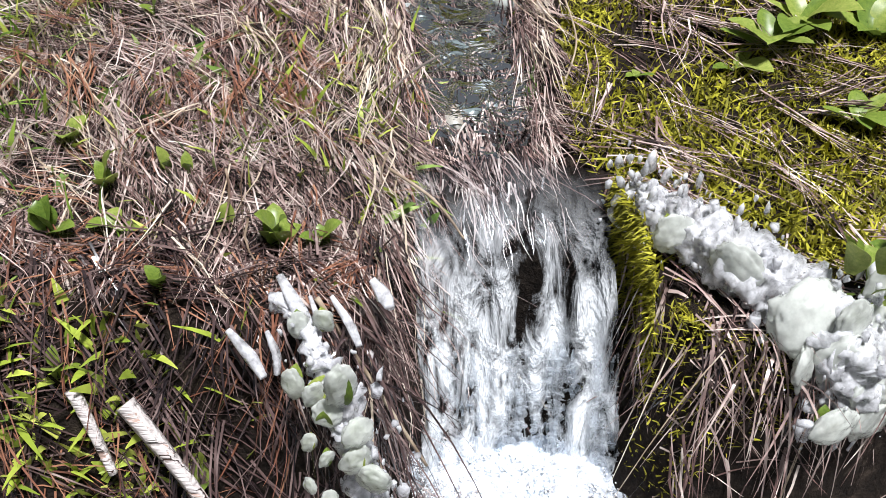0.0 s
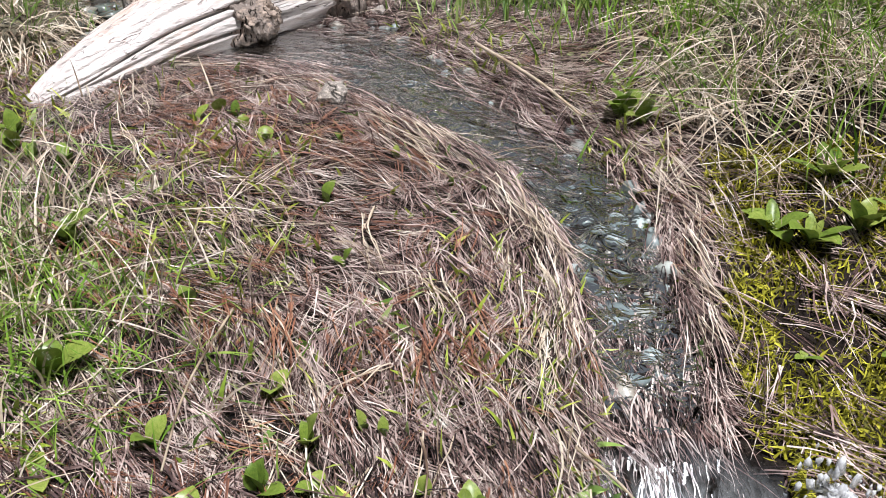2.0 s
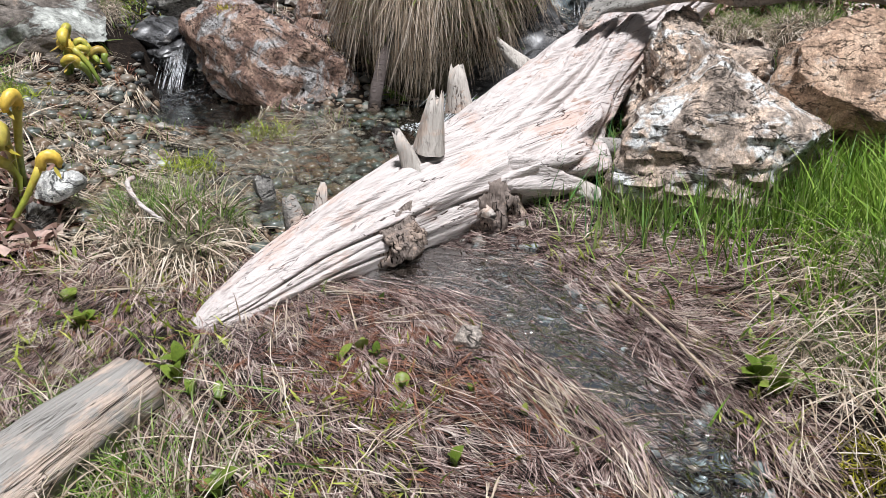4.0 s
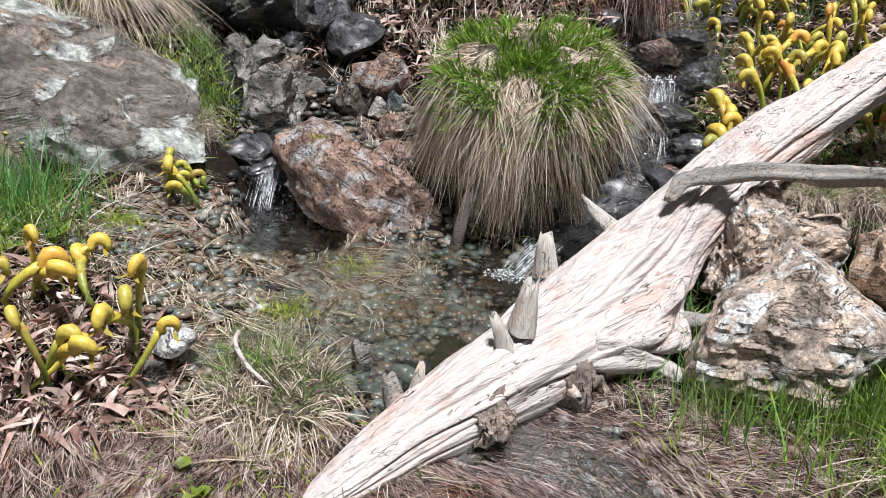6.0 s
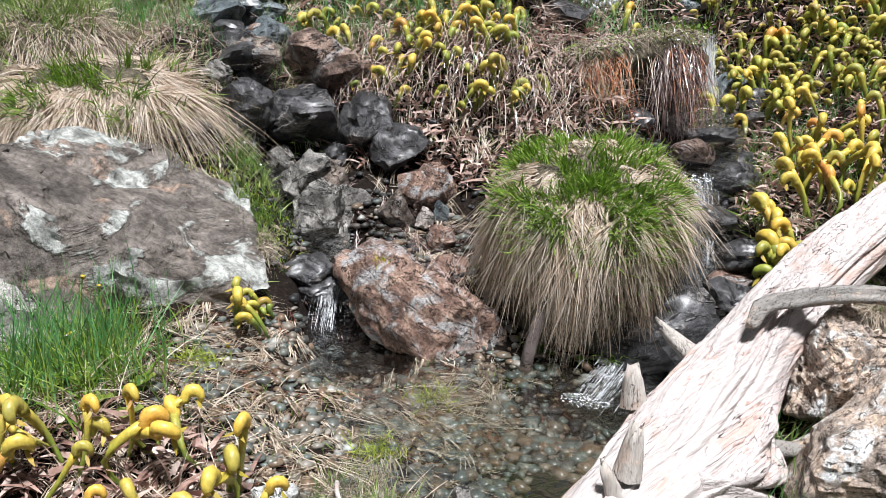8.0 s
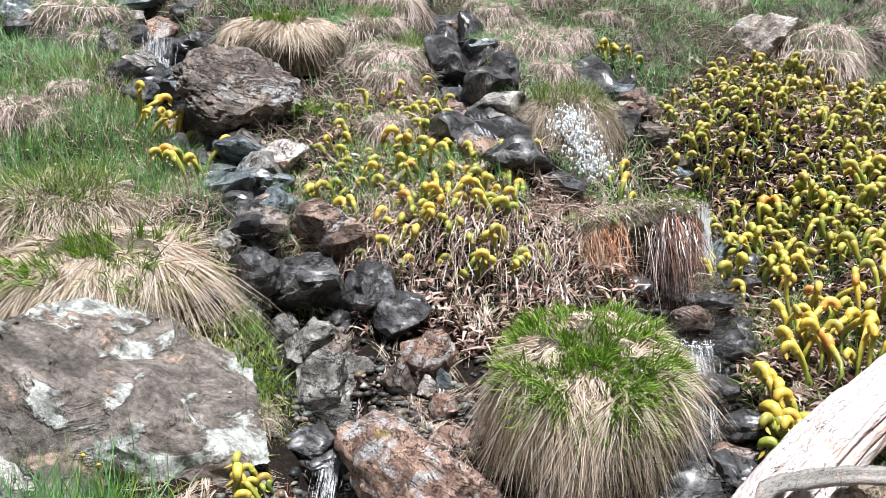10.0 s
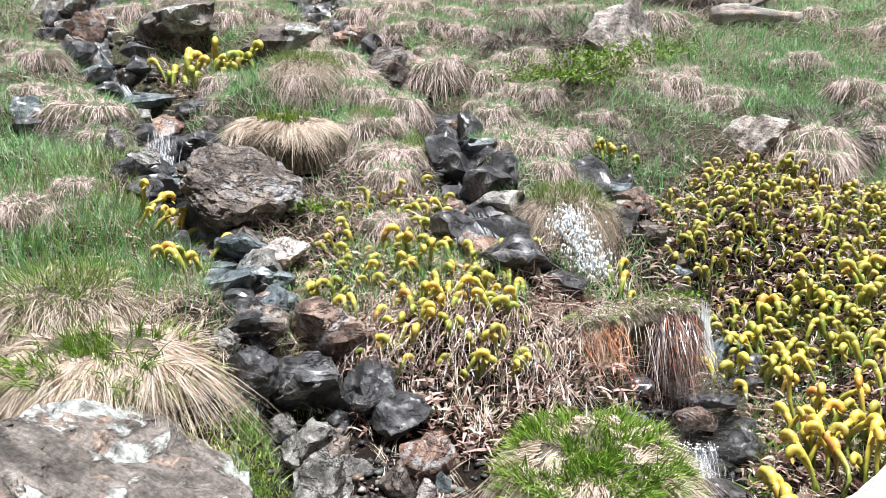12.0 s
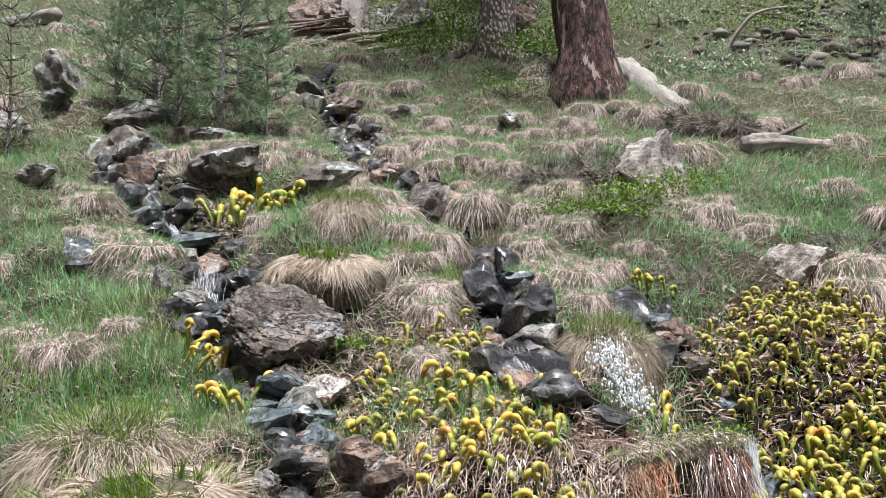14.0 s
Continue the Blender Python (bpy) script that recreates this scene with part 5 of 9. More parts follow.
UPPER = [(-3.35, 3.95, 0.12, 0.10, 0.06, ROCK_GREY), 
         (-5.85, 6.17, 0.30, 0.24, 0.22, ROCK_LICHEN), (-5.40, 5.85, 0.22, 0.16, 0.26, ROCK_RUST), (-8.2, 7.75, 0.4, 0.3, 0.3, ROCK_GREY), (-7.6, 7.2, 0.3, 0.2, 0.2, ROCK_WET),
         (-4.45, 5.80, 0.46, 0.30, 0.24, ROCK_LICHEN), (-3.75, 6.0, 0.36, 0.24, 0.18, ROCK_LICHEN), (-5.2, 6.7, 0.26, 0.2, 0.1, ROCK_GREY),
         (-6.4, 7.0, 0.4, 0.28, 0.2, ROCK_GREY), (-7.4, 6.4, 0.30, 0.22, 0.16, ROCK_GREY), (-2.9, 8.4, 0.24, 0.18, 0.14, ROCK_GREY), (-4.1, 8.6, 0.30, 0.2, 0.14, ROCK_GREY), (-4.9, 8.6, 0.25, 0.2, 0.14, ROCK_RUST), (-4.5, 7.6, 0.28, 0.2, 0.14, ROCK_GREY),
         (-7.0, 15.6, 0.9, 0.6, 0.5, ROCK_LICHEN), (-9.2, 15.8, 0.8, 0.6, 0.5, ROCK_RUST), (-8.3, 14.9, 0.5, 0.4, 0.3, ROCK_RUST), (-5.2, 16.6, 0.7, 0.5, 0.35, ROCK_RUST), (-5.9, 5.3, 0.2, 0.15, 0.1, ROCK_GREY), (1.2, 8.6, 0.25, 0.2, 0.1, ROCK_GREY)]
for i, (x, y, a, b, c, mt) in enumerate(UPPER):
    rock(x, y, (a, b, c), mt, 140 + i, {"grey_stone": "weathered grey rock on the slope", "blue_green_stone": "flat blue-grey slab under running water", "rust_stone": "reddish rock on the slope", "lichen_boulder": "lichen-mottled boulder on the slope", "wet_dark_stone": "wet dark rock on the slope"}[mt.name],
         29 * i, sink=0.25, sub=4, group="slope rocks")

# ---- grass mound in the stream ----
def hummock(seed, a, b, h, n_straw, n_green, straw_len=0.15, straw_w=0.0026, green_len=0.07, green_w=0.004, power=3.4, green_to=0.8, name="grass_mound", green_mat=None, low=0.8, hang=0.35, throw=0.34):
    """A steep-sided cushion: a peat body, layers of straw locks combed outward and down, and clumps of fresh blades on the crown."""
    rr_ = np.random.default_rng(seed)

    def top(x, y):
        q = np.clip(np.hypot(x / a, y / b), 0, 1)
        return h * (1 - q ** power) ** (1 / power) + 0.05 * h * np.sin(9 * x / a + seed) * np.cos(8 * y / b)

    def flank(u):
        """How far out the flank stands at the share u of the height."""
        return np.clip(1 - np.clip(u, 0, 1) ** power, 0, 1) ** (1 / power)

    bm = bmesh.new()
    rows, ring = [], 28
    for q in (0.02, 0.25, 0.45, 0.62, 0.76, 0.87, 0.94, 0.98, 1.0):
        rows.append([bm.verts.new((0.95 * a * q * math.cos(2 * math.pi * i / ring), 0.95 * b * q * math.sin(2 * math.pi * i / ring), float(top(a * q * math.cos(2 * math.pi * i / ring), b * q * math.sin(2 * math.pi * i / ring))) - (hang * h if q == 1.0 else 0.012))) for i in range(ring)])
    for r0, r1 in zip(rows, rows[1:]):
        for i in range(ring):
            bm.faces.new((r0[i], r1[i], r1[(i + 1) % ring], r0[(i + 1) % ring]))
    bm.faces.new(rows[0])
    body = part(name, bm, THATCH)
    per = 11
    nl = n_straw // per
    # locks gather into tufts, each with its own hang
    tuft = rr_.integers(0, 90, nl)
    t_ang = np.where(rr_.uniform(size=90) < 0.6, rr_.normal(-np.pi / 2, 0.95, 90), rr_.uniform(0, 2 * np.pi, 90))
    t_q = np.where(rr_.uniform(size=90) < 0.72, flank(rr_.uniform(low, 1.0, 90)), np.sqrt(rr_.uniform(0.05, 0.6, 90)))
    t_twist, t_len = rr_.normal(0, 0.85, 90), rr_.uniform(0.5, 1.35, 90)
    ang = t_ang[tuft] + rr_.normal(0, 0.14, nl)
    q = np.clip(t_q[tuft] + rr_.normal(0, 0.045, nl), 0, 1)
    twist = t_twist[tuft] + rr_.normal(0, 0.22, nl)
    drop = rr_.uniform(0.5, 1.2, nl)
    ln = straw_len * t_len[tuft] * rr_.uniform(0.6, 1.2, nl) * np.where(q < 0.72, 0.65, 1.0)
    ang, q, twist, drop, ln = (np.repeat(v, per) for v in (ang, q, twist, drop, ln))
    n = len(ang)
    ang, q = ang + rr_.normal(0, 0.055, n), np.clip(q + rr_.normal(0, 0.02, n), 0, 1)
    x, y = a * q * np.cos(ang), b * q * np.sin(ang)
    root = np.stack([x, y, np.clip(top(x, y), -1, h) - 0.010 + 0.012 * rr_.uniform(size=n)], 1)
    steep = np.clip(q, 0, 1)[:, None] ** 5
    az = ang + twist + rr_.normal(0, 0.16, n)
    out = np.stack([np.cos(az), np.sin(az), 0 * az], 1)
    way = out * (0.9 - (0.9 - throw) * steep) + np.array([0, 0, 1.0]) * (0.10 - 0.85 * steep) + 0.07 * rr_.normal(size=(n, 3))
    bend = np.array([0, 0, -0.75]) * drop[:, None] * (1 - 0.4 * steep) + 0.10 * rr_.normal(size=(n, 3))
    me = blades("straw_skirt", root, way, ln * rr_.uniform(0.6, 1.2, n), straw_w * rr_.uniform(0.6, 1.4, n), bend, 4, rng=rr_)
    tagged(link("straw_skirt", me, STRAW_PALE, body, "straw-coloured drooping dead blades"), kind="stuff")
    per = 9
    nl = n_green // per
    ang = np.where(rr_.uniform(size=nl) < 0.4, rr_.normal(-np.pi / 2, 0.8, nl), rr_.uniform(0, 2 * np.pi, nl))
    q = np.where(rr_.uniform(size=nl) < 0.9 * (0.8 - low), flank(rr_.uniform(low + 0.1, 1.0, nl)), np.sqrt(rr_.uniform(0, green_to, nl)))
    keep = 0.5 + 0.5 * np.sin(6 * q * np.cos(ang) + seed) * np.cos(5 * q * np.sin(ang) + 2 * seed) > rr_.uniform(0, 0.8, nl)
    ang, q, tilt = (np.repeat(v[keep], per) for v in (ang, q, rr_.normal(0, 0.22, nl)))
    n = len(ang)
    x, y = a * q * np.cos(ang) + rr_.normal(0, 0.010, n), b * q * np.sin(ang) + rr_.normal(0, 0.010, n)
    root = np.stack([x, y, np.clip(top(x, y), -1, h * 1.1) - 0.012], 1)
    way = np.stack([x / a * 0.35 + tilt, y / b * 0.35 - 0.1, np.ones(n)], 1) + 0.2 * rr_.normal(size=(n, 3))
    bend = np.stack([x / a * 0.3, y / b * 0.3 - 0.1, -0.25 + 0 * x], 1) + 0.16 * rr_.normal(size=(n, 3))
    me = blades("green_sward", root, way, green_len * rr_.uniform(0.4, 1.3, n), green_w * rr_.uniform(0.6, 1.5, n), bend, 3, rng=rr_)
    tagged(link("green_sward", me, green_mat or MEADOW, body, "fresh green blades"), kind="stuff")
    return body


mound = hummock(5, 0.285, 0.315, 0.43, 9900, 10000, 0.14, 0.0028, 0.055, 0.0048, power=5.0, green_to=1.0, low=0.46, throw=0.30)
mound.matrix_world = pose(-0.845, 2.66, 0.535, 17, 0, 12)
tagged(mound, "rounded grassy mound with straw skirt standing in the stream", "grass mound")
stick = part("wet_stick", sweep([((0, 0, -0.04), 0.017), ((0.004, 0, 0.06), 0.019), ((0.01, 0.01, 0.14), 0.017), ((0.02, 0.03, 0.2), 0.012)], 14, True, 3, 0.15), DARKWOOD)
stick.matrix_world = pose(-0.925, 2.24, 0.44, -8, 6, 0)
tagged(stick, "grey wet stick propped against the mound in shallow water", "stick")

# ---- tussocks on the banks ----
T_BIG = [tussock_parts(31 + i, 0.30, 0.17, 4400, 1700, 1.3, 0.10, 0.18, dead_w=0.0024, segs=3, rim_share=0.62, rim_from=0.45, cling=0.6) for i in range(3)]
T_MID = [tussock_parts(41 + i, 0.21, 0.12, 1200, 420, 1.1, 0.08, 0.11, dead_w=0.0030, green_w=0.0042, rim_share=0.45, rim_from=0.3, cling=0.85, segs=2, dead_mat=STRAW_FAR, green_mat=GREEN_FAR) for i in range(4)]
T_DRY = [tussock_parts(51 + i, 0.24, 0.15, 1500, 240, 1.2, 0.08, 0.12, dead_w=0.0030, cling=0.85, segs=2, dead_mat=STRAW_FAR, rim_share=0.5, rim_from=0.3, green_mat=GREEN_FAR) for i in range(3)]
T_NEAR = [tussock_parts(61 + i, 0.20, 0.11, 1500, 560, 1.2, 0.08, 0.15, dead_w=0.0026, green_w=0.0030, rim_share=0.4) for i in range(2)]
first_use = set()


def tussock(kind, x, y, scale, label, rz=0.0, dz=0.0, tall=1.0):
    fall = math.degrees(math.atan2(lie(x + AX[0] * 0.25, y + AX[1] * 0.25) - lie(x - AX[0] * 0.25, y - AX[1] * 0.25), 0.5))
    m = pose(x, y, lie(x, y) + dz - 0.02, min(max(fall, 0), 40) * 0.4, 0, DOWN + rz) @ Matrix.Diagonal((scale, scale, scale * tall, 1))
    if kind.name in first_use:
        ob = copy_thing(kind, m @ Matrix.Diagonal((1 / kind.scale[0], 1 / kind.scale[1], 1 / kind.scale[2], 1)))
    else:
        first_use.add(kind.name)
        ob = kind
        ob.matrix_basis = m
    return tagged(ob, label, "grass tussock", "slope tussocks")


tussock(T_BIG[0], -3.00, 2.92, 1.15, "large straw-skirted tussock overhanging a boulder", dz=0.02)
ledge = hummock(36, 0.42, 0.25, 0.24, 9900, 2200, 0.29, 0.0027, 0.10, 0.0042, power=3.4, green_to=0.5, low=0.35, throw=0.26, name="grass_tussock", green_mat=MEADOW)
ledge.matrix_world = pose(-2.67, 2.69, 0.90, 24, 0, DOWN)
tagged(ledge, "large straw-skirted tussock overhanging a boulder", "grass tussock", "slope tussocks")
crown = hummock(37, 0.38, 0.26, 0.20, 5500, 500, 0.18, 0.0034, 0.09, 0.005, power=2.4, green_to=0.2, name="grass_tussock", green_mat=MEADOW)
crown.matrix_world = pose(-2.93, 4.60, 1.95, 18, 0, DOWN)
tagged(crown, "domed straw tussock with green grass above the big rock", "grass tussock", "slope tussocks")
tussock(T_BIG[2], -3.15, 5.25, 0.9, "domed straw tussock with green grass above the big rock", dz=0.02)
tussock(T_BIG[0], -2.6, 5.1, 0.6, "domed straw tussock with green grass above the big rock", 20)
tussock(T_BIG[1], -1.25, 4.40, 0.80, "green-topped tussock between two stream arms", dz=0.04, tall=1.3)
tussock(T_DRY[0], -0.80, 4.22, 0.75, "dry tussock hanging over the stream bank", dz=0.0)
tussock(T_DRY[1], -1.48, 5.08, 0.75, "straw tussock among black stream rocks")
tussock(T_MID[0], -1.85, 5.15, 0.8, "green and straw tussock among black stream rocks")
tussock(T_NEAR[0], -1.02, 1.42, 0.85, "low tussock of straw and green blades beside the log", dz=-0.02)
tussock(T_NEAR[1], -1.15, 1.52, 0.6, "low tussock of straw and green blades beside the log", dz=-0.02)
tussock(T_NEAR[0], 0.30, 1.42, 0.8, "straw bank tussock with fresh sedge", dz=-0.02)
tussock(T_NEAR[1], 0.16, 1.32, 0.5, "straw bank tussock with fresh sedge", dz=-0.02)
tussock(T_NEAR[0], -1.84, 2.36, 0.42, "small tussock hanging beside the boulder", dz=0.03)
tussock(T_NEAR[1], -0.02, 2.50, 0.45, "dry tussock on the boulder beside the log", dz=0.2)
tussock(T_NEAR[0], 0.16, 2.55, 0.55, "dry tussock on the boulder beside the log", dz=0.2)
HANG = [(-4.35, 4.55, 1.25), (-4.0, 4.35, 1.0), (-2.2, 5.2, 0.9), (-2.5, 5.0, 0.7), (-2.75, 5.78, 1.1), (-2.5, 6.2, 1.0), (-2.15, 6.3, 1.0), (-1.7, 5.9, 0.9), (-1.95, 6.6, 0.9),
        (-4.76, 6.44, 1.5), (-4.3, 6.2, 1.2), (-3.1, 5.1, 1.0), (-1.13, 6.5, 0.9), (-0.55, 6.75, 1.1), (-0.85, 6.9, 0.9), (-2.86, 8.6, 1.3), (-2.3, 9.2, 1.4), (-1.7, 9.2, 1.3), (-3.3, 9.6, 1.4), (-4.3, 8.75, 1.2), (-3.6, 8.1, 1.1), (-2.9, 7.6, 1.2), (-2.2, 7.7, 1.1), (-1.8, 7.6, 1.2)]
for i, (x, y, s) in enumerate(HANG):
    tussock(T_DRY[i % 3] if i % 3 else T_MID[i % 4], x, y, s * 0.8, "straw-coloured tussock on the green slope", rz=(i * 37) % 50 - 25)
DRIFTS = [(-3.58, 7.07, 1.0), (-3.26, 7.14, 0.9), (-4.22, 8.81, 1.0), (-4.07, 7.61, 0.7), (-3.15, 8.37, 0.8), (-3.09, 9.95, 1.1), (-2.52, 8.08, 0.9), (-2.27, 8.21, 0.8), (-1.99, 7.91, 0.9), (-1.46, 9.42, 0.9), (-1.74, 9.25, 0.7), (-0.88, 6.69, 1.0), (-0.53, 6.64, 0.8), (-1.2, 6.84, 0.8), (-2.46, 6.09, 1.2), (-2.53, 5.34, 1.0), (-1.66, 5.47, 1.0), (-1.88, 5.55, 0.7), (-1.29, 5.88, 0.5), (-1.03, 6.56, 0.8), (-1.87, 6.07, 0.8), (-2.46, 6.83, 0.8), (-1.95, 7.57, 0.9), (-2.1, 6.52, 0.7), (-5.81, 9.61, 0.9), (-6.75, 10.33, 0.9), (-5.35, 9.65, 0.7), (-5.29, 5.46, 0.8), (-5.36, 5.28, 0.7), (-4.57, 4.71, 1.1), (-5.2, 6.23, 0.9), (-5.02, 6.56, 1.0), (-4.96, 7.11, 0.9), (-4.09, 3.55, 0.8), (-3.76, 3.48, 0.8), (-0.84, 9.56, 0.8), (-2.18, 9.4, 0.7), (-2.71, 6.42, 0.6), (0.02, 7.26, 0.7), (-0.6, 8.81, 0.7), (-0.21, 7.59, 0.6)]
for i, (x, y, s) in enumerate(DRIFTS):
    for dx, q in ((0, 1.0), (0.22, 0.7), (-0.2, 0.75)):
        tussock(T_DRY[(i + int(10 * q)) % 3], x + dx * s, y + 0.3 * dx * s, s * q, "wide straw-coloured tussock in a drift of dead grass", rz=(i * 53 + 31 * q) % 70 - 35, dz=-0.02)
rng = np.random.default_rng(77)
count = 0
while count < 150:
    u, v = 3.2 + 16 * rng.uniform() ** 1.4, rng.uniform(-1, 1)
    v = v * (1.2 + u * 0.55)
    # a few run together into one ragged clump
    for _ in range(int(rng.integers(1, 5))):
        uu, vv = u + rng.normal(0, 0.09 + 0.012 * u), v + rng.normal(0, 0.22 + 0.03 * u)
        x, y = AX[0] * uu + AX[1] * vv, AX[1] * uu - AX[0] * vv
        if min(float(from_run(x, y, r)) for r, _ in RUNS) < 1.7 or (-1.2 < x < 1.0 and 3.5 < y < 5.6) or (-3.7 < x < -1.0 and 2.3 < y < 4.3) or (-2.7 < x < -1.0 and 4.2 < y < 4.7):
            continue
        count += 1
        t = tussock([*T_MID, *T_DRY, *T_DRY][int(rng.integers(10))], x, y, rng.uniform(0.6, 1.15) * (1 + u * 0.02), "straw and green tussock on the slope", rng.uniform(-40, 40), dz=-0.02, tall=rng.uniform(0.6, 1.1))
        t.matrix_basis = t.matrix_basis @ Matrix.Diagonal((rng.uniform(0.9, 1.35), 1, 1, 1))
# tussocks that crowd the stream banks
for run, first in ((LEFT_RUN, 9), (MID_RUN, 2)):
    for (ax, ay, aw), (bx, by, bw) in zip(run[first:], run[first + 1:]):
        d = math.hypot(bx - ax, by - ay)
        for q in np.arange(0.1, d, 0.42):
            for side in (-1, 1):
                if rng.uniform() < 0.2:
                    continue
                o = side * (aw * 1.2 + rng.uniform(0.20, 0.34))
                x, y = ax + (bx - ax) * q / d - o * (by - ay) / d, ay + (by - ay) * q / d + o * (bx - ax) / d
                tussock([*T_MID, *T_DRY, *T_DRY][int(rng.integers(10))], x, y, rng.uniform(0.48, 0.8) * (0.85 + 0.03 * y), "straw tussock leaning over the stream bank", rng.uniform(-40, 40))
for spare in [*T_BIG, *T_MID, *T_DRY]:
    if spare.name not in first_use:
        tussock(spare, 1.2, 6.5, 1.0, "straw and green tussock on the slope")

# ---- pitcher plants ----
PLANTS = [pitcher(i, hgt, ln, hd, 0.8 if hgt > 0.11 else 1.0) for i, (hgt, ln, hd) in enumerate([(0.085, 0.10, 0.0135), (0.07, 0.35, 0.0135), (0.11, 0.2, 0.014), (0.045, 0.15, 0.013), (0.08, 0.4, 0.0130), (0.10, 0.05, 0.0145), (0.055, 0.2, 0.0145), (0.09, 0.3, 0.0135), (0.045, 0.3, 0.014), (0.12, 0.45, 0.0125), (0.16, 0.3, 0.0128), (0.14, 0.6, 0.0125), (0.17, 0.12, 0.0130), (0.13, 0.4, 0.0130)])]
used = set()


def plant(i, x, y, scale, rz, label, group, dz=0.0, tilt=0.0, tall=1.0):
    m = pose(x, y, lie(x, y) + dz - 0.006, tilt, 0, rz) @ Matrix.Diagonal((scale, scale, scale * tall, 1))
    src = PLANTS[i]
    ob = copy_thing(src, m @ Matrix.Diagonal((1 / src.scale[0], 1 / src.scale[1], 1 / src.scale[2], 1))) if i in used else src
    if i not in used:
        used.add(i)
        ob.matrix_basis = m
    return tagged(ob, label, "pitcher plant", group)


def clump(seed, n, cx, cy, rx, ry, s0, s1, label, group, rz=0.0, dz=0.0, face=None, kinds=tuple(range(10)), tall=1.0, sway=12):
    r = np.random.default_rng(seed)
    for _ in range(n):
        a, d = r.uniform(0, 2 * math.pi), math.sqrt(r.uniform())
        dx, dy = rx * d * math.cos(a), ry * d * math.sin(a)
        c, s = math.cos(radians(rz)), math.sin(radians(rz))
        x, y = cx + c * dx - s * dy, cy + s * dx + c * dy
        plant(int(r.choice(kinds)), x, y, r.uniform(s0, s1), r.uniform(0, 360) if face is None else face + r.normal(0, 60), label, group, dz, r.normal(0, sway), tall)


clump(1, 22, -1.52, 1.27, 0.27, 0.16, 0.85, 1.1, "yellow-green hooded pitcher plant above withered leaves", "pitcher plants by the pool", 20, face=-10, kinds=(9, 10, 11, 12, 13), tall=1.15, sway=28)
clump(2, 10, -1.68, 2.08, 0.10, 0.08, 0.65, 1.0, "yellow hooded pitcher plant beside the trickle", "pitcher plants by the trickle", dz=0.02)
clump(3, 12, -3.05, 3.62, 0.20, 0.14, 0.95, 1.3, "tall yellow hooded pitcher plant on the bank", "pitcher plants above the cascade", kinds=(2, 10, 11, 12, 13))
clump(4, 8, -2.72, 3.34, 0.16, 0.12, 0.8, 1.3, "yellow hooded pitcher plant on the bank", "pitcher plants above the cascade")
clump(5, 20, -3.95, 5.36, 0.36, 0.14, 1.4, 2.1, "yellow hooded pitcher plant beside the upper stream", "pitcher plants by the upper stream", 15)
clump(7, 54, -1.50, 3.38, 0.42, 0.12, 0.75, 1.15, "yellow hooded pitcher plant hanging on the bank edge", "pitcher plants on the central bank", 10)
clump(6, 96, -1.76, 3.72, 0.50, 0.52, 0.75, 1.15, "yellow hooded pitcher plant on the central bank", "pitcher plants on the central bank", 20)
clump(9, 58, 0.10, 3.55, 0.34, 0.44, 0.95, 1.4, "tall yellow-green pitcher plant in the colony behind the log", "pitcher plants behind the log", kinds=(2, 5, 7, 9, 10, 11, 12, 13), tall=1.1)
clump(10, 12, -0.22, 3.02, 0.10, 0.16, 1.2, 1.6, "leaning green-yellow pitcher plant over the stream", "pitcher plants behind the log", face=200)
clump(11, 10, -1.05, 4.25, 0.20, 0.14, 0.9, 1.3, "yellow pitcher plant between stream arms", "pitcher plants between stream arms")
clump(12, 6, -1.15, 5.40, 0.18, 0.10, 0.9, 1.3, "yellow pitcher plant beside black rocks", "pitcher plants between stream arms")
clump(8, 70, 0.02, 4.40, 0.60, 0.30, 0.9, 1.4, "yellow hooded pitcher plant in a dense bog colony", "pitcher plants in the right colony", 20)
rng = np.random.default_rng(8)
far_poses, far_src = [], []
for cx, cy, rx, ry, n in [(0.05, 4.85, 0.85, 0.75, 680), (0.9, 4.7, 0.5, 0.9, 150), (-1.95, 3.95, 0.40, 0.55, 60), (0.35, 3.7, 0.4, 0.5, 40)]:
    for i in range(n):
        a, d = rng.uniform(0, 2 * math.pi), math.sqrt(rng.uniform())
        x, y, k = cx + rx * d * math.cos(a), cy + ry * d * math.sin(a), rng.uniform(0.7, 1.3)
        k *= 0.86
        far_poses.append(pose(x, y, lie(x, y) - 0.006, rng.normal(0, 9), rng.normal(0, 7), rng.uniform(0, 360)) @ Matrix.Diagonal((k, k, k * 0.85, 1)))
        far_src.append(PLANTS[int(rng.integers(10))])
colony = link("pitcher_colony", joined("pitcher_colony", far_src, far_poses), TUBE_FAR)
colony.data.materials.append(HOOD_FAR)
tagged(colony, "dense colony of yellow hooded pitcher plants", "pitcher plants", kind="stuff")

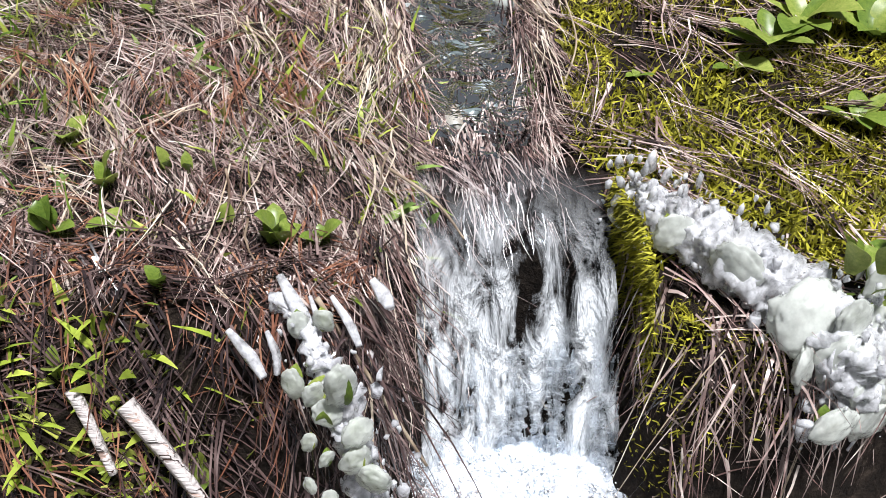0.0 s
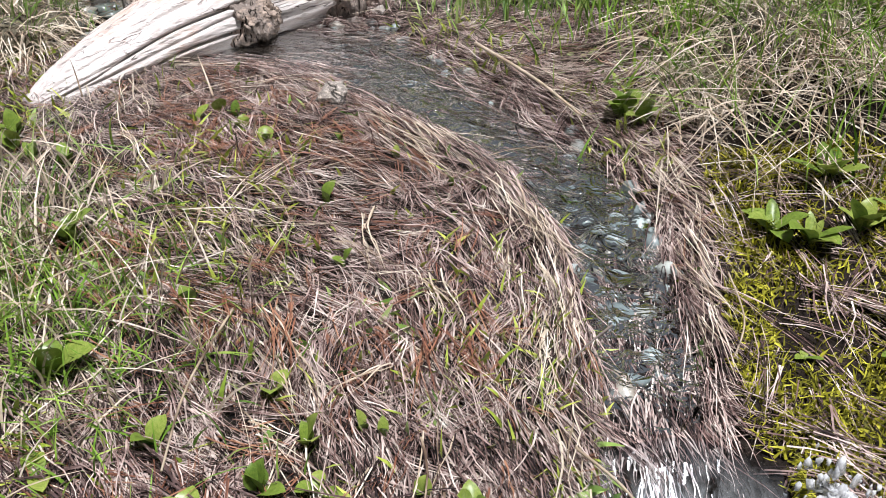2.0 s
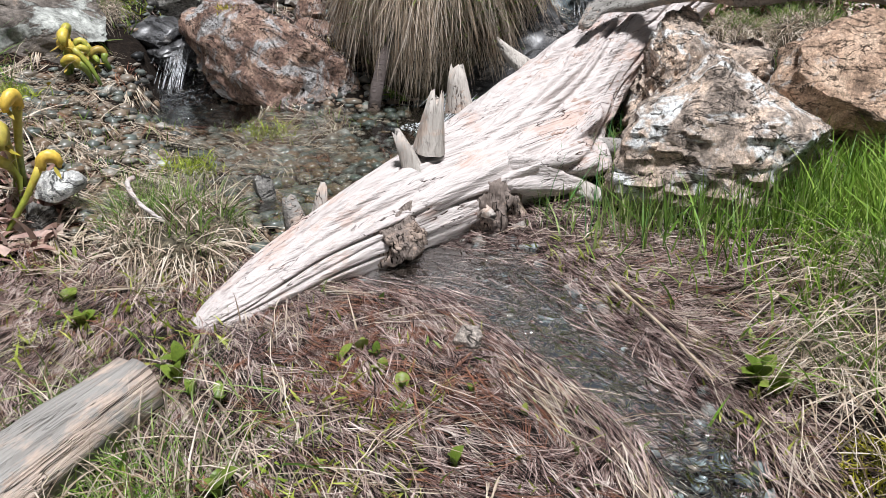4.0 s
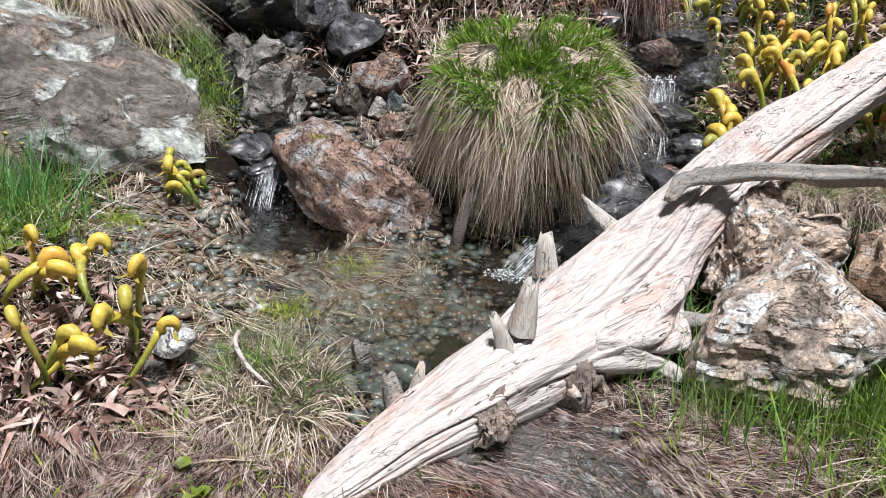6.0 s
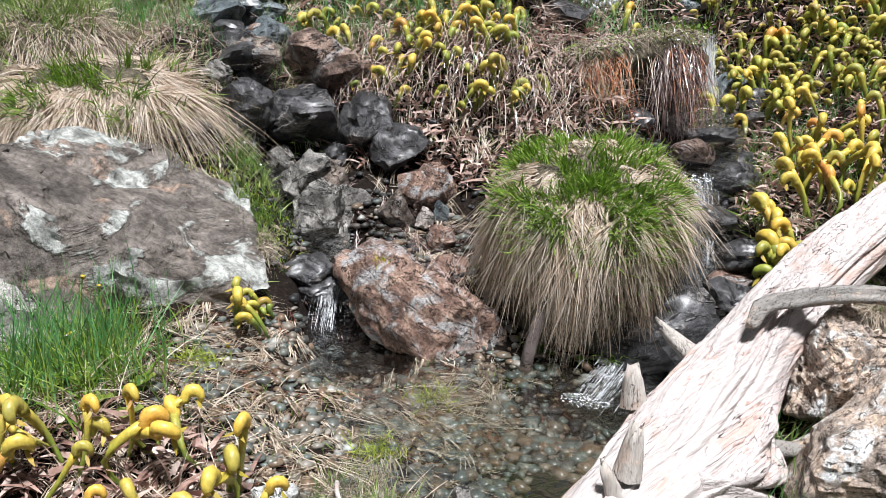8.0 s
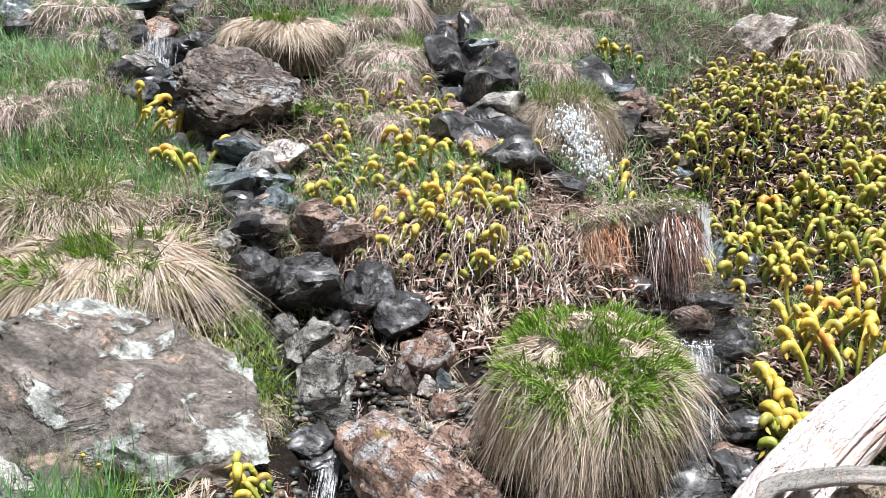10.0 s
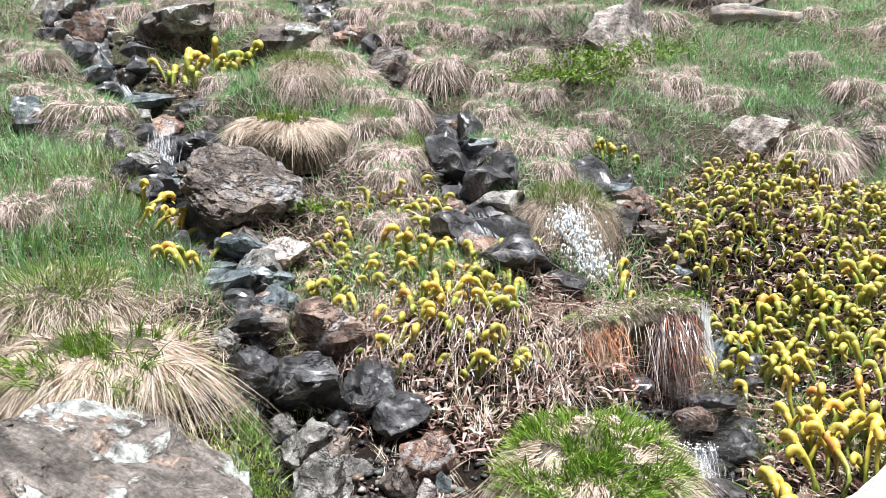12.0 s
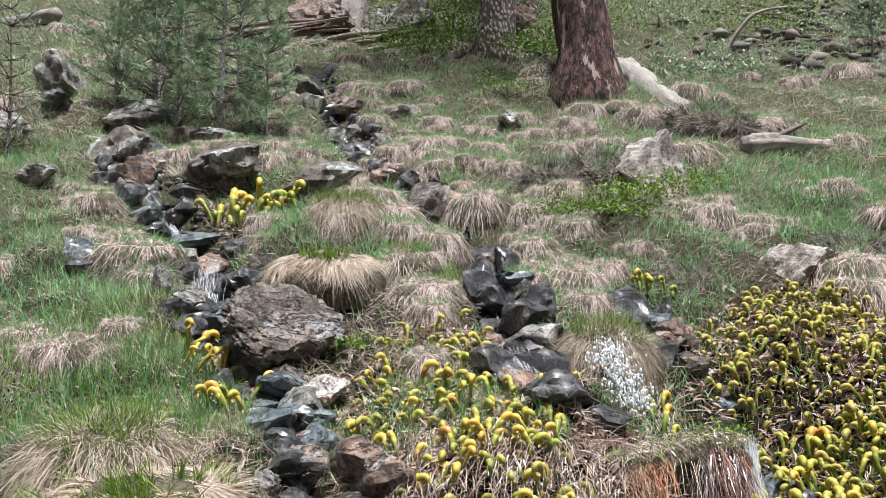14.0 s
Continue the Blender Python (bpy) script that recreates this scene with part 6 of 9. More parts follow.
# ---- trees ----
def conifer_trunk(x, y, r, height, bark, label, seed, lean=(0, 0), crown_from=6.0, name="pine_tree", flare=1.35):
    keys = [(0, 0, -0.4, r * flare * 1.1), (0, 0, 0.05, r * flare), (0, 0, 0.45, r * 1.08), (lean[0] * 0.3, lean[1] * 0.3, 2.0, r), (lean[0], lean[1], height * 0.5, r * 0.75), (lean[0] * 2, lean[1] * 2, height, r * 0.12)]
    bm = sweep(curve_pts(keys, 60), 40, True, seed, 0.10, 0.035, 9)
    trunk = part("trunk", bm, bark)
    tree = new(name, None)
    trunk.parent = tree
    rng = np.random.default_rng(seed)
    roots, ways, lens = [], [], []
    for i in range(26):
        h = crown_from + (height - crown_from) * i / 26
        a = rng.uniform(0, 2 * math.pi)
        ln = (height - h) * 0.28 + 0.6
        d = np.array([math.cos(a), math.sin(a), -0.15])
        b0 = np.array([lean[0] * 2 * h / height, lean[1] * 2 * h / height, h])
        limb = part("limb", sweep([(b0, 0.05), (b0 + d * ln * 0.5, 0.03), (b0 + d * ln + np.array([0, 0, -0.1]), 0.008)], 6), bark, tree)
        n = 90
        s = rng.uniform(0.25, 1.0, n)
        roots.append(b0 + d * ln * s[:, None] + rng.normal(0, 0.12, (n, 3)))
        ways.append(d * 0.6 + rng.normal(0, 0.6, (n, 3)))
    rt, wy = np.concatenate(roots), np.concatenate(ways)
    cr = link("crown", blades("crown", rt, wy, rng.uniform(0.2, 0.4, len(rt)), np.full(len(rt), 0.06), rng.normal(0, 0.1, (len(rt), 3)), 2, rng=rng), PINE, tree)
    tree.matrix_world = pose(x, y, lie(x, y), 0, 0, 0)
    return tagged(tree, label, "tree")


conifer_trunk(-2.42, 9.95, 0.31, 17, BARK_RED, "large pine with dark red-brown scaly bark on the slope", 3, (-0.5, 0), flare=1.5)
conifer_trunk(-4.50, 13.1, 0.27, 18, BARK_GREY, "pine with pale plated bark further up the slope", 4, (0.2, 0), flare=1.25)
dead = part("dead_snag", sweep(curve_pts([(0, 0, -0.4, 0.52), (0, 0, 0.1, 0.46), (0.08, 0, 1.0, 0.36), (0.25, 0, 2.6, 0.30), (0.5, 0, 5.0, 0.2)], 40), 32, True, 6, 0.14, 0.05, 7), BLEACHED)
dead.matrix_world = pose(-8.75, 16.2, lie(-8.75, 16.2))
tagged(dead, "bleached dead tree snag beside a rock", "dead tree")
rng = np.random.default_rng(9)
for i, (x, y, r, mt) in enumerate([(-14.5, 22, 0.3, BARK_RED), (-13.2, 22.5, 0.35, BARK_RED), (-12.1, 23, 0.28, BARK_GREY), (-16, 24, 0.3, BARK_RED), (-11.0, 21.5, 0.25, BARK_RED), (-6.8, 21, 0.2, BARK_GREY), (-9.4, 26, 0.3, BARK_RED), (-18.5, 22, 0.3, BARK_RED), (-5.6, 19.5, 0.16, BARK_GREY)]):
    conifer_trunk(x, y, r, 15, mt, "distant pine trunk at the top of the slope", 20 + i, (rng.uniform(-0.3, 0.3), 0), crown_from=7)


def sapling(x, y, height, seed, label, thin=1.0):
    """A young pine: straight pale stem, whorls of thin branches, sprays of needles."""
    rng = np.random.default_rng(seed)
    stem = part("young_pine", sweep([((0.02 * math.sin(4 * s), 0, height * s - 0.05), 0.028 * (1 - 0.85 * s) * height / 2) for s in np.linspace(0, 1, 14)], 8, True, seed, 0.1), BARK_PALE)
    roots, ways, lens = [], [], []
    k = 0
    while k * 0.16 + 0.12 < height:
        h = k * 0.16 + 0.12
        k += 1
        for j in range(int(rng.integers(4, 7))):
            a = rng.uniform(0, 2 * math.pi)
            ln = (0.28 + 0.34 * (1 - h / height)) * rng.uniform(0.6, 1.15) * height / 2.2
            d = np.array([math.cos(a), math.sin(a), rng.uniform(0.15, 0.6)])
            b0 = np.array([0, 0, h])
            part("branch", sweep([(b0, 0.007), (b0 + d * ln * 0.55 + np.array([0, 0, -0.02]), 0.005), (b0 + d * ln, 0.002)], 5), BARK_GREY, stem)
            n = int(90 * thin)
            s = rng.uniform(0.45, 1.02, n) ** 0.7
            roots.append(b0 + d * ln * s[:, None] + rng.normal(0, 0.012, (n, 3)))
            ways.append(d * 0.7 + rng.normal(0, 0.55, (n, 3)))
    rt, wy = np.concatenate(roots), np.concatenate(ways)
    link("needles", blades("needles", rt, wy, rng.uniform(0.06, 0.11, len(rt)), np.full(len(rt), 0.006), rng.normal(0, 0.1, (len(rt), 3)), 2, rng=rng), PINE, stem, "dark green needle sprays")
    stem.matrix_world = pose(x, y, lie(x, y), 0, rng.uniform(-3, 3), rng.uniform(0, 360))
    return tagged(stem, label, "young pine")


for i, (x, y, hh) in enumerate([(-5.62, 6.62, 1.9), (-5.40, 6.98, 2.3), (-6.3, 7.2, 2.5), (-4.95, 7.1, 1.3), (-6.75, 7.1, 2.1), (-6.9, 7.9, 2.6), (-5.87, 7.97, 2.6)]):
    sapling(x, y, hh, 70 + i, "young pine with sparse needled branches beside the stream")
sapling(-6.9, 5.9, 1.5, 90, "thin half-bare young pine", 0.25)
sapling(1.05, 14.2, 1.8, 91, "small bushy young pine on the scree")

# ---- fallen wood up the slope ----
def log_between(name, a, b, r0, r1, mat, label, seed, sides=22):
    """A trunk piece whose grain runs along its own x, from a to b."""
    a, b = Vector(a), Vector(b)
    n = 26
    ln = (b - a).length
    ob = part(name, sweep([((ln * q, 0.03 * math.sin(4 * q + seed), 0.03 * math.sin(5 * q)), r0 + (r1 - r0) * q) for q in np.linspace(0, 1, n)], sides, True, seed, 0.28, 0.06, 6), mat)
    ob.matrix_world = Matrix.Translation(a) @ (b - a).to_track_quat("X", "Z").to_matrix().to_4x4()
    return tagged(ob, label, "log")


log_between("fallen_log", (-2.35, 11.5, lie(-2.35, 11.5) + 0.12), (-1.22, 9.40, lie(-1.22, 9.40) + 0.05), 0.17, 0.12, GREYWOOD, "grey weathered log lying downhill behind the large pine", 2)
side_log = log_between("fallen_log", (-0.66, 8.30, lie(-0.66, 8.30) + 0.05), (0.08, 8.72, lie(0.08, 8.72) + 0.04), 0.085, 0.06, GREYWOOD, "grey broken log lying on the grassy slope", 12)
ragged_stub("branch_stub", DARKWOOD, side_log, (0.30, 0, 0.06), (0.9, 0.1, 0.35), 0.30, 0.03, 4)
rng = np.random.default_rng(15)
pile = new("brush_pile", None)
pile.matrix_world = pose(-7.9, 13.6, lie(-7.9, 13.6))
tagged(pile, "pile of grey and rust-coloured fallen branches", "wood pile")
for i in range(26):
    a, ln = rng.normal(-0.12, 0.18), rng.uniform(0.8, 2.4)
    d = np.array([math.cos(a), math.sin(a), 0.05 * rng.normal() + 0.02])
    c = np.array([rng.uniform(-1.2, 1.2), rng.normal(0, 0.25), rng.uniform(0.0, 0.32)])
    c[2] += lie(-7.9 + c[0], 13.6 + c[1]) - lie(-7.9, 13.6)
    part("branch", sweep([(c - d * ln / 2, 0.03), (c + [0, 0, 0.04], 0.045), (c + d * ln / 2, 0.015)], 7, True, i, 0.2), DARKWOOD if i % 4 else BARK_RED, pile)
tl_log = part("fallen_log", sweep([((-1.6 + 3.2 * s, 0, 0), 0.16) for s in np.linspace(0, 1, 14)], 16, True, 22, 0.15), GREYWOOD)
tl_log.matrix_world = pose(-16.4, 14.9, lie(-16.4, 14.9) + 0.1, 0, 8, -20)
tagged(tl_log, "long grey log far up the slope", "log")
bent = part("dead_branch", sweep(curve_pts([(0, 0, -0.05, 0.04), (0.15, 0, 0.35, 0.035), (0.5, 0, 0.75, 0.03), (1.0, 0.1, 0.85, 0.015)], 20), 8, True, 4, 0.2), GREYWOOD)
bent.matrix_world = pose(-1.1, 14.4, lie(-1.1, 14.4))
tagged(bent, "bent bare grey branch standing on the scree", "branch")

# ---- ground cover ----
def near_run(x, y, k=1.15):
    d = np.min([from_run(x, y, r) for r, _ in RUNS], axis=0)
    return d < k


rng = np.random.default_rng(100)


def in_meadow(x, y):
    u = AX[0] * x + AX[1] * y
    return np.where((u < 1.62) & (x < 0.12) & (~near_run(x, y, 0.8)) & (y > 0.50 - 0.06 * (x > -0.12)), 1.0, 0.0)



def combed(name, mat, seed, n_locks, per, length, width, wild, label, category="grass", box=(-1.6, 0.12, 0.40, 1.7), keep=in_meadow, lift=0.014, arch=0.16, straight=0.1, segs=3, wave=0.0):
    """Locks of flattened blades that lie along a slowly turning lay, as water and snow have combed them."""
    r = np.random.default_rng(seed)
    x, y = scatter(r, n_locks, *box, keep)
    ang = radians(-42) + 0.75 * rip(x, y, 3.3, 0.9) + 0.5 * rip(x, y, 9.0, 2.2) + r.normal(0, wild, len(x))
    ln = length * r.uniform(0.5, 1.3, len(x))
    up, side = r.uniform(0, 1, len(x)) ** 2, r.normal(0, 0.25, len(x))
    x, y, ang, ln, up, side = (np.repeat(q, per) for q in (x, y, ang, ln, up, side))
    n = len(x)
    ang = ang + r.normal(0, 0.10, n)
    along = r.uniform(-0.5, 0.1, n) * ln
    off = r.normal(0, 0.006, n)
    x, y = x + np.cos(ang) * along - np.sin(ang) * off, y + np.sin(ang) * along + np.cos(ang) * off
    way = np.stack([np.cos(ang), np.sin(ang), arch * up + 0.03 * r.normal(size=n)], 1)
    L = ln * r.uniform(0.6, 1.2, n)
    # follow the slope under the blade
    rise = (land(x + np.cos(ang) * L, y + np.sin(ang) * L) - land(x, y)) / L
    rise = np.clip(rise, -1.2, 0.5)
    way[:, 2] += rise
    bend = np.stack([-np.sin(ang) * side, np.cos(ang) * side, -arch * up], 1) + straight * r.normal(size=(n, 3)) * [1, 1, 0.2]
    root = np.stack([x, y, land(x, y) + 0.001 + lift * up * r.uniform(0.2, 1, n)], 1)
    me = blades(name, root, way, L, width * r.uniform(0.5, 1.5, n), bend, segs, flat=True, rng=r, wave=wave)
    return tagged(link(name, me, mat), label, category, kind="stuff")


combed("matted_grass", MAT_GRASS, 101, 7000, 10, 0.085, 0.0014, 0.5, segs=4, wave=0.035, label= "flattened wet dead grass combed downhill")
combed("loose_straw", STRAW, 102, 520, 5, 0.13, 0.0016, 0.6, segs=5, wave=0.04, label= "loose pale straw over the matted grass", lift=0.024, arch=0.25)
combed("fallen_needles", NEEDLE, 103, 1500, 5, 0.055, 0.0014, 1.5, "rust-red fallen pine needles", "needles", lift=0.02)
combed("needle_drift", NEEDLE, 109, 220, 8, 0.07, 0.0015, 0.3, "drift of rust-red needles on the meadow", "needles", box=(-0.75, 0.0, 0.66, 0.95), keep=lambda x, y: in_meadow(x, y) * np.exp(-((y - 0.80 - 0.05 * np.sin(6 * x)) / 0.05) ** 2), lift=0.034)
def run_fibres(name, mat, seed, n, per, t0, t1, e0, e1, length, width, lift, label):
    """Long fibres combed along the near stream."""
    r = np.random.default_rng(seed)
    k = np.array(NEAR_RUN)
    t = np.repeat(r.uniform(t0, t1, n), per)
    e = np.repeat(r.uniform(e0, e1, n) * np.where(r.uniform(size=n) < 0.5, -1, 1), per) + r.normal(0, 0.07, n * per)
    i = np.clip(t.astype(int), 0, len(k) - 2)
    f = (t - i)[:, None]
    tan = unit(k[i + 1, :2] - k[i, :2])
    p = k[i, :2] * (1 - f) + k[i + 1, :2] * f
    half = (k[i, 2:] * (1 - f) + k[i + 1, 2:] * f)[:, 0]
    nrm = np.stack([-tan[:, 1], tan[:, 0]], 1)
    p = p + nrm * (e * half)[:, None]
    turn = r.normal(0, 0.16, len(t)) - 0.15 * np.repeat(r.normal(0, 1, n), per)
    d = tan * np.cos(turn)[:, None] + nrm * np.sin(turn)[:, None]
    L = length * r.uniform(0.5, 1.3, len(t))
    q = p + d * L[:, None]
    z0, z1 = land(p[:, 0], p[:, 1]), land(q[:, 0], q[:, 1])
    root = np.stack([p[:, 0], p[:, 1], z0 + 0.003 + lift * r.uniform(size=len(t))], 1)
    way = np.stack([d[:, 0], d[:, 1], np.clip((z1 - z0) / L, -0.5, 0.3) + r.normal(0, 0.02, len(t))], 1)
    me = blades(name, root, way, L, width * r.uniform(0.5, 1.5, len(t)), 0.06 * r.normal(size=(len(t), 3)) * [1, 1, 0.2], 5, flat=True, rng=r, wave=0.03)
    return tagged(link(name, me, mat), label, "grass", kind="stuff")


run_fibres("stream_fibres", MAT_GRASS, 118, 320, 8, 0.0, 3.8, 0.0, 1.25, 0.11, 0.0013, 0.018, "brown fibres combed by the shallow stream")
run_fibres("stream_fibres", STRAW, 119, 50, 6, 2.5, 6.6, 0.95, 1.6, 0.10, 0.0013, 0.024, "pale straw combed along the stream edge")
run_fibres("stream_fibres", MAT_GRASS, 120, 90, 7, 4.0, 7.2, 0.8, 1.3, 0.09, 0.0013, 0.016, "wet fibres trailing in the running water")
run_fibres("stream_fibres", MAT_GRASS, 121, 130, 7, 5.2, 8.2, 0.0, 0.95, 0.07, 0.0016, 0.006, "brown fibres on the bed of the running water")
combed("sunk_grass", MAT_GRASS, 108, 520, 8, 0.12, 0.0020, 0.2, segs=5, wave=0.03, label="grass combed under the running water", keep=lambda x, y: near_run(x, y, 0.95) * ((y > 1.12) | ~near_run(x, y, 0.6)) * (y > 0.72) * 1.0, box=(-0.7, 0.15, 0.66, 1.6), lift=0.008, arch=0.02)
x, y = scatter(rng, 13000, -1.6, 0.1, 0.30, 1.7, lambda a, b: np.where((b > 0.47), in_meadow(a, b), (a < -0.1)) * (0.12 + 0.88 * (rip(a, b, 9, 0.2) > 0.12)))
patch_blades("grass_shoots", SHOOT, 104, x, y, 0.034, 0.0058, 0.45, 0.3, 2.0, 0.0, 3, "short fresh green shoots")


x, y = scatter(rng, 2600, -1.5, 0.1, 0.42, 1.6, lambda a, b: in_meadow(a, b) * (rip(a, b, 13, 1.9) > 0.2))
patch_blades("leaf_rosettes", GREEN, 110, x, y, 0.026, 0.010, 0.6, 0.3, 3.0, 0.004, 3, "small fresh leaves among the matted grass")


def right_bank(x, y):
    return np.where((x > 0.08) & (y > 0.45) & (y < 2.4) & ~near_run(x, y, 1.1), 1.0, 0.0)


x, y = scatter(rng, 6500, 0.08, 1.4, 1.08, 2.4, right_bank)
patch_blades("bank_straw", STRAW, 105, x, y, 0.11, 0.0026, 0.75, 0.5, 0.8, 0.01, 4, "straw hanging over the right bank")
bank_rng = np.random.default_rng(58)
x, y = scatter(bank_rng, 1200, 0.05, 0.75, 1.20, 1.62, right_bank)
patch_blades("bank_thatch", STRAW_PALE, 116, x, y, 0.14, 0.0026, 0.55, 0.9, 0.9, 0.03, 5, "pale dead grass drooping over the stream bank")
x, y = scatter(rng, 7000, 0.1, 1.4, 0.9, 2.3, lambda x, y: right_bank(x, y) * sstep(1.1, 1.7, y + 0.5 * x))
patch_blades("bank_sedge", MEADOW, 106, x, y, 0.15, 0.0036, 0.2, 0.35, 2.0, 0.0, 4, "fresh green sedge on the bank")
x, y = scatter(rng, 34000, 0.13, 0.75, 0.52, 1.15, lambda x, y: right_bank(x, y) * (0.35 + 0.65 * (rip(x, y, 14, 0.5) > -0.25)))
patch_blades("moss", MOSS, 107, x, y, 0.016, 0.0030, 0.5, 0.3, 3.0, 0.006, 2, "yellow-green moss on the bank", "moss")

# slope grass, coarser up the hill
def slope_mask(x, y):
    u = AX[0] * x + AX[1] * y
    colony = np.exp(-(((x - 0.05) / 0.9) ** 2 + ((y - 4.7) / 0.9) ** 2) ** 2)
    pool_d = ((x + 1.0) / 0.6) ** 2 + ((y - 1.86) / 0.42) ** 2
    return np.where((u > 1.55) & ~near_run(x, y, 1.2) & (pool_d > 1.1) & ~((x > -1.9) & (x < -0.4) & (y < 3.3)), 1.0 - 0.8 * colony, 0.0)


def slope_scatter(n, u0, u1, wide0, wide1, keep):
    u = u0 + (u1 - u0) * rng.uniform(size=n) ** 1.3
    v = rng.uniform(-1, 1, n) * (wide0 + (wide1 - wide0) * (u - u0) / (u1 - u0)) - 0.3
    x, y = AX[0] * u + AX[1] * v, AX[1] * u - AX[0] * v
    k = keep(x, y) > rng.uniform(size=n)
    return x[k], y[k]


for u0, u1, w0, w1, n, ln, wd in [(1.6, 4.0, 2.6, 2.8, 26000, 0.075, 0.0032), (3.8, 7.5, 2.8, 4.6, 60000, 0.085, 0.0045), (7.0, 13, 4.6, 8, 56000, 0.10, 0.0075), (12, 30, 8, 18, 30000, 0.16, 0.016)]:
    x, y = slope_scatter(n, u0, u1, w0, w1, lambda a, b: slope_mask(a, b) * (0.12 + 0.88 * ((rip(a, b, 2.3, 1.1) > -0.22) & (rip(a, b, 6.1, 2.1) > -0.3))))
    patch_blades("slope_grass", GREEN if u0 < 3 else GREEN_FAR, int(u0 * 10) + 200, x, y, ln, wd, 0.25, 0.35, 2.0, 0.0, 2, "short green grass on the slope")
    x, y = slope_scatter(n, u0, u1, w0, w1, lambda a, b: slope_mask(a, b) * (0.45 + 0.55 * (rip(a, b, 5.2, 0.6) > -0.08)))
    patch_blades("slope_straw", STRAW if u0 < 3 else STRAW_FAR, int(u0 * 10) + 201, x, y, ln * 1.2, wd * 0.9, 0.7, 0.3, 1.0, 0.0, 2, "dead straw among the slope grass")
    x, y = slope_scatter(n // 5, u0, u1, w0, w1, lambda a, b: slope_mask(a, b) * (rip(a, b, 4.1, 2.6) > 0.1))
    patch_blades("slope_heath", BRUSH, int(u0 * 10) + 203, x, y, ln * 0.8, wd * 0.8, 0.4, 0.3, 3.0, 0.0, 2, "grey-brown dead stems on the slope")
    x, y = slope_scatter(n // 6, u0, u1, w0, w1, lambda a, b: slope_mask(a, b) * (rip(a, b, 1.9, 3.3) > 0.3))
    patch_blades("slope_sedge", BLUE_GREEN, int(u0 * 10) + 202, x, y, ln * 1.7, wd * 0.9, 0.12, 0.2, 2.0, 0.0, 2, "blue-green sedge patches")

# withered pitcher leaves under the colonies
for i, (cx, cy, rx, ry, n) in enumerate([(-1.5, 1.28, 0.3, 0.2, 700), (-1.85, 3.75, 0.5, 0.7, 1400), (0.05, 4.75, 0.95, 0.95, 6500), (0.05, 3.5, 0.45, 0.55, 1300), (-1.5, 3.3, 0.5, 0.22, 1500), (-1.05, 3.7, 0.25, 0.3, 500), (-3.95, 5.36, 0.4, 0.2, 300), (-2.95, 3.5, 0.3, 0.25, 300)]):
    a, d = rng.uniform(0, 2 * np.pi, n), np.sqrt(rng.uniform(size=n))
    patch_blades("withered_leaves", RED_LEAF, 300 + i, cx + rx * d * np.cos(a), cy + ry * d * np.sin(a), 0.055, 0.016, 0.55, 0.7, 2.5, 0.03, 4, "withered pink and brown pitcher leaves", "dead leaves")

combed("bank_combed", MAT_GRASS, 130, 420, 8, 0.09, 0.0017, 0.6, "pale straw lying over the mossy bank", box=(0.10, 1.0, 0.5, 1.1), keep=right_bank, lift=0.02, arch=0.2)
combed("pool_straw", STRAW, 131, 640, 8, 0.12, 0.0024, 1.2, "straw and dead stems strewn by the pool", box=(-2.0, -0.9, 1.2, 2.2), keep=lambda x, y: np.ones_like(x), lift=0.02, arch=0.2)
combed("pool_needles", NEEDLE, 132, 260, 6, 0.07, 0.0016, 1.5, "rust-red needles by the pool", "needles", box=(-2.0, -0.8, 1.2, 2.2), keep=lambda x, y: np.ones_like(x), lift=0.02)
x, y = scatter(rng, 1500, -2.0, -0.8, 1.4, 2.2, lambda a, b: (rip(a, b, 6, 0.7) > 0.0) * 1.0)
patch_blades("pool_shoots", GREEN, 133, x, y, 0.04, 0.003, 0.2, 0.3, 2.0, 0.0, 3, "fine green shoots in the shallow water")

# ---- pebbles ----
PEBBLE_BLUE = blade_mat("blue_pebble", [(0.0, (0.06, 0.07, 0.07)), (0.3, (0.20, 0.24, 0.24)), (0.55, (0.34, 0.39, 0.38)), (0.75, (0.30, 0.23, 0.17)), (1.0, (0.60, 0.64, 0.62))], 0.3, 0.0, 0.6, drift_scale=6.0, tone=1.0)


def pebbles(name, seed, n, box, keep, s0, s1, label, lift=0.2, mat=None):
    r = np.random.default_rng(seed)
    x, y = scatter(r, n, *box, keep)
    s = s0 + (s1 - s0) * r.uniform(size=len(x)) ** 3
    size = np.stack([s * r.uniform(0.7, 1.4, len(x)), s * r.uniform(0.7, 1.2, len(x)), s * r.uniform(0.35, 0.7, len(x))], 1)
    ob = link(name, lumps(name, np.stack([x, y, land(x, y) + lift * s], 1), size, seed), mat or PEBBLE, smooth=mat not in (SCREE, PEBBLE_WET))
    return tagged(ob, label, "pebbles", kind="stuff")


pebbles("pool_pebbles", 401, 8000, (-1.9, -0.3, 1.3, 2.5), lambda x, y: ((((x + 1.0) / 0.8) ** 2 + ((y - 1.88) / 0.55) ** 2 < 1) & ~((x > -0.8) & (y < 1.78))) * 1.0, 0.004, 0.022, "brown grey and green pebbles on the pool bed")
pebbles("bed_stones", 406, 900, (-1.4, -0.4, 1.5, 2.2), lambda x, y: ((((x + 0.88) / 0.38) ** 2 + ((y - 1.86) / 0.28) ** 2 < 1) & ~((x > -0.8) & (y < 1.78))) * 1.0, 0.007, 0.032, "rounded stones on the clear pool bed", 0.1)
pebbles("run_pebbles", 402, 3600, (-0.8, 0.2, 0.66, 1.7), lambda x, y: near_run(x, y, 0.9) * (y > 0.74), 0.003, 0.019, "small pebbles on the stream bed", mat=PEBBLE_BLUE)
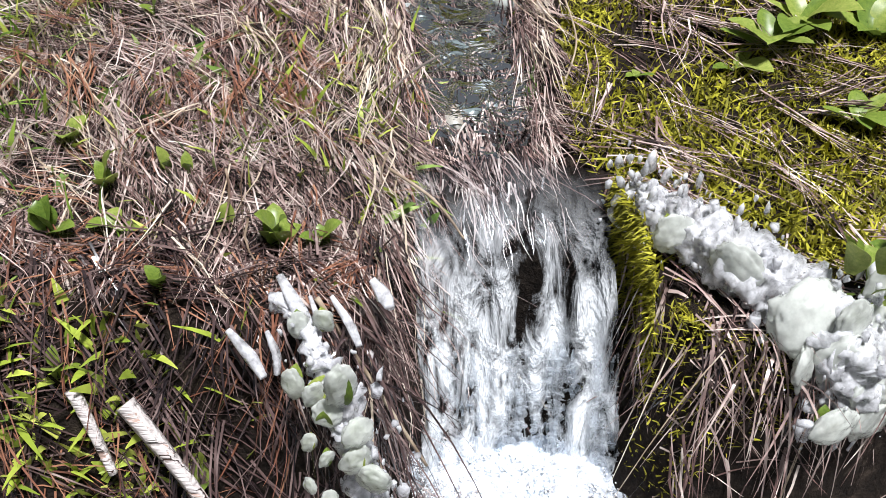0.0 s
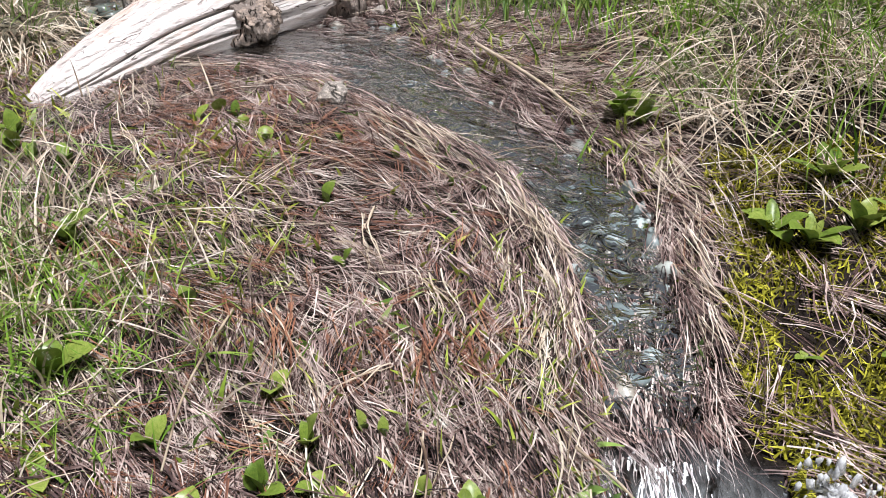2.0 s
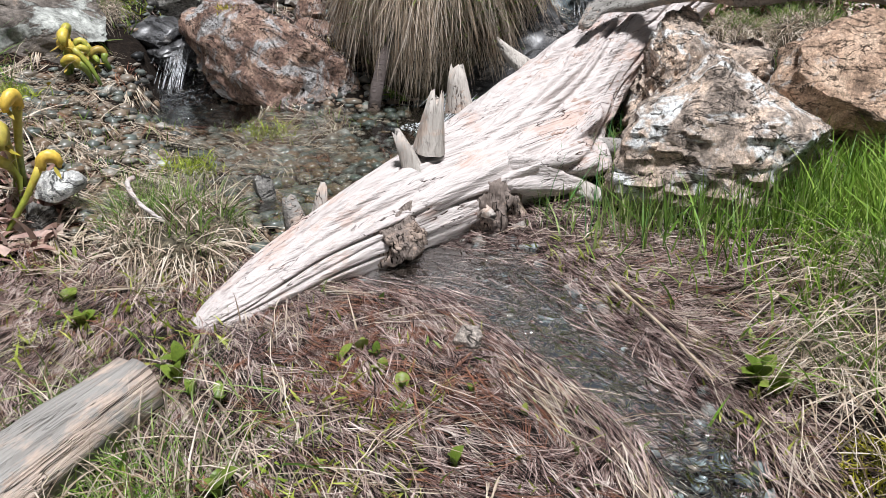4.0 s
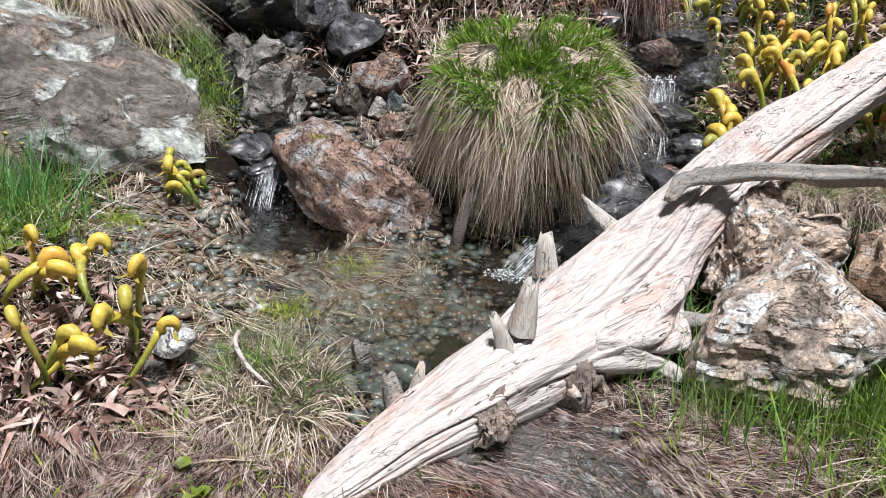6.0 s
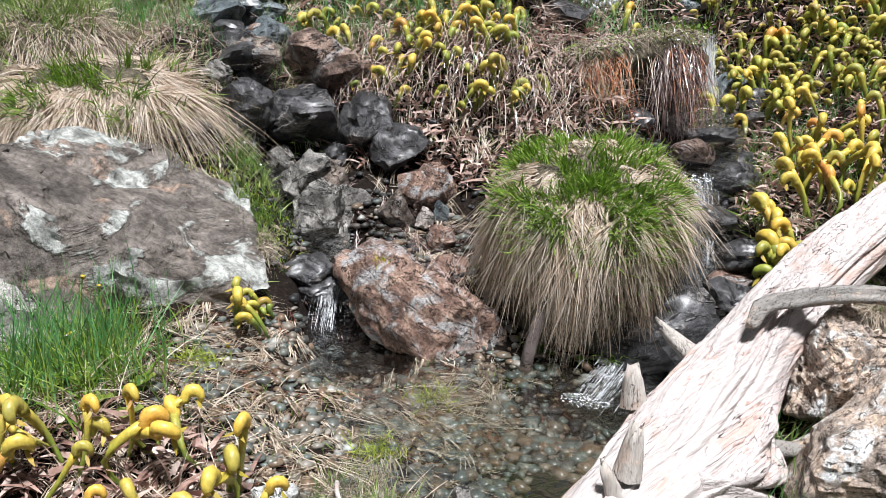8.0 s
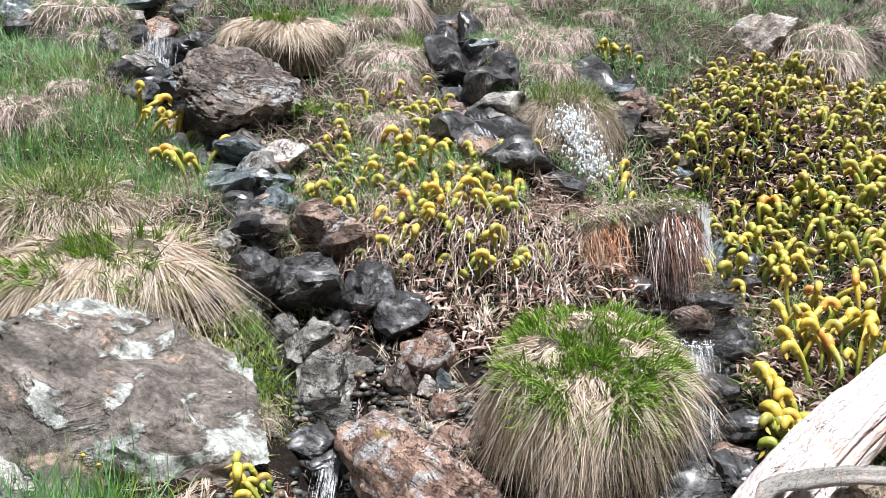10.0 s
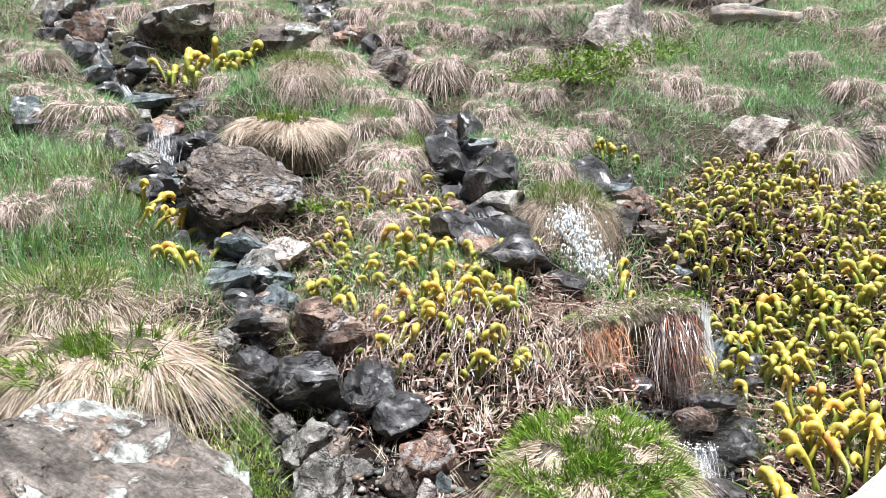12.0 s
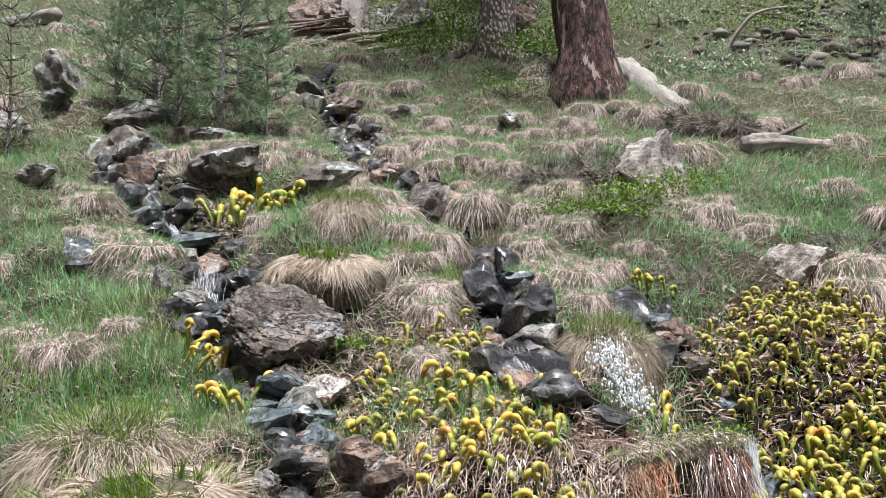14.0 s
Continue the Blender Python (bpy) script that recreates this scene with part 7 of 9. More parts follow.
pebbles("cascade_pebbles", 403, 9000, (-3.0, -0.2, 2.1, 4.8), lambda x, y: near_run(x, y, 1.3) * 1.0, 0.005, 0.028, "wet stones on the cascade bed", mat=PEBBLE_WET)
pebbles("upper_pebbles", 404, 9000, (-6.5, -0.8, 4.2, 10.5), lambda x, y: near_run(x, y, 1.15) * 1.0, 0.012, 0.055, "wet stones in the upper stream beds", mat=PEBBLE_WET)
pebbles("scree", 405, 12000, (-5, 9, 13, 30), lambda x, y: sstep(-3, 1, x - 0.1 * (y - 14)) * (rip(x, y, 0.7, 0.4) > -0.5), 0.03, 0.20, "grey and rust scree stones on the upper slope", 0.1, SCREE)

# dark stones lining the upper streams
LINERS = []
for i in range(7):
    me = rock_mesh("rock", (0.13, 0.10, 0.085), 500 + i, 3, 0.2, 8)
    me.materials.append((ROCK_WET, ROCK_WET, ROCK_BROWN, ROCK_GREY, ROCK_WET, ROCK_RUST, ROCK_BLUE)[i])
    sharp_edges(me)
    LINERS.append(me)
LINER_LABEL = ["wet black stone lining the stream", "wet black stone lining the stream", "dark brown stone lining the stream", "grey stone lining the stream", "wet black stone lining the stream", "brown stone lining the stream", "blue-grey stone lining the stream"]
rng = np.random.default_rng(41)
for run, n, s0, s1, first in [(LEFT_RUN, 84, 0.55, 1.35, 6), (MID_RUN, 84, 0.55, 1.4, 0), (RIGHT_RUN, 26, 0.4, 0.9, 1)]:
    for _ in range(n):
        i = int(rng.integers(first, len(run) - 1))
        (ax, ay, aw), (bx, by, bw) = run[i], run[i + 1]
        t = rng.uniform()
        off = rng.choice([-1, 1]) * rng.uniform(0.3, 1.5) * aw
        d = math.hypot(bx - ax, by - ay)
        x, y = ax + t * (bx - ax) - off * (by - ay) / d, ay + t * (by - ay) + off * (bx - ax) / d
        j = int(rng.integers(7))
        st = new("rock", LINERS[j])
        k = rng.uniform(s0, s1) * (0.8 + 0.06 * y)
        st.matrix_world = pose(x, y, lie(x, y) + 0.03 * k, rng.uniform(-25, 25), rng.uniform(-25, 25), rng.uniform(0, 360)) @ Matrix.Diagonal((k, k, k * rng.uniform(0.7, 1.3), 1))
        tagged(st, LINER_LABEL[j], "rock", "stream lining stones")

# pale stems and straw hanging over the edge of the central bank
r = np.random.default_rng(143)
for mt, n, ln, wd, lab in [(STRAW_PALE, 300, 0.17, 0.0030, "pale dead stems hanging over the bank edge"), (RED_LEAF, 200, 0.08, 0.009, "withered pitcher leaves hanging over the bank edge"), (MAT_GRASS, 500, 0.16, 0.0030, "brown dead grass hanging over the bank edge")]:
    t = r.uniform(0, 1, n)
    x, y = -2.0 + 1.0 * t + r.normal(0, 0.03, n), 3.30 + 0.22 * t + r.uniform(-0.10, 0.16, n)
    root = np.stack([x, y, land(x, y) + r.uniform(0.0, 0.05, n)], 1)
    way = np.stack([r.normal(0.05, 0.35, n), -0.75 + r.normal(0, 0.2, n), 0.25 + r.normal(0, 0.25, n)], 1)
    bend = np.stack([r.normal(0, 0.2, n), r.normal(-0.05, 0.1, n), np.full(n, -0.85)], 1)
    tagged(link("hanging_stems", blades("hanging_stems", root, way, ln * r.uniform(0.5, 1.3, n), wd * r.uniform(0.6, 1.4, n), bend, 5, rng=r, wave=0.03), mt), lab, "dead stems", kind="stuff")

# litter on the central bank and under the colonies
for i, (bx, n, ln) in enumerate([((-2.4, -0.85, 3.15, 4.5), 1000, 0.12), ((-0.9, 1.0, 3.0, 5.5), 700, 0.10), ((-3.2, -2.3, 2.9, 4.0), 300, 0.10)]):
    combed("bank_litter", STRAW, 140 + i, n, 7, ln, 0.0032, 1.2, "pale straw and dead stems littering the bank", box=bx, keep=lambda x, y: ((~near_run(x, y, 1.1)) & (from_run(x, y, LEFT_RUN) > 2.4)) * 1.0, lift=0.04, arch=0.35)
    x, y = scatter(rng, n * 3, *bx, lambda a, b: (~near_run(a, b, 1.1)) * (rip(a, b, 5, 0.3) > -0.1))
    patch_blades("bank_green", GREEN, 150 + i, x, y, 0.06, 0.004, 0.3, 0.4, 2.0, 0.0, 2, "small green leaves among the litter")

# dense upright grass on the left bank, and bright swards on the slope
for i, (cx, cy, rx, ry, n, ln, mt) in enumerate([(-3.4, 3.3, 0.8, 0.8, 4200, 0.11, MEADOW), (-3.2, 3.2, 0.5, 0.5, 2200, 0.14, BLUE_GREEN), (-3.4, 3.3, 0.8, 0.8, 3600, 0.11, STRAW), (-3.0, 5.3, 0.7, 0.5, 4000, 0.10, GREEN_FAR), (-2.3, 5.1, 0.3, 0.3, 1200, 0.10, GREEN), (0.6, 6.8, 1.2, 0.8, 3000, 0.12, BLUE_GREEN), (-0.2, 7.4, 1.5, 0.8, 3000, 0.11, GREEN_FAR), (-4.6, 3.9, 0.9, 0.8, 2500, 0.13, GREEN_FAR)]):
    a, d = rng.uniform(0, 2 * np.pi, n), np.sqrt(rng.uniform(size=n))
    x, y = cx + rx * d * np.cos(a), cy + ry * d * np.sin(a)
    k = ~near_run(x, y, 1.3)
    patch_blades("dense_sward", mt, 160 + i, x[k], y[k], ln, 0.0048 if cy < 5 else 0.006, 0.15, 0.3, 2.0, 0.0, 2, "dense fresh grass on the bank")

combed("gully_straw", STRAW, 173, 160, 8, 0.11, 0.0028, 1.0, "straw and dead stems beside the cascade", box=(-2.75, -2.2, 2.45, 3.3), keep=lambda x, y: (from_run(x, y, LEFT_RUN) > 1.5) * 1.0, lift=0.03, arch=0.3)
combed("gully_straw", STRAW, 170, 150, 7, 0.12, 0.0026, 1.2, "straw and dead stems among the gully stones", box=(-2.15, -1.05, 2.45, 3.3), keep=lambda x, y: (from_run(x, y, LEFT_RUN) > 1.8) * 1.0, lift=0.03, arch=0.3)
pebbles("gully_gravel", 407, 1500, (-2.15, -1.0, 2.4, 3.35), lambda x, y: np.ones_like(x), 0.004, 0.022, "wet gravel in the gully", mat=PEBBLE_WET)
x, y = scatter(rng, 900, -2.15, -1.05, 2.4, 3.3, lambda a, b: (rip(a, b, 8, 1.2) > 0.25) * 1.0)
patch_blades("gully_moss", MOSS, 171, x, y, 0.03, 0.005, 0.4, 0.3, 3.0, 0.0, 2, "moss and small leaves in the gully", "moss")

# tiny white flowers scattered over the slope
x, y = slope_scatter(420, 2.6, 9.0, 2.4, 5.5, slope_mask)
size = np.full((len(x), 3), 0.006) * [1, 1, 0.5] * rng.uniform(0.7, 1.5, (len(x), 1))
tagged(link("tiny_flowers", lumps("tiny_flowers", np.stack([x, y, land(x, y) + rng.uniform(0.05, 0.10, len(x))], 1), size, 190), WHITE_PETAL), "tiny white flowers scattered over the grass", "flowers", kind="stuff")

# fresh green leaves among the pitchers of the colonies
for i, (cx, cy, rx, ry, n) in enumerate([(0.05, 4.7, 0.95, 0.95, 3400), (0.05, 3.5, 0.45, 0.55, 1500), (-1.85, 3.75, 0.5, 0.6, 1000)]):
    a, d = rng.uniform(0, 2 * np.pi, n), np.sqrt(rng.uniform(size=n))
    x, y = cx + rx * d * np.cos(a), cy + ry * d * np.sin(a)
    k = rip(x, y, 7, 1.3) > -0.1
    patch_blades("colony_green", GREEN, 180 + i, x[k], y[k], 0.085, 0.007, 0.25, 0.4, 2.5, 0.0, 3, "green leaves among the pitcher plants")

# brown matted stems in the shallows at the foot of the log, and moss on the bank face beside the fall
combed("shallow_mat", MAT_GRASS, 112, 900, 9, 0.09, 0.0016, 0.7, "brown dead stems matted in the shallows below the log", box=(-0.8, -0.1, 1.15, 1.75), keep=lambda x, y: (((x > -0.62) | (y < 1.45)) & (~near_run(x, y, 0.7) | (rip(x, y, 8, 0.4) > 0.15))) * 1.0, lift=0.012, segs=4, wave=0.03)
combed("shallow_needles", NEEDLE, 113, 220, 6, 0.07, 0.0015, 0.8, "rust-red needles gathered in the shallows", "needles", box=(-0.65, -0.25, 1.05, 1.35), keep=lambda x, y: np.ones_like(x), lift=0.02)
x, y = scatter(rng, 3000, 0.17, 0.30, 0.44, 0.54, lambda a, b: (rip(a, b, 40, 0.5) > -0.2) * 1.0)
patch_blades("moss", MOSS, 114, x, y, 0.008, 0.0016, 0.6, 0.3, 3.0, 0.0, 2, "dark moss on the bank face beside the fall", "moss")

x, y = scatter(rng, 2200, -0.8, -0.05, 0.28, 0.48, lambda a, b: (rip(a, b, 17, 0.9) > 0.0) * 1.0)
patch_blades("bank_rosettes", SHOOT, 115, x, y, 0.030, 0.0075, 0.5, 0.3, 3.0, 0.012, 3, "small fresh leaves on the near bank")

# the meadow goes on, thinner, out of sight of the path
def outskirts(x, y):
    u, v = AX[0] * x + AX[1] * y, AX[1] * x - AX[0] * y
    return np.where((u < 2.2) & (u > -7) & ((np.abs(v + 0.3) > 1.5) | (y < -0.45)), 1.0, 0.0)


for i, (mt, n, ln, wd, lean) in enumerate([(STRAW_FAR, 9000, 0.15, 0.012, 0.75), (GREEN_FAR, 7000, 0.11, 0.011, 0.3), (MAT_GRASS, 6000, 0.17, 0.012, 0.85)]):
    x, y = scatter(rng, n, -8, 8, -7, 4, outskirts)
    patch_blades("outlying_grass", mt, 195 + i, x, y, ln, wd, lean, 0.3, 1.5, 0.0, 2, "matted straw and grass of the surrounding meadow")

moss_rng = np.random.default_rng(64)

# bright cushions of grass and moss on the ledge beside the flat boulder
for i, (cx, cy, w, n, ln, mt, lab) in enumerate([(-2.06, 2.76, 0.05, 420, 0.07, GREEN, "bright green grass tuft on the ledge"), (-1.98, 2.54, 0.06, 520, 0.06, GREEN, "bright green grass tuft on the ledge"), (-2.02, 2.60, 0.10, 700, 0.025, SHOOT, "yellow-green moss cushion on the ledge"), (-1.90, 2.44, 0.08, 500, 0.03, SHOOT, "yellow-green moss cushion on the ledge")]):
    x, y = cx + rng.normal(0, w, n), cy + rng.normal(0, w, n)
    patch_blades("ledge_tuft", mt, 220 + i, x, y, ln, 0.004, 0.25, 0.4, 2.0, 0.015, 3, lab)

pebbles("gully_shingle", 408, 800, (-1.85, -1.0, 2.35, 3.0), lambda x, y: np.ones_like(x), 0.005, 0.024, "brown and grey shingle between the gully stones", 0.3)
combed("gully_stems", MAT_GRASS, 172, 200, 7, 0.10, 0.0022, 1.2, "brown dead stems between the gully stones", box=(-1.85, -1.0, 2.35, 3.0), keep=lambda x, y: np.ones_like(x), lift=0.03, arch=0.3)

# moss on the rusty rock and yellow-green cushions in the shallows
for i, (cx, cy, cz, w) in enumerate([(-1.385, 2.33, 0.665, 0.016), (-1.275, 2.33, 0.60, 0.014), (-1.225, 2.32, 0.555, 0.016), (-1.19, 2.30, 0.52, 0.012)]):
    n = 320
    root = np.stack([cx + moss_rng.normal(0, w, n), cy + moss_rng.normal(0, w, n), cz + moss_rng.normal(0, 0.006, n)], 1)
    way = moss_rng.normal(0, 0.6, (n, 3)) + [0, -0.3, 0.8]
    tagged(link("moss_cushion", blades("moss_cushion", root, way, moss_rng.uniform(0.008, 0.02, n), np.full(n, 0.003), np.zeros((n, 3)), 2, rng=moss_rng), MOSS), "small yellow-green moss cushion on the rusty rock", "moss", kind="stuff")
for i, (cx, cy) in enumerate([(-1.68, 1.79), (-1.12, 2.01), (-1.15, 1.70)]):
    x, y = cx + moss_rng.normal(0, 0.03, 220), cy + moss_rng.normal(0, 0.03, 220)
    patch_blades("moss_cushion", SHOOT, 240 + i, x, y, 0.035, 0.003, 0.3, 0.4, 2.5, 0.02, 3, "bright yellow-green cushion of moss in the shallows", "moss")

# a fringe of fresh grass and pale straw at the outer edge of the meadow
for i, (cx, cy, w, n, ln, mt, lab) in enumerate([(-0.80, 0.80, 0.11, 900, 0.08, GREEN, "fresh green grass at the meadow edge"), (-0.66, 0.70, 0.10, 900, 0.07, MEADOW, "fresh green grass at the meadow edge"), (-0.52, 0.66, 0.10, 420, 0.06, MEADOW, "fresh green grass at the meadow edge"), (-0.72, 0.74, 0.14, 900, 0.11, STRAW_PALE, "pale straw at the meadow edge")]):
    patch_blades("fringe_grass", mt, 230 + i, cx + rng.normal(0, w, n), cy + rng.normal(0, w, n), ln, 0.0028, 0.3, 0.5, 2.0, 0.0, 4, lab)

# ---- the near fall ----
def churn_mat():
    """White water round the foot of the fall that breaks up outward into clear water."""
    m, nt, bs, out = mat_base("churned_water")
    bs.inputs["Base Color"].default_value = (0.70, 0.75, 0.82, 1)
    bs.inputs["Roughness"].default_value = 0.2
    co = nt.nodes.new("ShaderNodeTexCoord")
    mp = nt.nodes.new("ShaderNodeMapping")
    mp.inputs["Location"].default_value = (-0.085 / 0.2, -0.487 / 0.13, 0)
    mp.inputs["Scale"].default_value = (1 / 0.2, 1 / 0.13, 0)
    nt.links.new(co.outputs["Object"], mp.inputs["Vector"])
    ln = nt.nodes.new("ShaderNodeVectorMath")
    ln.operation = "LENGTH"
    nt.links.new(mp.outputs[0], ln.inputs[0])
    sub_ = nt.nodes.new("ShaderNodeMath")
    sub_.operation = "SUBTRACT"
    nt.links.new(tex(nt, 55, 7, 0.7, dist=0.8), sub_.inputs[0])
    half = nt.nodes.new("ShaderNodeMath")
    half.operation = "MULTIPLY"
    half.inputs[1].default_value = 0.36
    nt.links.new(ln.outputs["Value"], half.inputs[0])
    nt.links.new(half.outputs[0], sub_.inputs[1])
    tr = nt.nodes.new("ShaderNodeBsdfTransparent")
    mx = nt.nodes.new("ShaderNodeMixShader")
    nt.links.new(step(nt, sub_.outputs[0], 0.20, 0.52), mx.inputs[0])
    nt.links.new(tr.outputs[0], mx.inputs[1])
    nt.links.new(bs.outputs[0], mx.inputs[2])
    nt.links.new(mx.outputs[0], out.inputs[0])
    return m



def fall_point(s, e):
    """Over the lip and down: s from 0 to 1 along the water, e from -1 to 1 across."""
    x0, half = 0.062 + 0.018 * s, 0.080 + 0.012 * s
    y = 0.645 - 0.085 * np.sin(np.clip(s * 1.9, 0, 1) * np.pi / 2) - 0.055 * s
    z = 0.262 - 0.018 * np.clip(s / 0.25, 0, 1) - 0.245 * np.clip((s - 0.18) / 0.82, 0, 1) ** 1.25
    return np.stack([x0 + half * e, y + 0.012 * np.cos(3 * e), z + 0 * e], -1)


ss, ee = np.meshgrid(np.linspace(0, 1, 70), np.linspace(-1, 1, 40), indexing="ij")
fp = fall_point(ss, ee)
fp[..., 1] += (0.006 * np.sin(17 * ee + 2 * ss) + 0.005 * rip(ee * 3, ss * 1.2, 5, 0.4)) * sstep(0.15, 0.4, ss)
kk = (np.arange(69)[:, None] * 40 + np.arange(39)[None]).ravel()
sheet = link("waterfall", quads("waterfall", fp.reshape(-1, 3), np.stack([kk, kk + 1, kk + 41, kk + 40], 1)), FALL)
sheet.visible_shadow = False
tagged(sheet, "small clear waterfall sheet over a grassy lip", "waterfall", kind="structure")

rng = np.random.default_rng(7)


def streaks(name, n, s0, s1, e0, e1, length, width, seed, label):
    r = np.random.default_rng(seed)
    s, e = s0 + (s1 - s0) * r.uniform(size=n) ** 0.8, r.uniform(e0, e1, n)
    clot = np.sin(14 * e + 3 * s) + 0.8 * np.sin(31 * e - 5 * s) + 0.6 * np.sin(9 * s + 6 * e)
    k = clot > r.normal(0.2, 0.6, n)
    s, e = s[k], e[k]
    n = len(s)
    p = fall_point(s, e)
    q = fall_point(np.clip(s + 0.03, 0, 1.03), e)
    p[:, 1] -= r.uniform(0.001, 0.010, n)
    L = length * r.uniform(0.3, 1.4, n)
    me = blades(name, p, q - p, L, width * r.uniform(0.4, 1.5, n), r.normal(0, 0.03, (n, 3)), 4, tip=0.05, belly=0.8, rng=r, flat=True)
    return tagged(link(name, me, STREAK), label, "white water", kind="stuff")


streaks("fall_streaks", 1000, 0.55, 0.95, -0.30, 0.95, 0.018, 0.0075, 71, "white streaks of falling water")
streaks("fall_threads", 1500, 0.55, 0.97, -0.95, 1.0, 0.03, 0.0034, 72, "white threads of falling water")


def froth(name, n, cx, cy, rx, ry, z, s0, s1, seed, label):
    r = np.random.default_rng(seed)
    a, d = r.uniform(0, 2 * np.pi, n), r.uniform(size=n) ** 0.65
    x, y = cx + rx * d * np.cos(a), cy + ry * d * np.sin(a)
    s = r.uniform(s0, s1, n)
    c = np.stack([x, y, z + r.uniform(0, 1, n) ** 2 * 0.02 * (1 - d)], 1)
    return tagged(link(name, lumps(name, c, np.stack([s * 1.6, s * 1.1, s * 0.6], 1), seed, 0.2), FROTH), label, "foam", kind="stuff")


froth("plunge_foam", 2600, 0.085, 0.487, 0.12, 0.05, 0.014, 0.0003, 0.0011, 81, "white foam at the foot of the fall")
# churned water: low white waves that thin out to clear water
gx2, gy2 = np.meshgrid(np.linspace(-0.20, 0.42, 150), np.linspace(0.28, 0.53, 70), indexing="ij")
near = np.exp(-(((gx2 - 0.085) / 0.17) ** 2 + ((gy2 - 0.485) / 0.10) ** 2))
gz2 = 0.008 + 0.012 * near * (1 + 0.8 * rip(gx2, gy2, 70, 0.3)) + 0.006 * rip(gx2, gy2, 120, 1.1) * near + 0.002 * rip(gx2, gy2, 55, 0.9)
k2 = (np.arange(149)[:, None] * 70 + np.arange(69)[None]).ravel()
foam_sheet = link("foam_sheet", quads("foam_sheet", np.stack([gx2, gy2, gz2], -1).reshape(-1, 3), np.stack([k2, k2 + 70, k2 + 71, k2 + 1], 1)), churn_mat())
foam_sheet.visible_shadow = False
tagged(foam_sheet, "white turbulent water below the fall", "water", kind="structure")
froth("pool_foam", 700, 0.06, 0.43, 0.22, 0.09, 0.012, 0.0003, 0.0009, 82, "foam drifting on the plunge pool")
for x, y, z, r in [(0.212, 0.535, 0.075, 0.006), (0.188, 0.478, 0.024, 0.0085), (0.213, 0.560, 0.09, 0.002)]:
    bm = bmesh.new()
    bmesh.ops.create_icosphere(bm, subdivisions=3, radius=r)
    drop = part("ice_bead", bm, ICE)
    drop.matrix_world = pose(x, y, z)
    tagged(drop, "round white bead of ice hanging beside the fall", "ice")
    thread = part("thread", sweep([((0, 0, r * 0.8), 0.0005), ((0.002, 0.02, 0.22 - z), 0.0004)], 4), STRAW, drop, "thin stem that carries the bead")


# hanging dead grass on the scarp
def hanging(name, mat, seed, n, x0, x1, y0, zr, length, width, label):
    r = np.random.default_rng(seed)
    x = r.uniform(x0, x1, n)
    y = y0 + 0.03 * np.sin(17 * x) + r.uniform(-0.025, 0.03, n)
    root = np.stack([x, y, land(x, y + 0.02) - zr * r.uniform(0, 1, n) ** 2], 1)
    lock = 0.25 * np.sin(60 * x + seed)
    way = np.stack([0.5 * lock + r.normal(0, 0.16, n), -0.25 + r.normal(0, 0.12, n), -0.35 + r.normal(0, 0.25, n)], 1)
    bend = np.stack([r.normal(0, 0.15, n), 0.15 + r.normal(0, 0.1, n), np.full(n, -0.95)], 1)
    me = blades(name, root, way, length * r.uniform(0.4, 1.2, n), width * r.uniform(0.5, 1.4, n), bend, 5, rng=r)
    return tagged(link(name, me, mat), label, "grass", kind="stuff")


hanging("hanging_straw", MAT_GRASS, 91, 700, 0.21, 0.75, 0.485, 0.11, 0.07, 0.0022, "brown dead grass hanging over the bank edge")
hanging("hanging_straw", STRAW, 92, 24, 0.20, 0.75, 0.50, 0.08, 0.12, 0.0024, "pale dead grass hanging over the bank edge")
hanging("hanging_straw", WET_SHADED_STEM, 93, 260, -0.10, -0.025, 0.50, 0.10, 0.11, 0.0022, "brown dead grass hanging beside the fall")
hanging("hanging_straw", MAT_GRASS, 99, 420, 0.165, 0.25, 0.53, 0.17, 0.06, 0.0022, "dark dead grass hanging beside the moss")
combed("bank_debris", WET_SHADED_STEM, 94, 520, 9, 0.08, 0.0019, 1.2, "dark dead stems tangled on the near bank face", box=(-0.8, -0.03, 0.26, 0.54), keep=lambda x, y: np.ones_like(x), lift=0.02)
combed("right_debris", MAT_GRASS, 98, 90, 8, 0.07, 0.0019, 1.2, "dark dead stems tangled under the right bank", box=(0.20, 0.8, 0.40, 0.50), keep=lambda x, y: np.ones_like(x), lift=0.02)
combed("bank_needles", NEEDLE, 96, 520, 5, 0.06, 0.0014, 1.5, "red needles on the near bank face", "needles", box=(-0.8, -0.05, 0.26, 0.54), keep=lambda x, y: np.ones_like(x), lift=0.02)
# moss on the side wall beside the fall
r = np.random.default_rng(95)
n = 10000
y = r.uniform(0.50, 0.84, n)
z = r.uniform(0, 1, n)
root = np.stack([0.165 + 0.02 * (1 - z) + 0.008 * np.sin(40 * y), y, 0.06 + 0.20 * z + 0.02 * np.sin(25 * y)], 1)
way = np.stack([-0.8 + r.normal(0, 0.5, n), r.normal(0, 0.5, n) - 0.3, 0.5 + r.normal(0, 0.5, n)], 1)
tagged(link("moss", blades("moss", root, way, r.uniform(0.006, 0.018, n), np.full(n, 0.0022), np.tile([0, 0, -0.3], (n, 1)), 2, rng=r), MOSS), "yellow-green moss lining the side of the fall", "moss", kind="stuff")
wall = part("mossy_bank", sweep(curve_pts([(0.235, 0.53, 0.06, 0.03), (0.220, 0.56, 0.12, 0.045), (0.215, 0.66, 0.17, 0.055), (0.21, 0.78, 0.19, 0.05), (0.17, 0.88, 0.20, 0.04)], 40), 20, True, 4, 0.25), THATCH)
tagged(wall, "dark peaty bank edge under moss beside the fall", "bank", kind="structure")


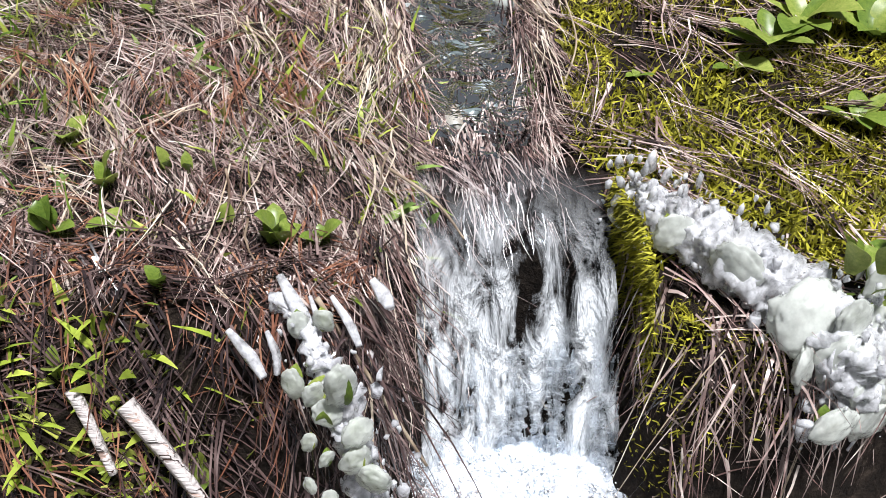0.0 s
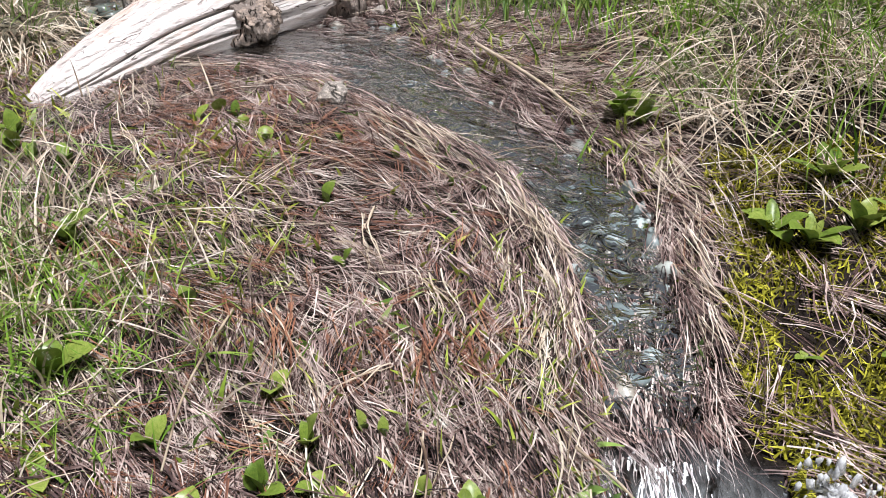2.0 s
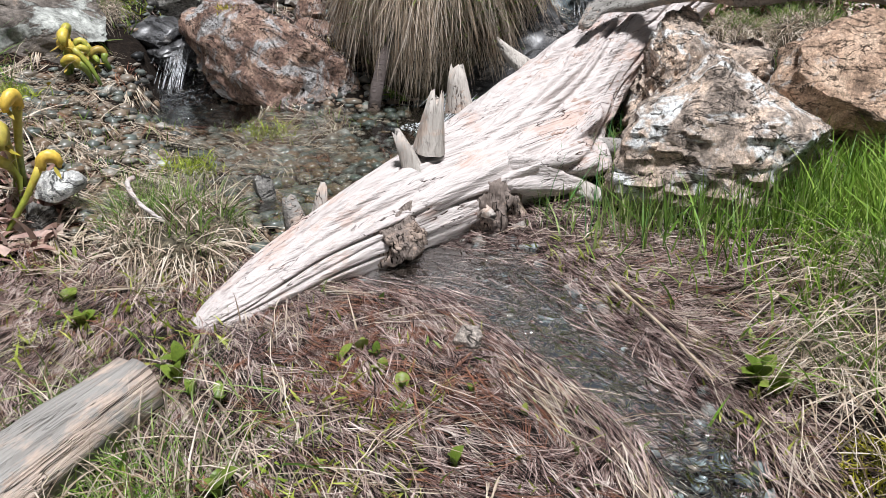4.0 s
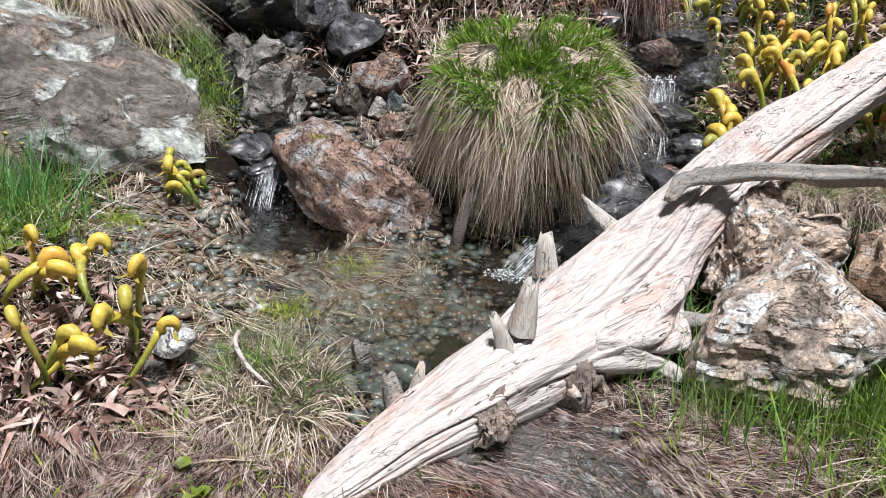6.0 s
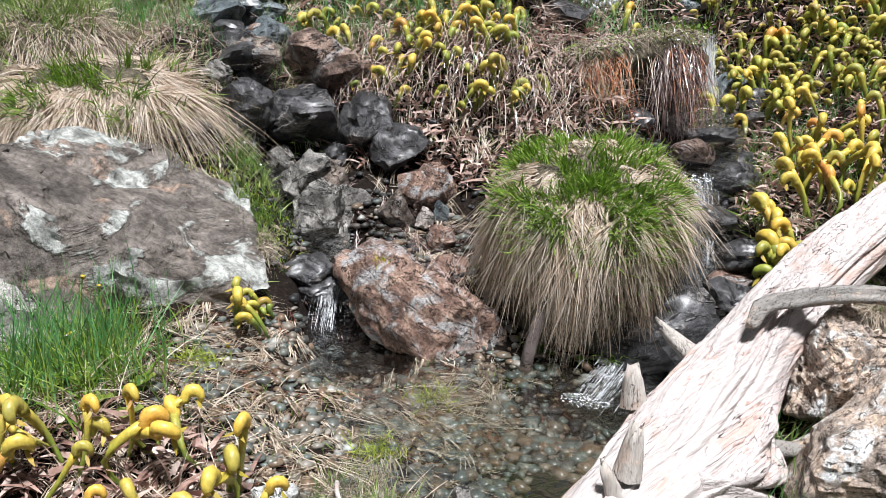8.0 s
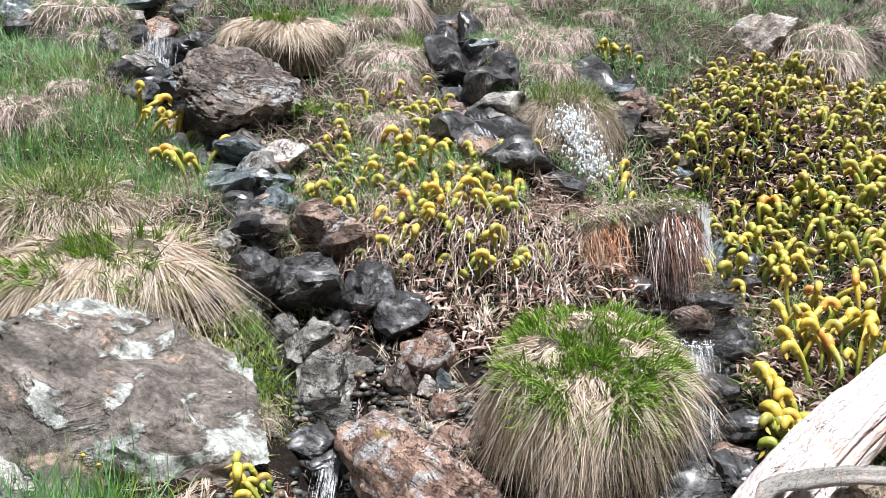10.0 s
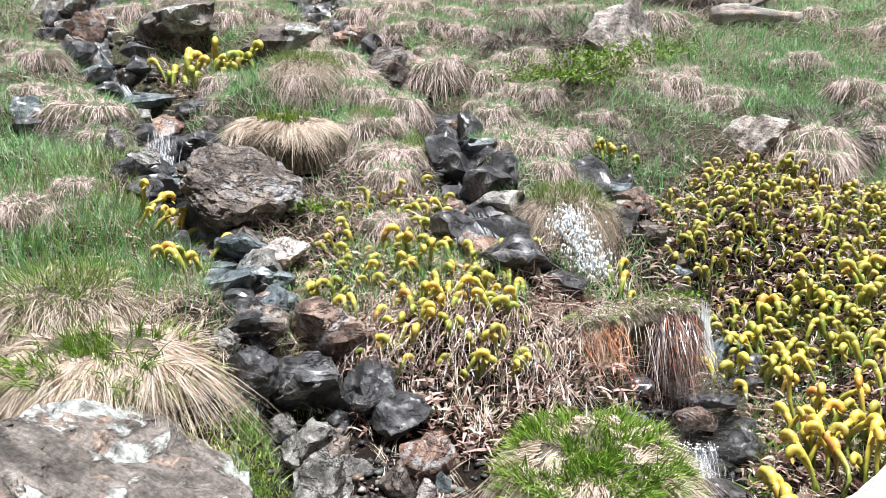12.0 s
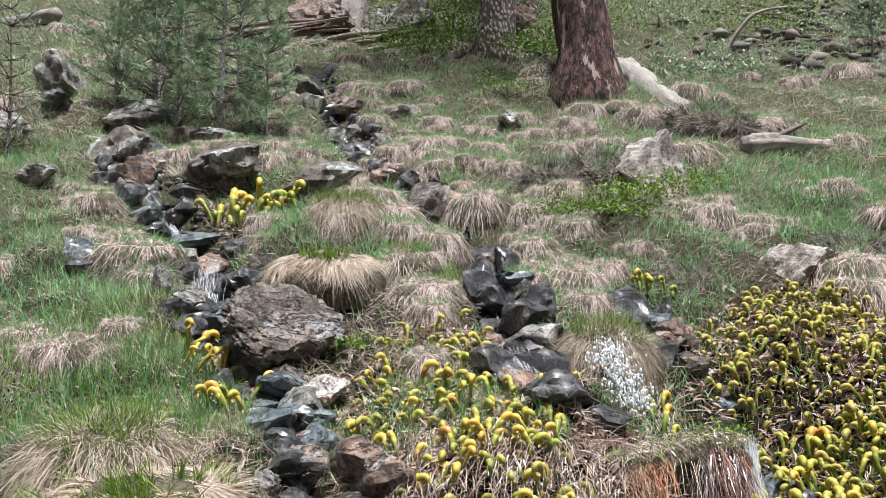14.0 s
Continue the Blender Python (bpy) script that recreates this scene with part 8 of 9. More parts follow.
# ---- ice on the plants beside the fall ----
def ice_lump(name, parent, place, size, turn, seed, mat, label="", sub=3, rough=0.12):
    me = rock_mesh(name, size, seed, sub, rough, 0)
    ob = link(name, me, mat, parent, label)
    ob.matrix_basis = pose(*place, *turn)
    return ob


def ice_crust(seed, centre_line, spread, n, s0, s1):
    r = np.random.default_rng(seed)
    k = np.array(centre_line)
    t = r.uniform(0, len(k) - 1.001, n)
    i = t.astype(int)
    c = k[i] + (k[i + 1] - k[i]) * (t - i)[:, None] + r.normal(0, 1, (n, 3)) * spread
    s = s0 + (s1 - s0) * r.uniform(size=n) ** 2
    return lumps("ice_crust", c, np.stack([s * r.uniform(0.5, 1.3, n), s * r.uniform(0.4, 0.9, n), s * r.uniform(0.7, 2.2, n)], 1), seed, 0.32, 1)


def crust_body(keys, seed, mat):
    """A knobbly sheath of ice round stems: one lumpy body."""
    bm = sweep(curve_pts(keys, 90), 44, True, seed, 0.0)
    for v in bm.verts:
        q = v.co * 60 + Vector((seed, 0, 0))
        k = 0.010 * noise.fractal(q, 0.7, 2.2, 4) + 0.006 * noise.noise(v.co * 160) + 0.003 * noise.noise(v.co * 420)
        v.co += v.normal * k if v.normal.length > 0.1 else Vector((0, 0, k))
    bmesh.ops.recalc_face_normals(bm, faces=bm.faces)
    return part("iced_plant", bm, mat)


RIGHT_LINE = [(0.168, 0.600, 0.272), (0.200, 0.560, 0.262), (0.236, 0.525, 0.252), (0.275, 0.500, 0.236), (0.300, 0.475, 0.222), (0.322, 0.455, 0.206), (0.304, 0.436, 0.180)]
right_ice = crust_body([(*p, r) for p, r in zip(RIGHT_LINE, (0.007, 0.018, 0.026, 0.030, 0.030, 0.027, 0.012))], 3, ICE_CLEAR)
tagged(right_ice, "clump of leaves encased in clear knobbly ice on the bank", "ice")
rng = np.random.default_rng(31)
# small clear knobs strung along the sheath, and a lower and a right-hand spray of them
shards = link("ice_shards", ice_crust(3, RIGHT_LINE, (0.021, 0.010, 0.018), 640, 0.0010, 0.0060), ICE_CLEAR, right_ice)
tagged(shards, kind="stuff")
spray = link("ice_shards", ice_crust(5, [(0.290, 0.495, 0.240), (0.335, 0.490, 0.245), (0.352, 0.470, 0.215), (0.330, 0.450, 0.190), (0.300, 0.434, 0.172)], (0.014, 0.008, 0.016), 240, 0.0012, 0.0075), ICE_CLEAR, right_ice)
tagged(spray, kind="stuff")
for i in range(26):
    t = rng.uniform(0, 5.99)
    p, q = RIGHT_LINE[int(t)], RIGHT_LINE[int(t) + 1]
    c = [u + (v - u) * (t % 1) + rng.normal(0, g) for u, v, g in zip(p, q, (0.016, 0.006, 0.016))]
    part("icicle", sweep(curve_pts([(*c, 0.0032), (c[0] + rng.normal(0, 0.004), c[1] - 0.004, c[2] - 0.016, 0.0024), (c[0] + rng.normal(0, 0.006), c[1] - 0.005, c[2] - rng.uniform(0.026, 0.05), 0.0007)], 10), 8, True, i, 0.4), ICE_CLEAR, right_ice, "thin clear icicle")
# leaves sheathed in rounded milky ice
for i, (x, y, z, k, tall) in enumerate([(0.190, 0.548, 0.268, 0.013, 1.1), (0.232, 0.512, 0.262, 0.015, 1.4), (0.282, 0.478, 0.243, 0.026, 0.85), (0.283, 0.462, 0.213, 0.017, 1.0), (0.310, 0.455, 0.214, 0.018, 1.4), (0.330, 0.448, 0.200, 0.016, 0.9), (0.346, 0.446, 0.197, 0.012, 0.9),
                                        (0.300, 0.425, 0.183, 0.015, 0.8), (0.334, 0.436, 0.176, 0.013, 1.2), (0.345, 0.500, 0.262, 0.011, 2.2), (0.362, 0.495, 0.258, 0.012, 1.9), (0.335, 0.478, 0.236, 0.013, 1.0), (0.360, 0.475, 0.230, 0.011, 1.3), (0.258, 0.490, 0.226, 0.010, 1.2), (0.356, 0.440, 0.186, 0.011, 0.9), (0.312, 0.470, 0.245, 0.012, 1.5)]):
    ice_lump("iced_leaf", right_ice, (x, y - 0.010, z), (k * 1.3, k * 0.4, k * 1.3 * tall), (rng.normal(-10, 12), rng.normal(0, 25), rng.normal(0, 30)), 600 + i, ICE, "milky leaf sheathed in ice", 4, 0.22)
    lf = new("leaf", LEAVES[i % 2])
    lf.parent = right_ice
    lf.matrix_basis = pose(x - k * 0.3, y, z - k * 0.8 * tall, 0, -80 + rng.normal(0, 12), rng.uniform(60, 120)) @ Matrix.Scale(k * 1.7 * tall, 4)
for i in range(14):
    c = (0.345 + rng.normal(0, 0.022), 0.492 + rng.normal(0, 0.02), 0.245 + rng.normal(0, 0.018))
    lf = new("leaf", LEAVES[i % 3])
    lf.parent = right_ice
    lf.matrix_basis = pose(*c, 0, -60 + rng.normal(0, 20), rng.uniform(0, 360)) @ Matrix.Scale(0.036, 4)
LEFT_LINE = [(-0.112, 0.470, 0.262), (-0.082, 0.425, 0.252), (-0.066, 0.412, 0.232), (-0.058, 0.402, 0.200), (-0.050, 0.390, 0.155), (-0.044, 0.385, 0.125)]
left_ice = crust_body([(*p, r) for p, r in zip(LEFT_LINE, (0.003, 0.006, 0.009, 0.010, 0.010, 0.006))], 9, ICE_CLEAR)
tagged(left_ice, "stems and leaves sheathed in clear ice on the near bank", "ice")
tagged(link("ice_shards", ice_crust(6, LEFT_LINE[1:], (0.014, 0.006, 0.010), 160, 0.001, 0.0055), ICE_CLEAR, left_ice), kind="stuff")
for i, (x0, y0, z0, x1, y1, z1, w) in enumerate([(-0.112, 0.478, 0.275, -0.078, 0.418, 0.250, 0.0055), (-0.090, 0.470, 0.262, -0.082, 0.440, 0.242, 0.0030), (-0.074, 0.470, 0.262, -0.052, 0.440, 0.240, 0.0036), (-0.150, 0.450, 0.246, -0.122, 0.425, 0.222, 0.0042), (-0.044, 0.480, 0.270, -0.030, 0.462, 0.258, 0.0058), (-0.118, 0.440, 0.255, -0.112, 0.425, 0.225, 0.0035)]):
    mid = ((x0 + x1) / 2 + 0.003, (y0 + y1) / 2, (z0 + z1) / 2 - 0.003)
    part("ice_stem", sweep(curve_pts([(x0, y0, z0, w * 0.5), (*mid, w), (x1, y1, z1, w * 0.7)], 24), 12, True, i, 0.45), ICE_CLEAR, left_ice, "glassy iced stem")
for i, (x, y, z, k, tall) in enumerate([(-0.060, 0.392, 0.250, 0.012, 1.9), (-0.080, 0.400, 0.232, 0.010, 1.7), (-0.096, 0.405, 0.238, 0.008, 1.9), (-0.072, 0.392, 0.222, 0.010, 1.2), (-0.050, 0.378, 0.218, 0.012, 1.1), (-0.052, 0.375, 0.192, 0.012, 1.3), (-0.040, 0.370, 0.176, 0.013, 1.3), (-0.086, 0.385, 0.198, 0.006, 1.6), (-0.074, 0.380, 0.186, 0.006, 1.6), (-0.088, 0.375, 0.160, 0.006, 1.3), (-0.074, 0.370, 0.152, 0.007, 1.3), (-0.094, 0.440, 0.262, 0.008, 1.5), (-0.076, 0.440, 0.266, 0.008, 1.6)]):
    ice_lump("iced_leaf", left_ice, (x, y, z), (k, k * 0.45, k * tall), (rng.normal(0, 12), rng.normal(0, 16), rng.normal(0, 25)), 640 + i, ICE, "milky leaf sheathed in ice", 4, 0.22)
    lf = new("leaf", LEAVES[i % 2])
    lf.parent = left_ice
    lf.matrix_basis = pose(x, y, z - k * 0.8 * tall, 0, -80 + rng.normal(0, 12), rng.uniform(60, 120)) @ Matrix.Scale(k * 1.7 * tall, 4)

# ---- leafy plants of the near meadow ----
NEARS = [(-0.28, 0.60, 5, 0.034, 0.75), (-0.235, 0.625, 3, 0.022, 0.9), (-0.215, 0.62, 3, 0.022, 0.9), (-0.125, 0.535, 7, 0.036, 0.6), (-0.09, 0.535, 5, 0.034, 0.7), (-0.21, 0.49, 4, 0.03, 0.5), (-0.31, 0.54, 6, 0.034, 0.5), (-0.36, 0.50, 5, 0.034, 0.5), (-0.33, 0.66, 4, 0.03, 0.6),
         (-0.17, 0.56, 3, 0.024, 0.7), (-0.26, 0.55, 5, 0.026, 0.3), (-0.54, 0.64, 6, 0.048, 0.5), (-0.50, 0.53, 4, 0.045, 0.2), (-0.42, 0.58, 4, 0.03, 0.5), (-0.30, 0.86, 4, 0.03, 0.6), (-0.22, 0.74, 3, 0.018, 0.8), (-0.35, 0.98, 4, 0.035, 0.5), (-0.62, 0.84, 6, 0.05, 0.5), (-0.68, 0.76, 5, 0.05, 0.4), (-0.45, 0.76, 4, 0.03, 0.7),
         (-0.28, 1.10, 4, 0.022, 0.9), (-0.20, 1.05, 4, 0.022, 0.9), (-0.36, 1.12, 3, 0.024, 0.9), (-0.80, 1.06, 5, 0.04, 0.6), (-0.74, 1.00, 4, 0.035, 0.6), (0.03, 1.235, 8, 0.05, 0.75), (0.06, 1.22, 6, 0.045, 0.7)]
NEARS += [(-0.26, 0.40, 4, 0.024, 0.7), (-0.14, 0.38, 5, 0.026, 0.8), (-0.19, 0.42, 3, 0.03, 0.8), (-0.33, 0.42, 5, 0.026, 0.6), (-0.36, 0.46, 5, 0.034, 0.6), (-0.11, 0.415, 3, 0.022, 0.8), (-0.29, 0.45, 4, 0.024, 0.6), (-0.035, 0.40, 4, 0.03, 0.6), (-0.73, 0.64, 6, 0.07, 0.6), (-0.67, 0.62, 5, 0.055, 0.5), (-0.63, 0.66, 5, 0.045, 0.4), (-0.78, 1.02, 5, 0.035, 0.6), (-1.00, 1.10, 6, 0.04, 0.5), (-1.07, 1.15, 5, 0.04, 0.5), (-0.70, 1.0, 3, 0.04, 0.8)]
for i, (x, y, n, s, up) in enumerate(NEARS):
    leafy_plant(x, y, 700 + i, max(2, n - 2), s, min(0.97, up * 1.6), kinds=(0, 1, 3))
for i, (x, y, n, s, up) in enumerate([(0.34, 0.83, 7, 0.06, 0.55), (0.38, 0.86, 6, 0.065, 0.5), (0.30, 0.80, 3, 0.045, 0.3), (0.45, 0.84, 5, 0.055, 0.5), (0.24, 0.97, 7, 0.05, 0.7), (0.30, 0.99, 7, 0.055, 0.7), (0.20, 0.99, 5, 0.045, 0.5), (0.36, 1.0, 6, 0.055, 0.6), (0.44, 0.93, 6, 0.05, 0.6), (0.28, 1.08, 6, 0.055, 0.7), (0.40, 0.72, 5, 0.045, 0.5), (0.47, 0.64, 5, 0.045, 0.5), (0.20, 0.79, 3, 0.02, 0.4)]):
    leafy_plant(x, y, 740 + i, n, s, up, "bright green broad-leaved plant on the mossy bank")
# twigs, straws and bleached sticks
def stem_thing(name, pts, r, mat, label, category, seed=1):
    ob = part(name, sweep(curve_pts([(*p, r * k) for p, k in zip(pts, np.linspace(1, 0.6, len(pts)))], 18), 7, True, seed, 0.15), mat)
    return tagged(ob, label, category)


stem_thing("stick", [(-0.275, 0.435, 0.195), (-0.262, 0.420, 0.165), (-0.25, 0.405, 0.13)], 0.006, BLEACHED, "short bleached stick on the near bank", "stick")
stem_thing("stick", [(-0.235, 0.43, 0.185), (-0.205, 0.41, 0.15), (-0.175, 0.39, 0.105)], 0.008, BLEACHED, "splintered bleached stick on the near bank", "stick", 2)
stem_thing("twig", [(-0.04, 0.62, 0.272), (0.0, 0.575, 0.272), (0.025, 0.545, 0.255)], 0.0016, STRAW, "straw stalk leaning over the fall", "twig")
stem_thing("twig", [(-0.085, 0.47, 0.26), (-0.05, 0.45, 0.20), (-0.005, 0.43, 0.11)], 0.0022, STRAW, "straw stalk hanging down the near bank", "twig")
stem_thing("twig", [(-0.40, 0.76, 0.30), (-0.395, 0.62, 0.31), (-0.37, 0.50, 0.32)], 0.0015, STRAW, "long pale grass stalk", "twig")
stem_thing("twig", [(-0.20, 1.42, 0.40), (-0.10, 1.30, 0.385), (-0.03, 1.22, 0.36)], 0.0028, STRAW, "pale straw stalk over the stream edge", "twig")
stem_thing("twig", [(0.0, 0.80, 0.285), (-0.03, 0.75, 0.29), (-0.055, 0.72, 0.275)], 0.0014, BRUSH, "thin dark twig in the stream", "twig")
stem_thing("twig", [(0.135, 0.90, 0.30), (0.14, 0.82, 0.29), (0.125, 0.78, 0.262)], 0.0012, STRAW, "bent straw dipping into the stream", "twig")
stem_thing("twig", [(-1.16, 1.50, 0.47), (-1.13, 1.44, 0.48), (-1.08, 1.40, 0.46), (-1.02, 1.38, 0.44)], 0.006, BLEACHED, "short curved bleached twig on a tussock", "twig")
for i, (x, y, s) in enumerate([(-0.545, 1.16, 0.035), (-0.52, 1.155, 0.03), (-0.57, 1.13, 0.028), (-0.50, 1.125, 0.03), (-0.46, 1.10, 0.025)]):
    leafy_plant(x, y, 780 + i, 2, s, 0.85, "brown withered leaf standing in shallow water", (0, 3))


# marsh marigolds and sedge by the left boulder
def marigold(x, y, h, seed, size=0.018):
    r = np.random.default_rng(seed)
    st = part("marsh_marigold", sweep(curve_pts([(0, 0, 0, 0.0018), (0.004, 0.002, h * 0.5, 0.0016), (0.0, 0.0, h, 0.0013)], 10), 6), LEAF)
    for k in range(7):
        a = 2 * math.pi * k / 7
        me = blades("petal", np.array([[0, 0, h]]), np.array([[math.cos(a), math.sin(a), 0.35]]), np.array([size]), np.array([size * 0.75]), np.array([[0, 0, -0.15]]), 4, flat=True, belly=0.6)
        link("petal", me, WHITE_PETAL, st)
    bm = bmesh.new()
    bmesh.ops.create_icosphere(bm, subdivisions=2, radius=size * 0.35)
    eye = part("flower_centre", bm, YELLOW_EYE, st, "yellow flower centre")
    eye.location = (0, 0, h + 0.002)
    st.matrix_world = pose(x, y, lie(x, y), -25 + r.normal(0, 10), r.normal(0, 10), 20)
    return tagged(st, "white marsh marigold with a yellow centre", "flower")


for i, (x, y, h) in enumerate([(-0.70, 0.675, 0.085), (-1.93, 1.62, 0.22), (-1.86, 1.66, 0.19), (-1.86, 1.62, 0.10), (-1.74, 1.22, 0.05), (-1.62, 1.85, 0.05), (-0.95, 2.80, 0.50), (-0.72, 2.85, 0.50), (-0.9, 2.64, 0.51), (-0.66, 2.8, 0.48), (-0.84, 2.74, 0.53), (-0.98, 2.72, 0.48), (-0.78, 2.62, 0.51)]):
    marigold(x, y, h, i)
for i in range(16):
    x, y = -1.85 + rng.normal(0, 0.10), 1.55 + rng.normal(0, 0.09)
    leafy_plant(x, y, 800 + i, 5, 0.05, 0.6, "round-leaved marsh marigold foliage", (1, 3))
n = 620
x, y = -1.96 + rng.normal(0, 0.10, n), 1.62 + rng.normal(0, 0.12, n)
patch_blades("marsh_sedge", BLUE_GREEN, 820, x, y, 0.22, 0.0036, 0.1, 0.18, 2.0, 0.0, 4, "tall blue-green sedge by the boulder")
n = 900
x, y = -1.90 + rng.normal(0, 0.12, n), 1.56 + rng.normal(0, 0.12, n)
patch_blades("marsh_grass", MEADOW, 824, x, y, 0.15, 0.0042, 0.2, 0.3, 2.0, 0.0, 4, "fresh green grass by the boulder")
n = 400
x, y = -1.80 + rng.normal(0, 0.2, n), 1.5 + rng.normal(0, 0.16, n)
patch_blades("marsh_straw", STRAW, 825, x, y, 0.16, 0.003, 0.5, 0.5, 2.0, 0.0, 4, "dead straw among the sedge")
n = 900
x, y = -2.02 + rng.normal(0, 0.12, n), 2.38 + rng.normal(0, 0.12, n)
patch_blades("ledge_grass", GREEN, 821, x, y, 0.07, 0.0035, 0.2, 0.3, 2.0, 0.0, 3, "green grass beside the flat boulder")
n = 700
x, y = rng.uniform(-0.25, 0.15, n), 1.72 + rng.normal(0, 0.06, n)
patch_blades("streamside_reeds", GREEN, 822, x, y, 0.11, 0.004, 0.05, 0.1, 2.0, 0.0, 4, "upright green reeds below the boulder")
n = 3600
x, y = 0.42 + rng.normal(0, 0.20, n), 1.62 + rng.normal(0, 0.18, n)
patch_blades("bank_reeds", MEADOW, 823, x, y, 0.14, 0.004, 0.15, 0.4, 2.0, 0.0, 4, "bright green grass on the right bank")


# small falls and wet threads higher up
def trickle(name, top, bottom, half, n, seed, label, width=0.0022):
    r = np.random.default_rng(seed)
    n, width = n * 2, min(width, 0.004)
    t, b = np.array(top), np.array(bottom)
    s = r.uniform(0, 0.85, n)
    side = unit(np.cross(b - t, [0, 0, 1.0])[None])[0]
    p = t + (b - t) * s[:, None] + side * (half * r.normal(0, 0.5, n))[:, None] + np.array([0, -0.02, 0.0]) * r.uniform(0, 1, (n, 1))
    L = np.linalg.norm(b - t) * r.uniform(0.15, 0.5, n)
    me = blades(name, p, np.tile(b - t, (n, 1)), L, width * r.uniform(0.4, 1.4, n), r.normal(0, 0.05, (n, 3)), 4, belly=0.8, rng=r)
    return tagged(link(name, me, STREAK), label, "white water", kind="stuff")


trickle("trickle", (-1.60, 2.44, 0.585), (-1.56, 2.28, 0.46), 0.05, 60, 1, "white water slipping past the rusty rock")
trickle("trickle", (-0.575, 4.34, 1.24), (-0.545, 4.24, 0.86), 0.035, 150, 2, "thin fall dropping behind the mound", 0.0045)
trickle("trickle", (-2.20, 3.02, 1.05), (-2.14, 2.88, 0.85), 0.04, 40, 3, "white water between black stones")
trickle("trickle", (-3.66, 4.46, 2.10), (-3.62, 4.36, 1.82), 0.08, 70, 4, "small fall among dark rocks", 0.0045)
trickle("trickle", (-1.66, 4.20, 1.62), (-1.52, 4.00, 1.48), 0.07, 60, 5, "white water beside the black rock", 0.0045)
trickle("trickle", (-0.92, 3.72, 1.02), (-0.90, 3.62, 0.85), 0.03, 24, 6, "threads of water under hanging roots")
frost = link("frost_patch", ice_crust(12, [(-1.20, 4.14, 1.62), (-1.14, 4.06, 1.53), (-1.08, 4.0, 1.44), (-1.04, 3.96, 1.36)], (0.045, 0.02, 0.03), 900, 0.002, 0.008), FROTH)
tagged(frost, "white frozen spray on the side of a tussock", "ice", kind="stuff")
trickle("trickle", (-0.66, 2.26, 0.50), (-0.72, 2.12, 0.44), 0.06, 90, 8, "white splash where the stream meets the pool")
# white streaks along the runs, also put in for glints on the water
for i, (x0, y0, x1, y1, w) in enumerate([(-3.92, 4.76, -3.62, 4.46, 0.06), (-4.85, 5.45, -4.42, 5.12, 0.08), (-1.94, 4.88, -1.80, 4.52, 0.05), (-2.92, 6.24, -2.46, 5.58, 0.06), (-4.62, 8.0, -3.95, 7.08, 0.08), (-5.6, 9.38, -4.9, 8.4, 0.10), (-5.5, 5.95, -4.95, 5.52, 0.08), (-2.78, 3.62, -2.52, 3.44, 0.05), (-0.58, 3.9, -0.50, 3.2, 0.06)]):
    trickle("riffle", (x0, y0, lie(x0, y0) + 0.075), (x1, y1, lie(x1, y1) + 0.06), w, 50, 20 + i, "white riffle and painted glints of water running between dark stones", 0.005)
froth("stream_foam", 200, -0.74, 2.10, 0.07, 0.04, 0.436, 0.0006, 0.002, 84, "white splash at the foot of the stream")
froth("stream_foam", 240, -0.62, 3.62, 0.14, 0.10, lie(-0.62, 3.62) + 0.05, 0.0008, 0.0035, 85, "white riffle behind the mound")
ROOT = blade_mat("rusty_root", [(0.0, (0.05, 0.018, 0.010)), (0.5, (0.34, 0.13, 0.06)), (1.0, (0.60, 0.30, 0.16))], 0.5, 0.0, tone=1.0)


# undercut turf with roots and dead grass hanging in front of a black hollow
def overhang(line, depth, thick, seed):
    """A lip of turf along a line of places, rounded and ragged."""
    bm = sweep(curve_pts([(x, y, z, thick * k) for (x, y, z), k in zip(line, (0.6, 1.0, 1.05, 0.95, 0.6))], 50), 22, True, seed, 0.35)
    return tagged(part("turf_overhang", bm, THATCH), "undercut lip of peaty turf over the stream", "bank", kind="structure")


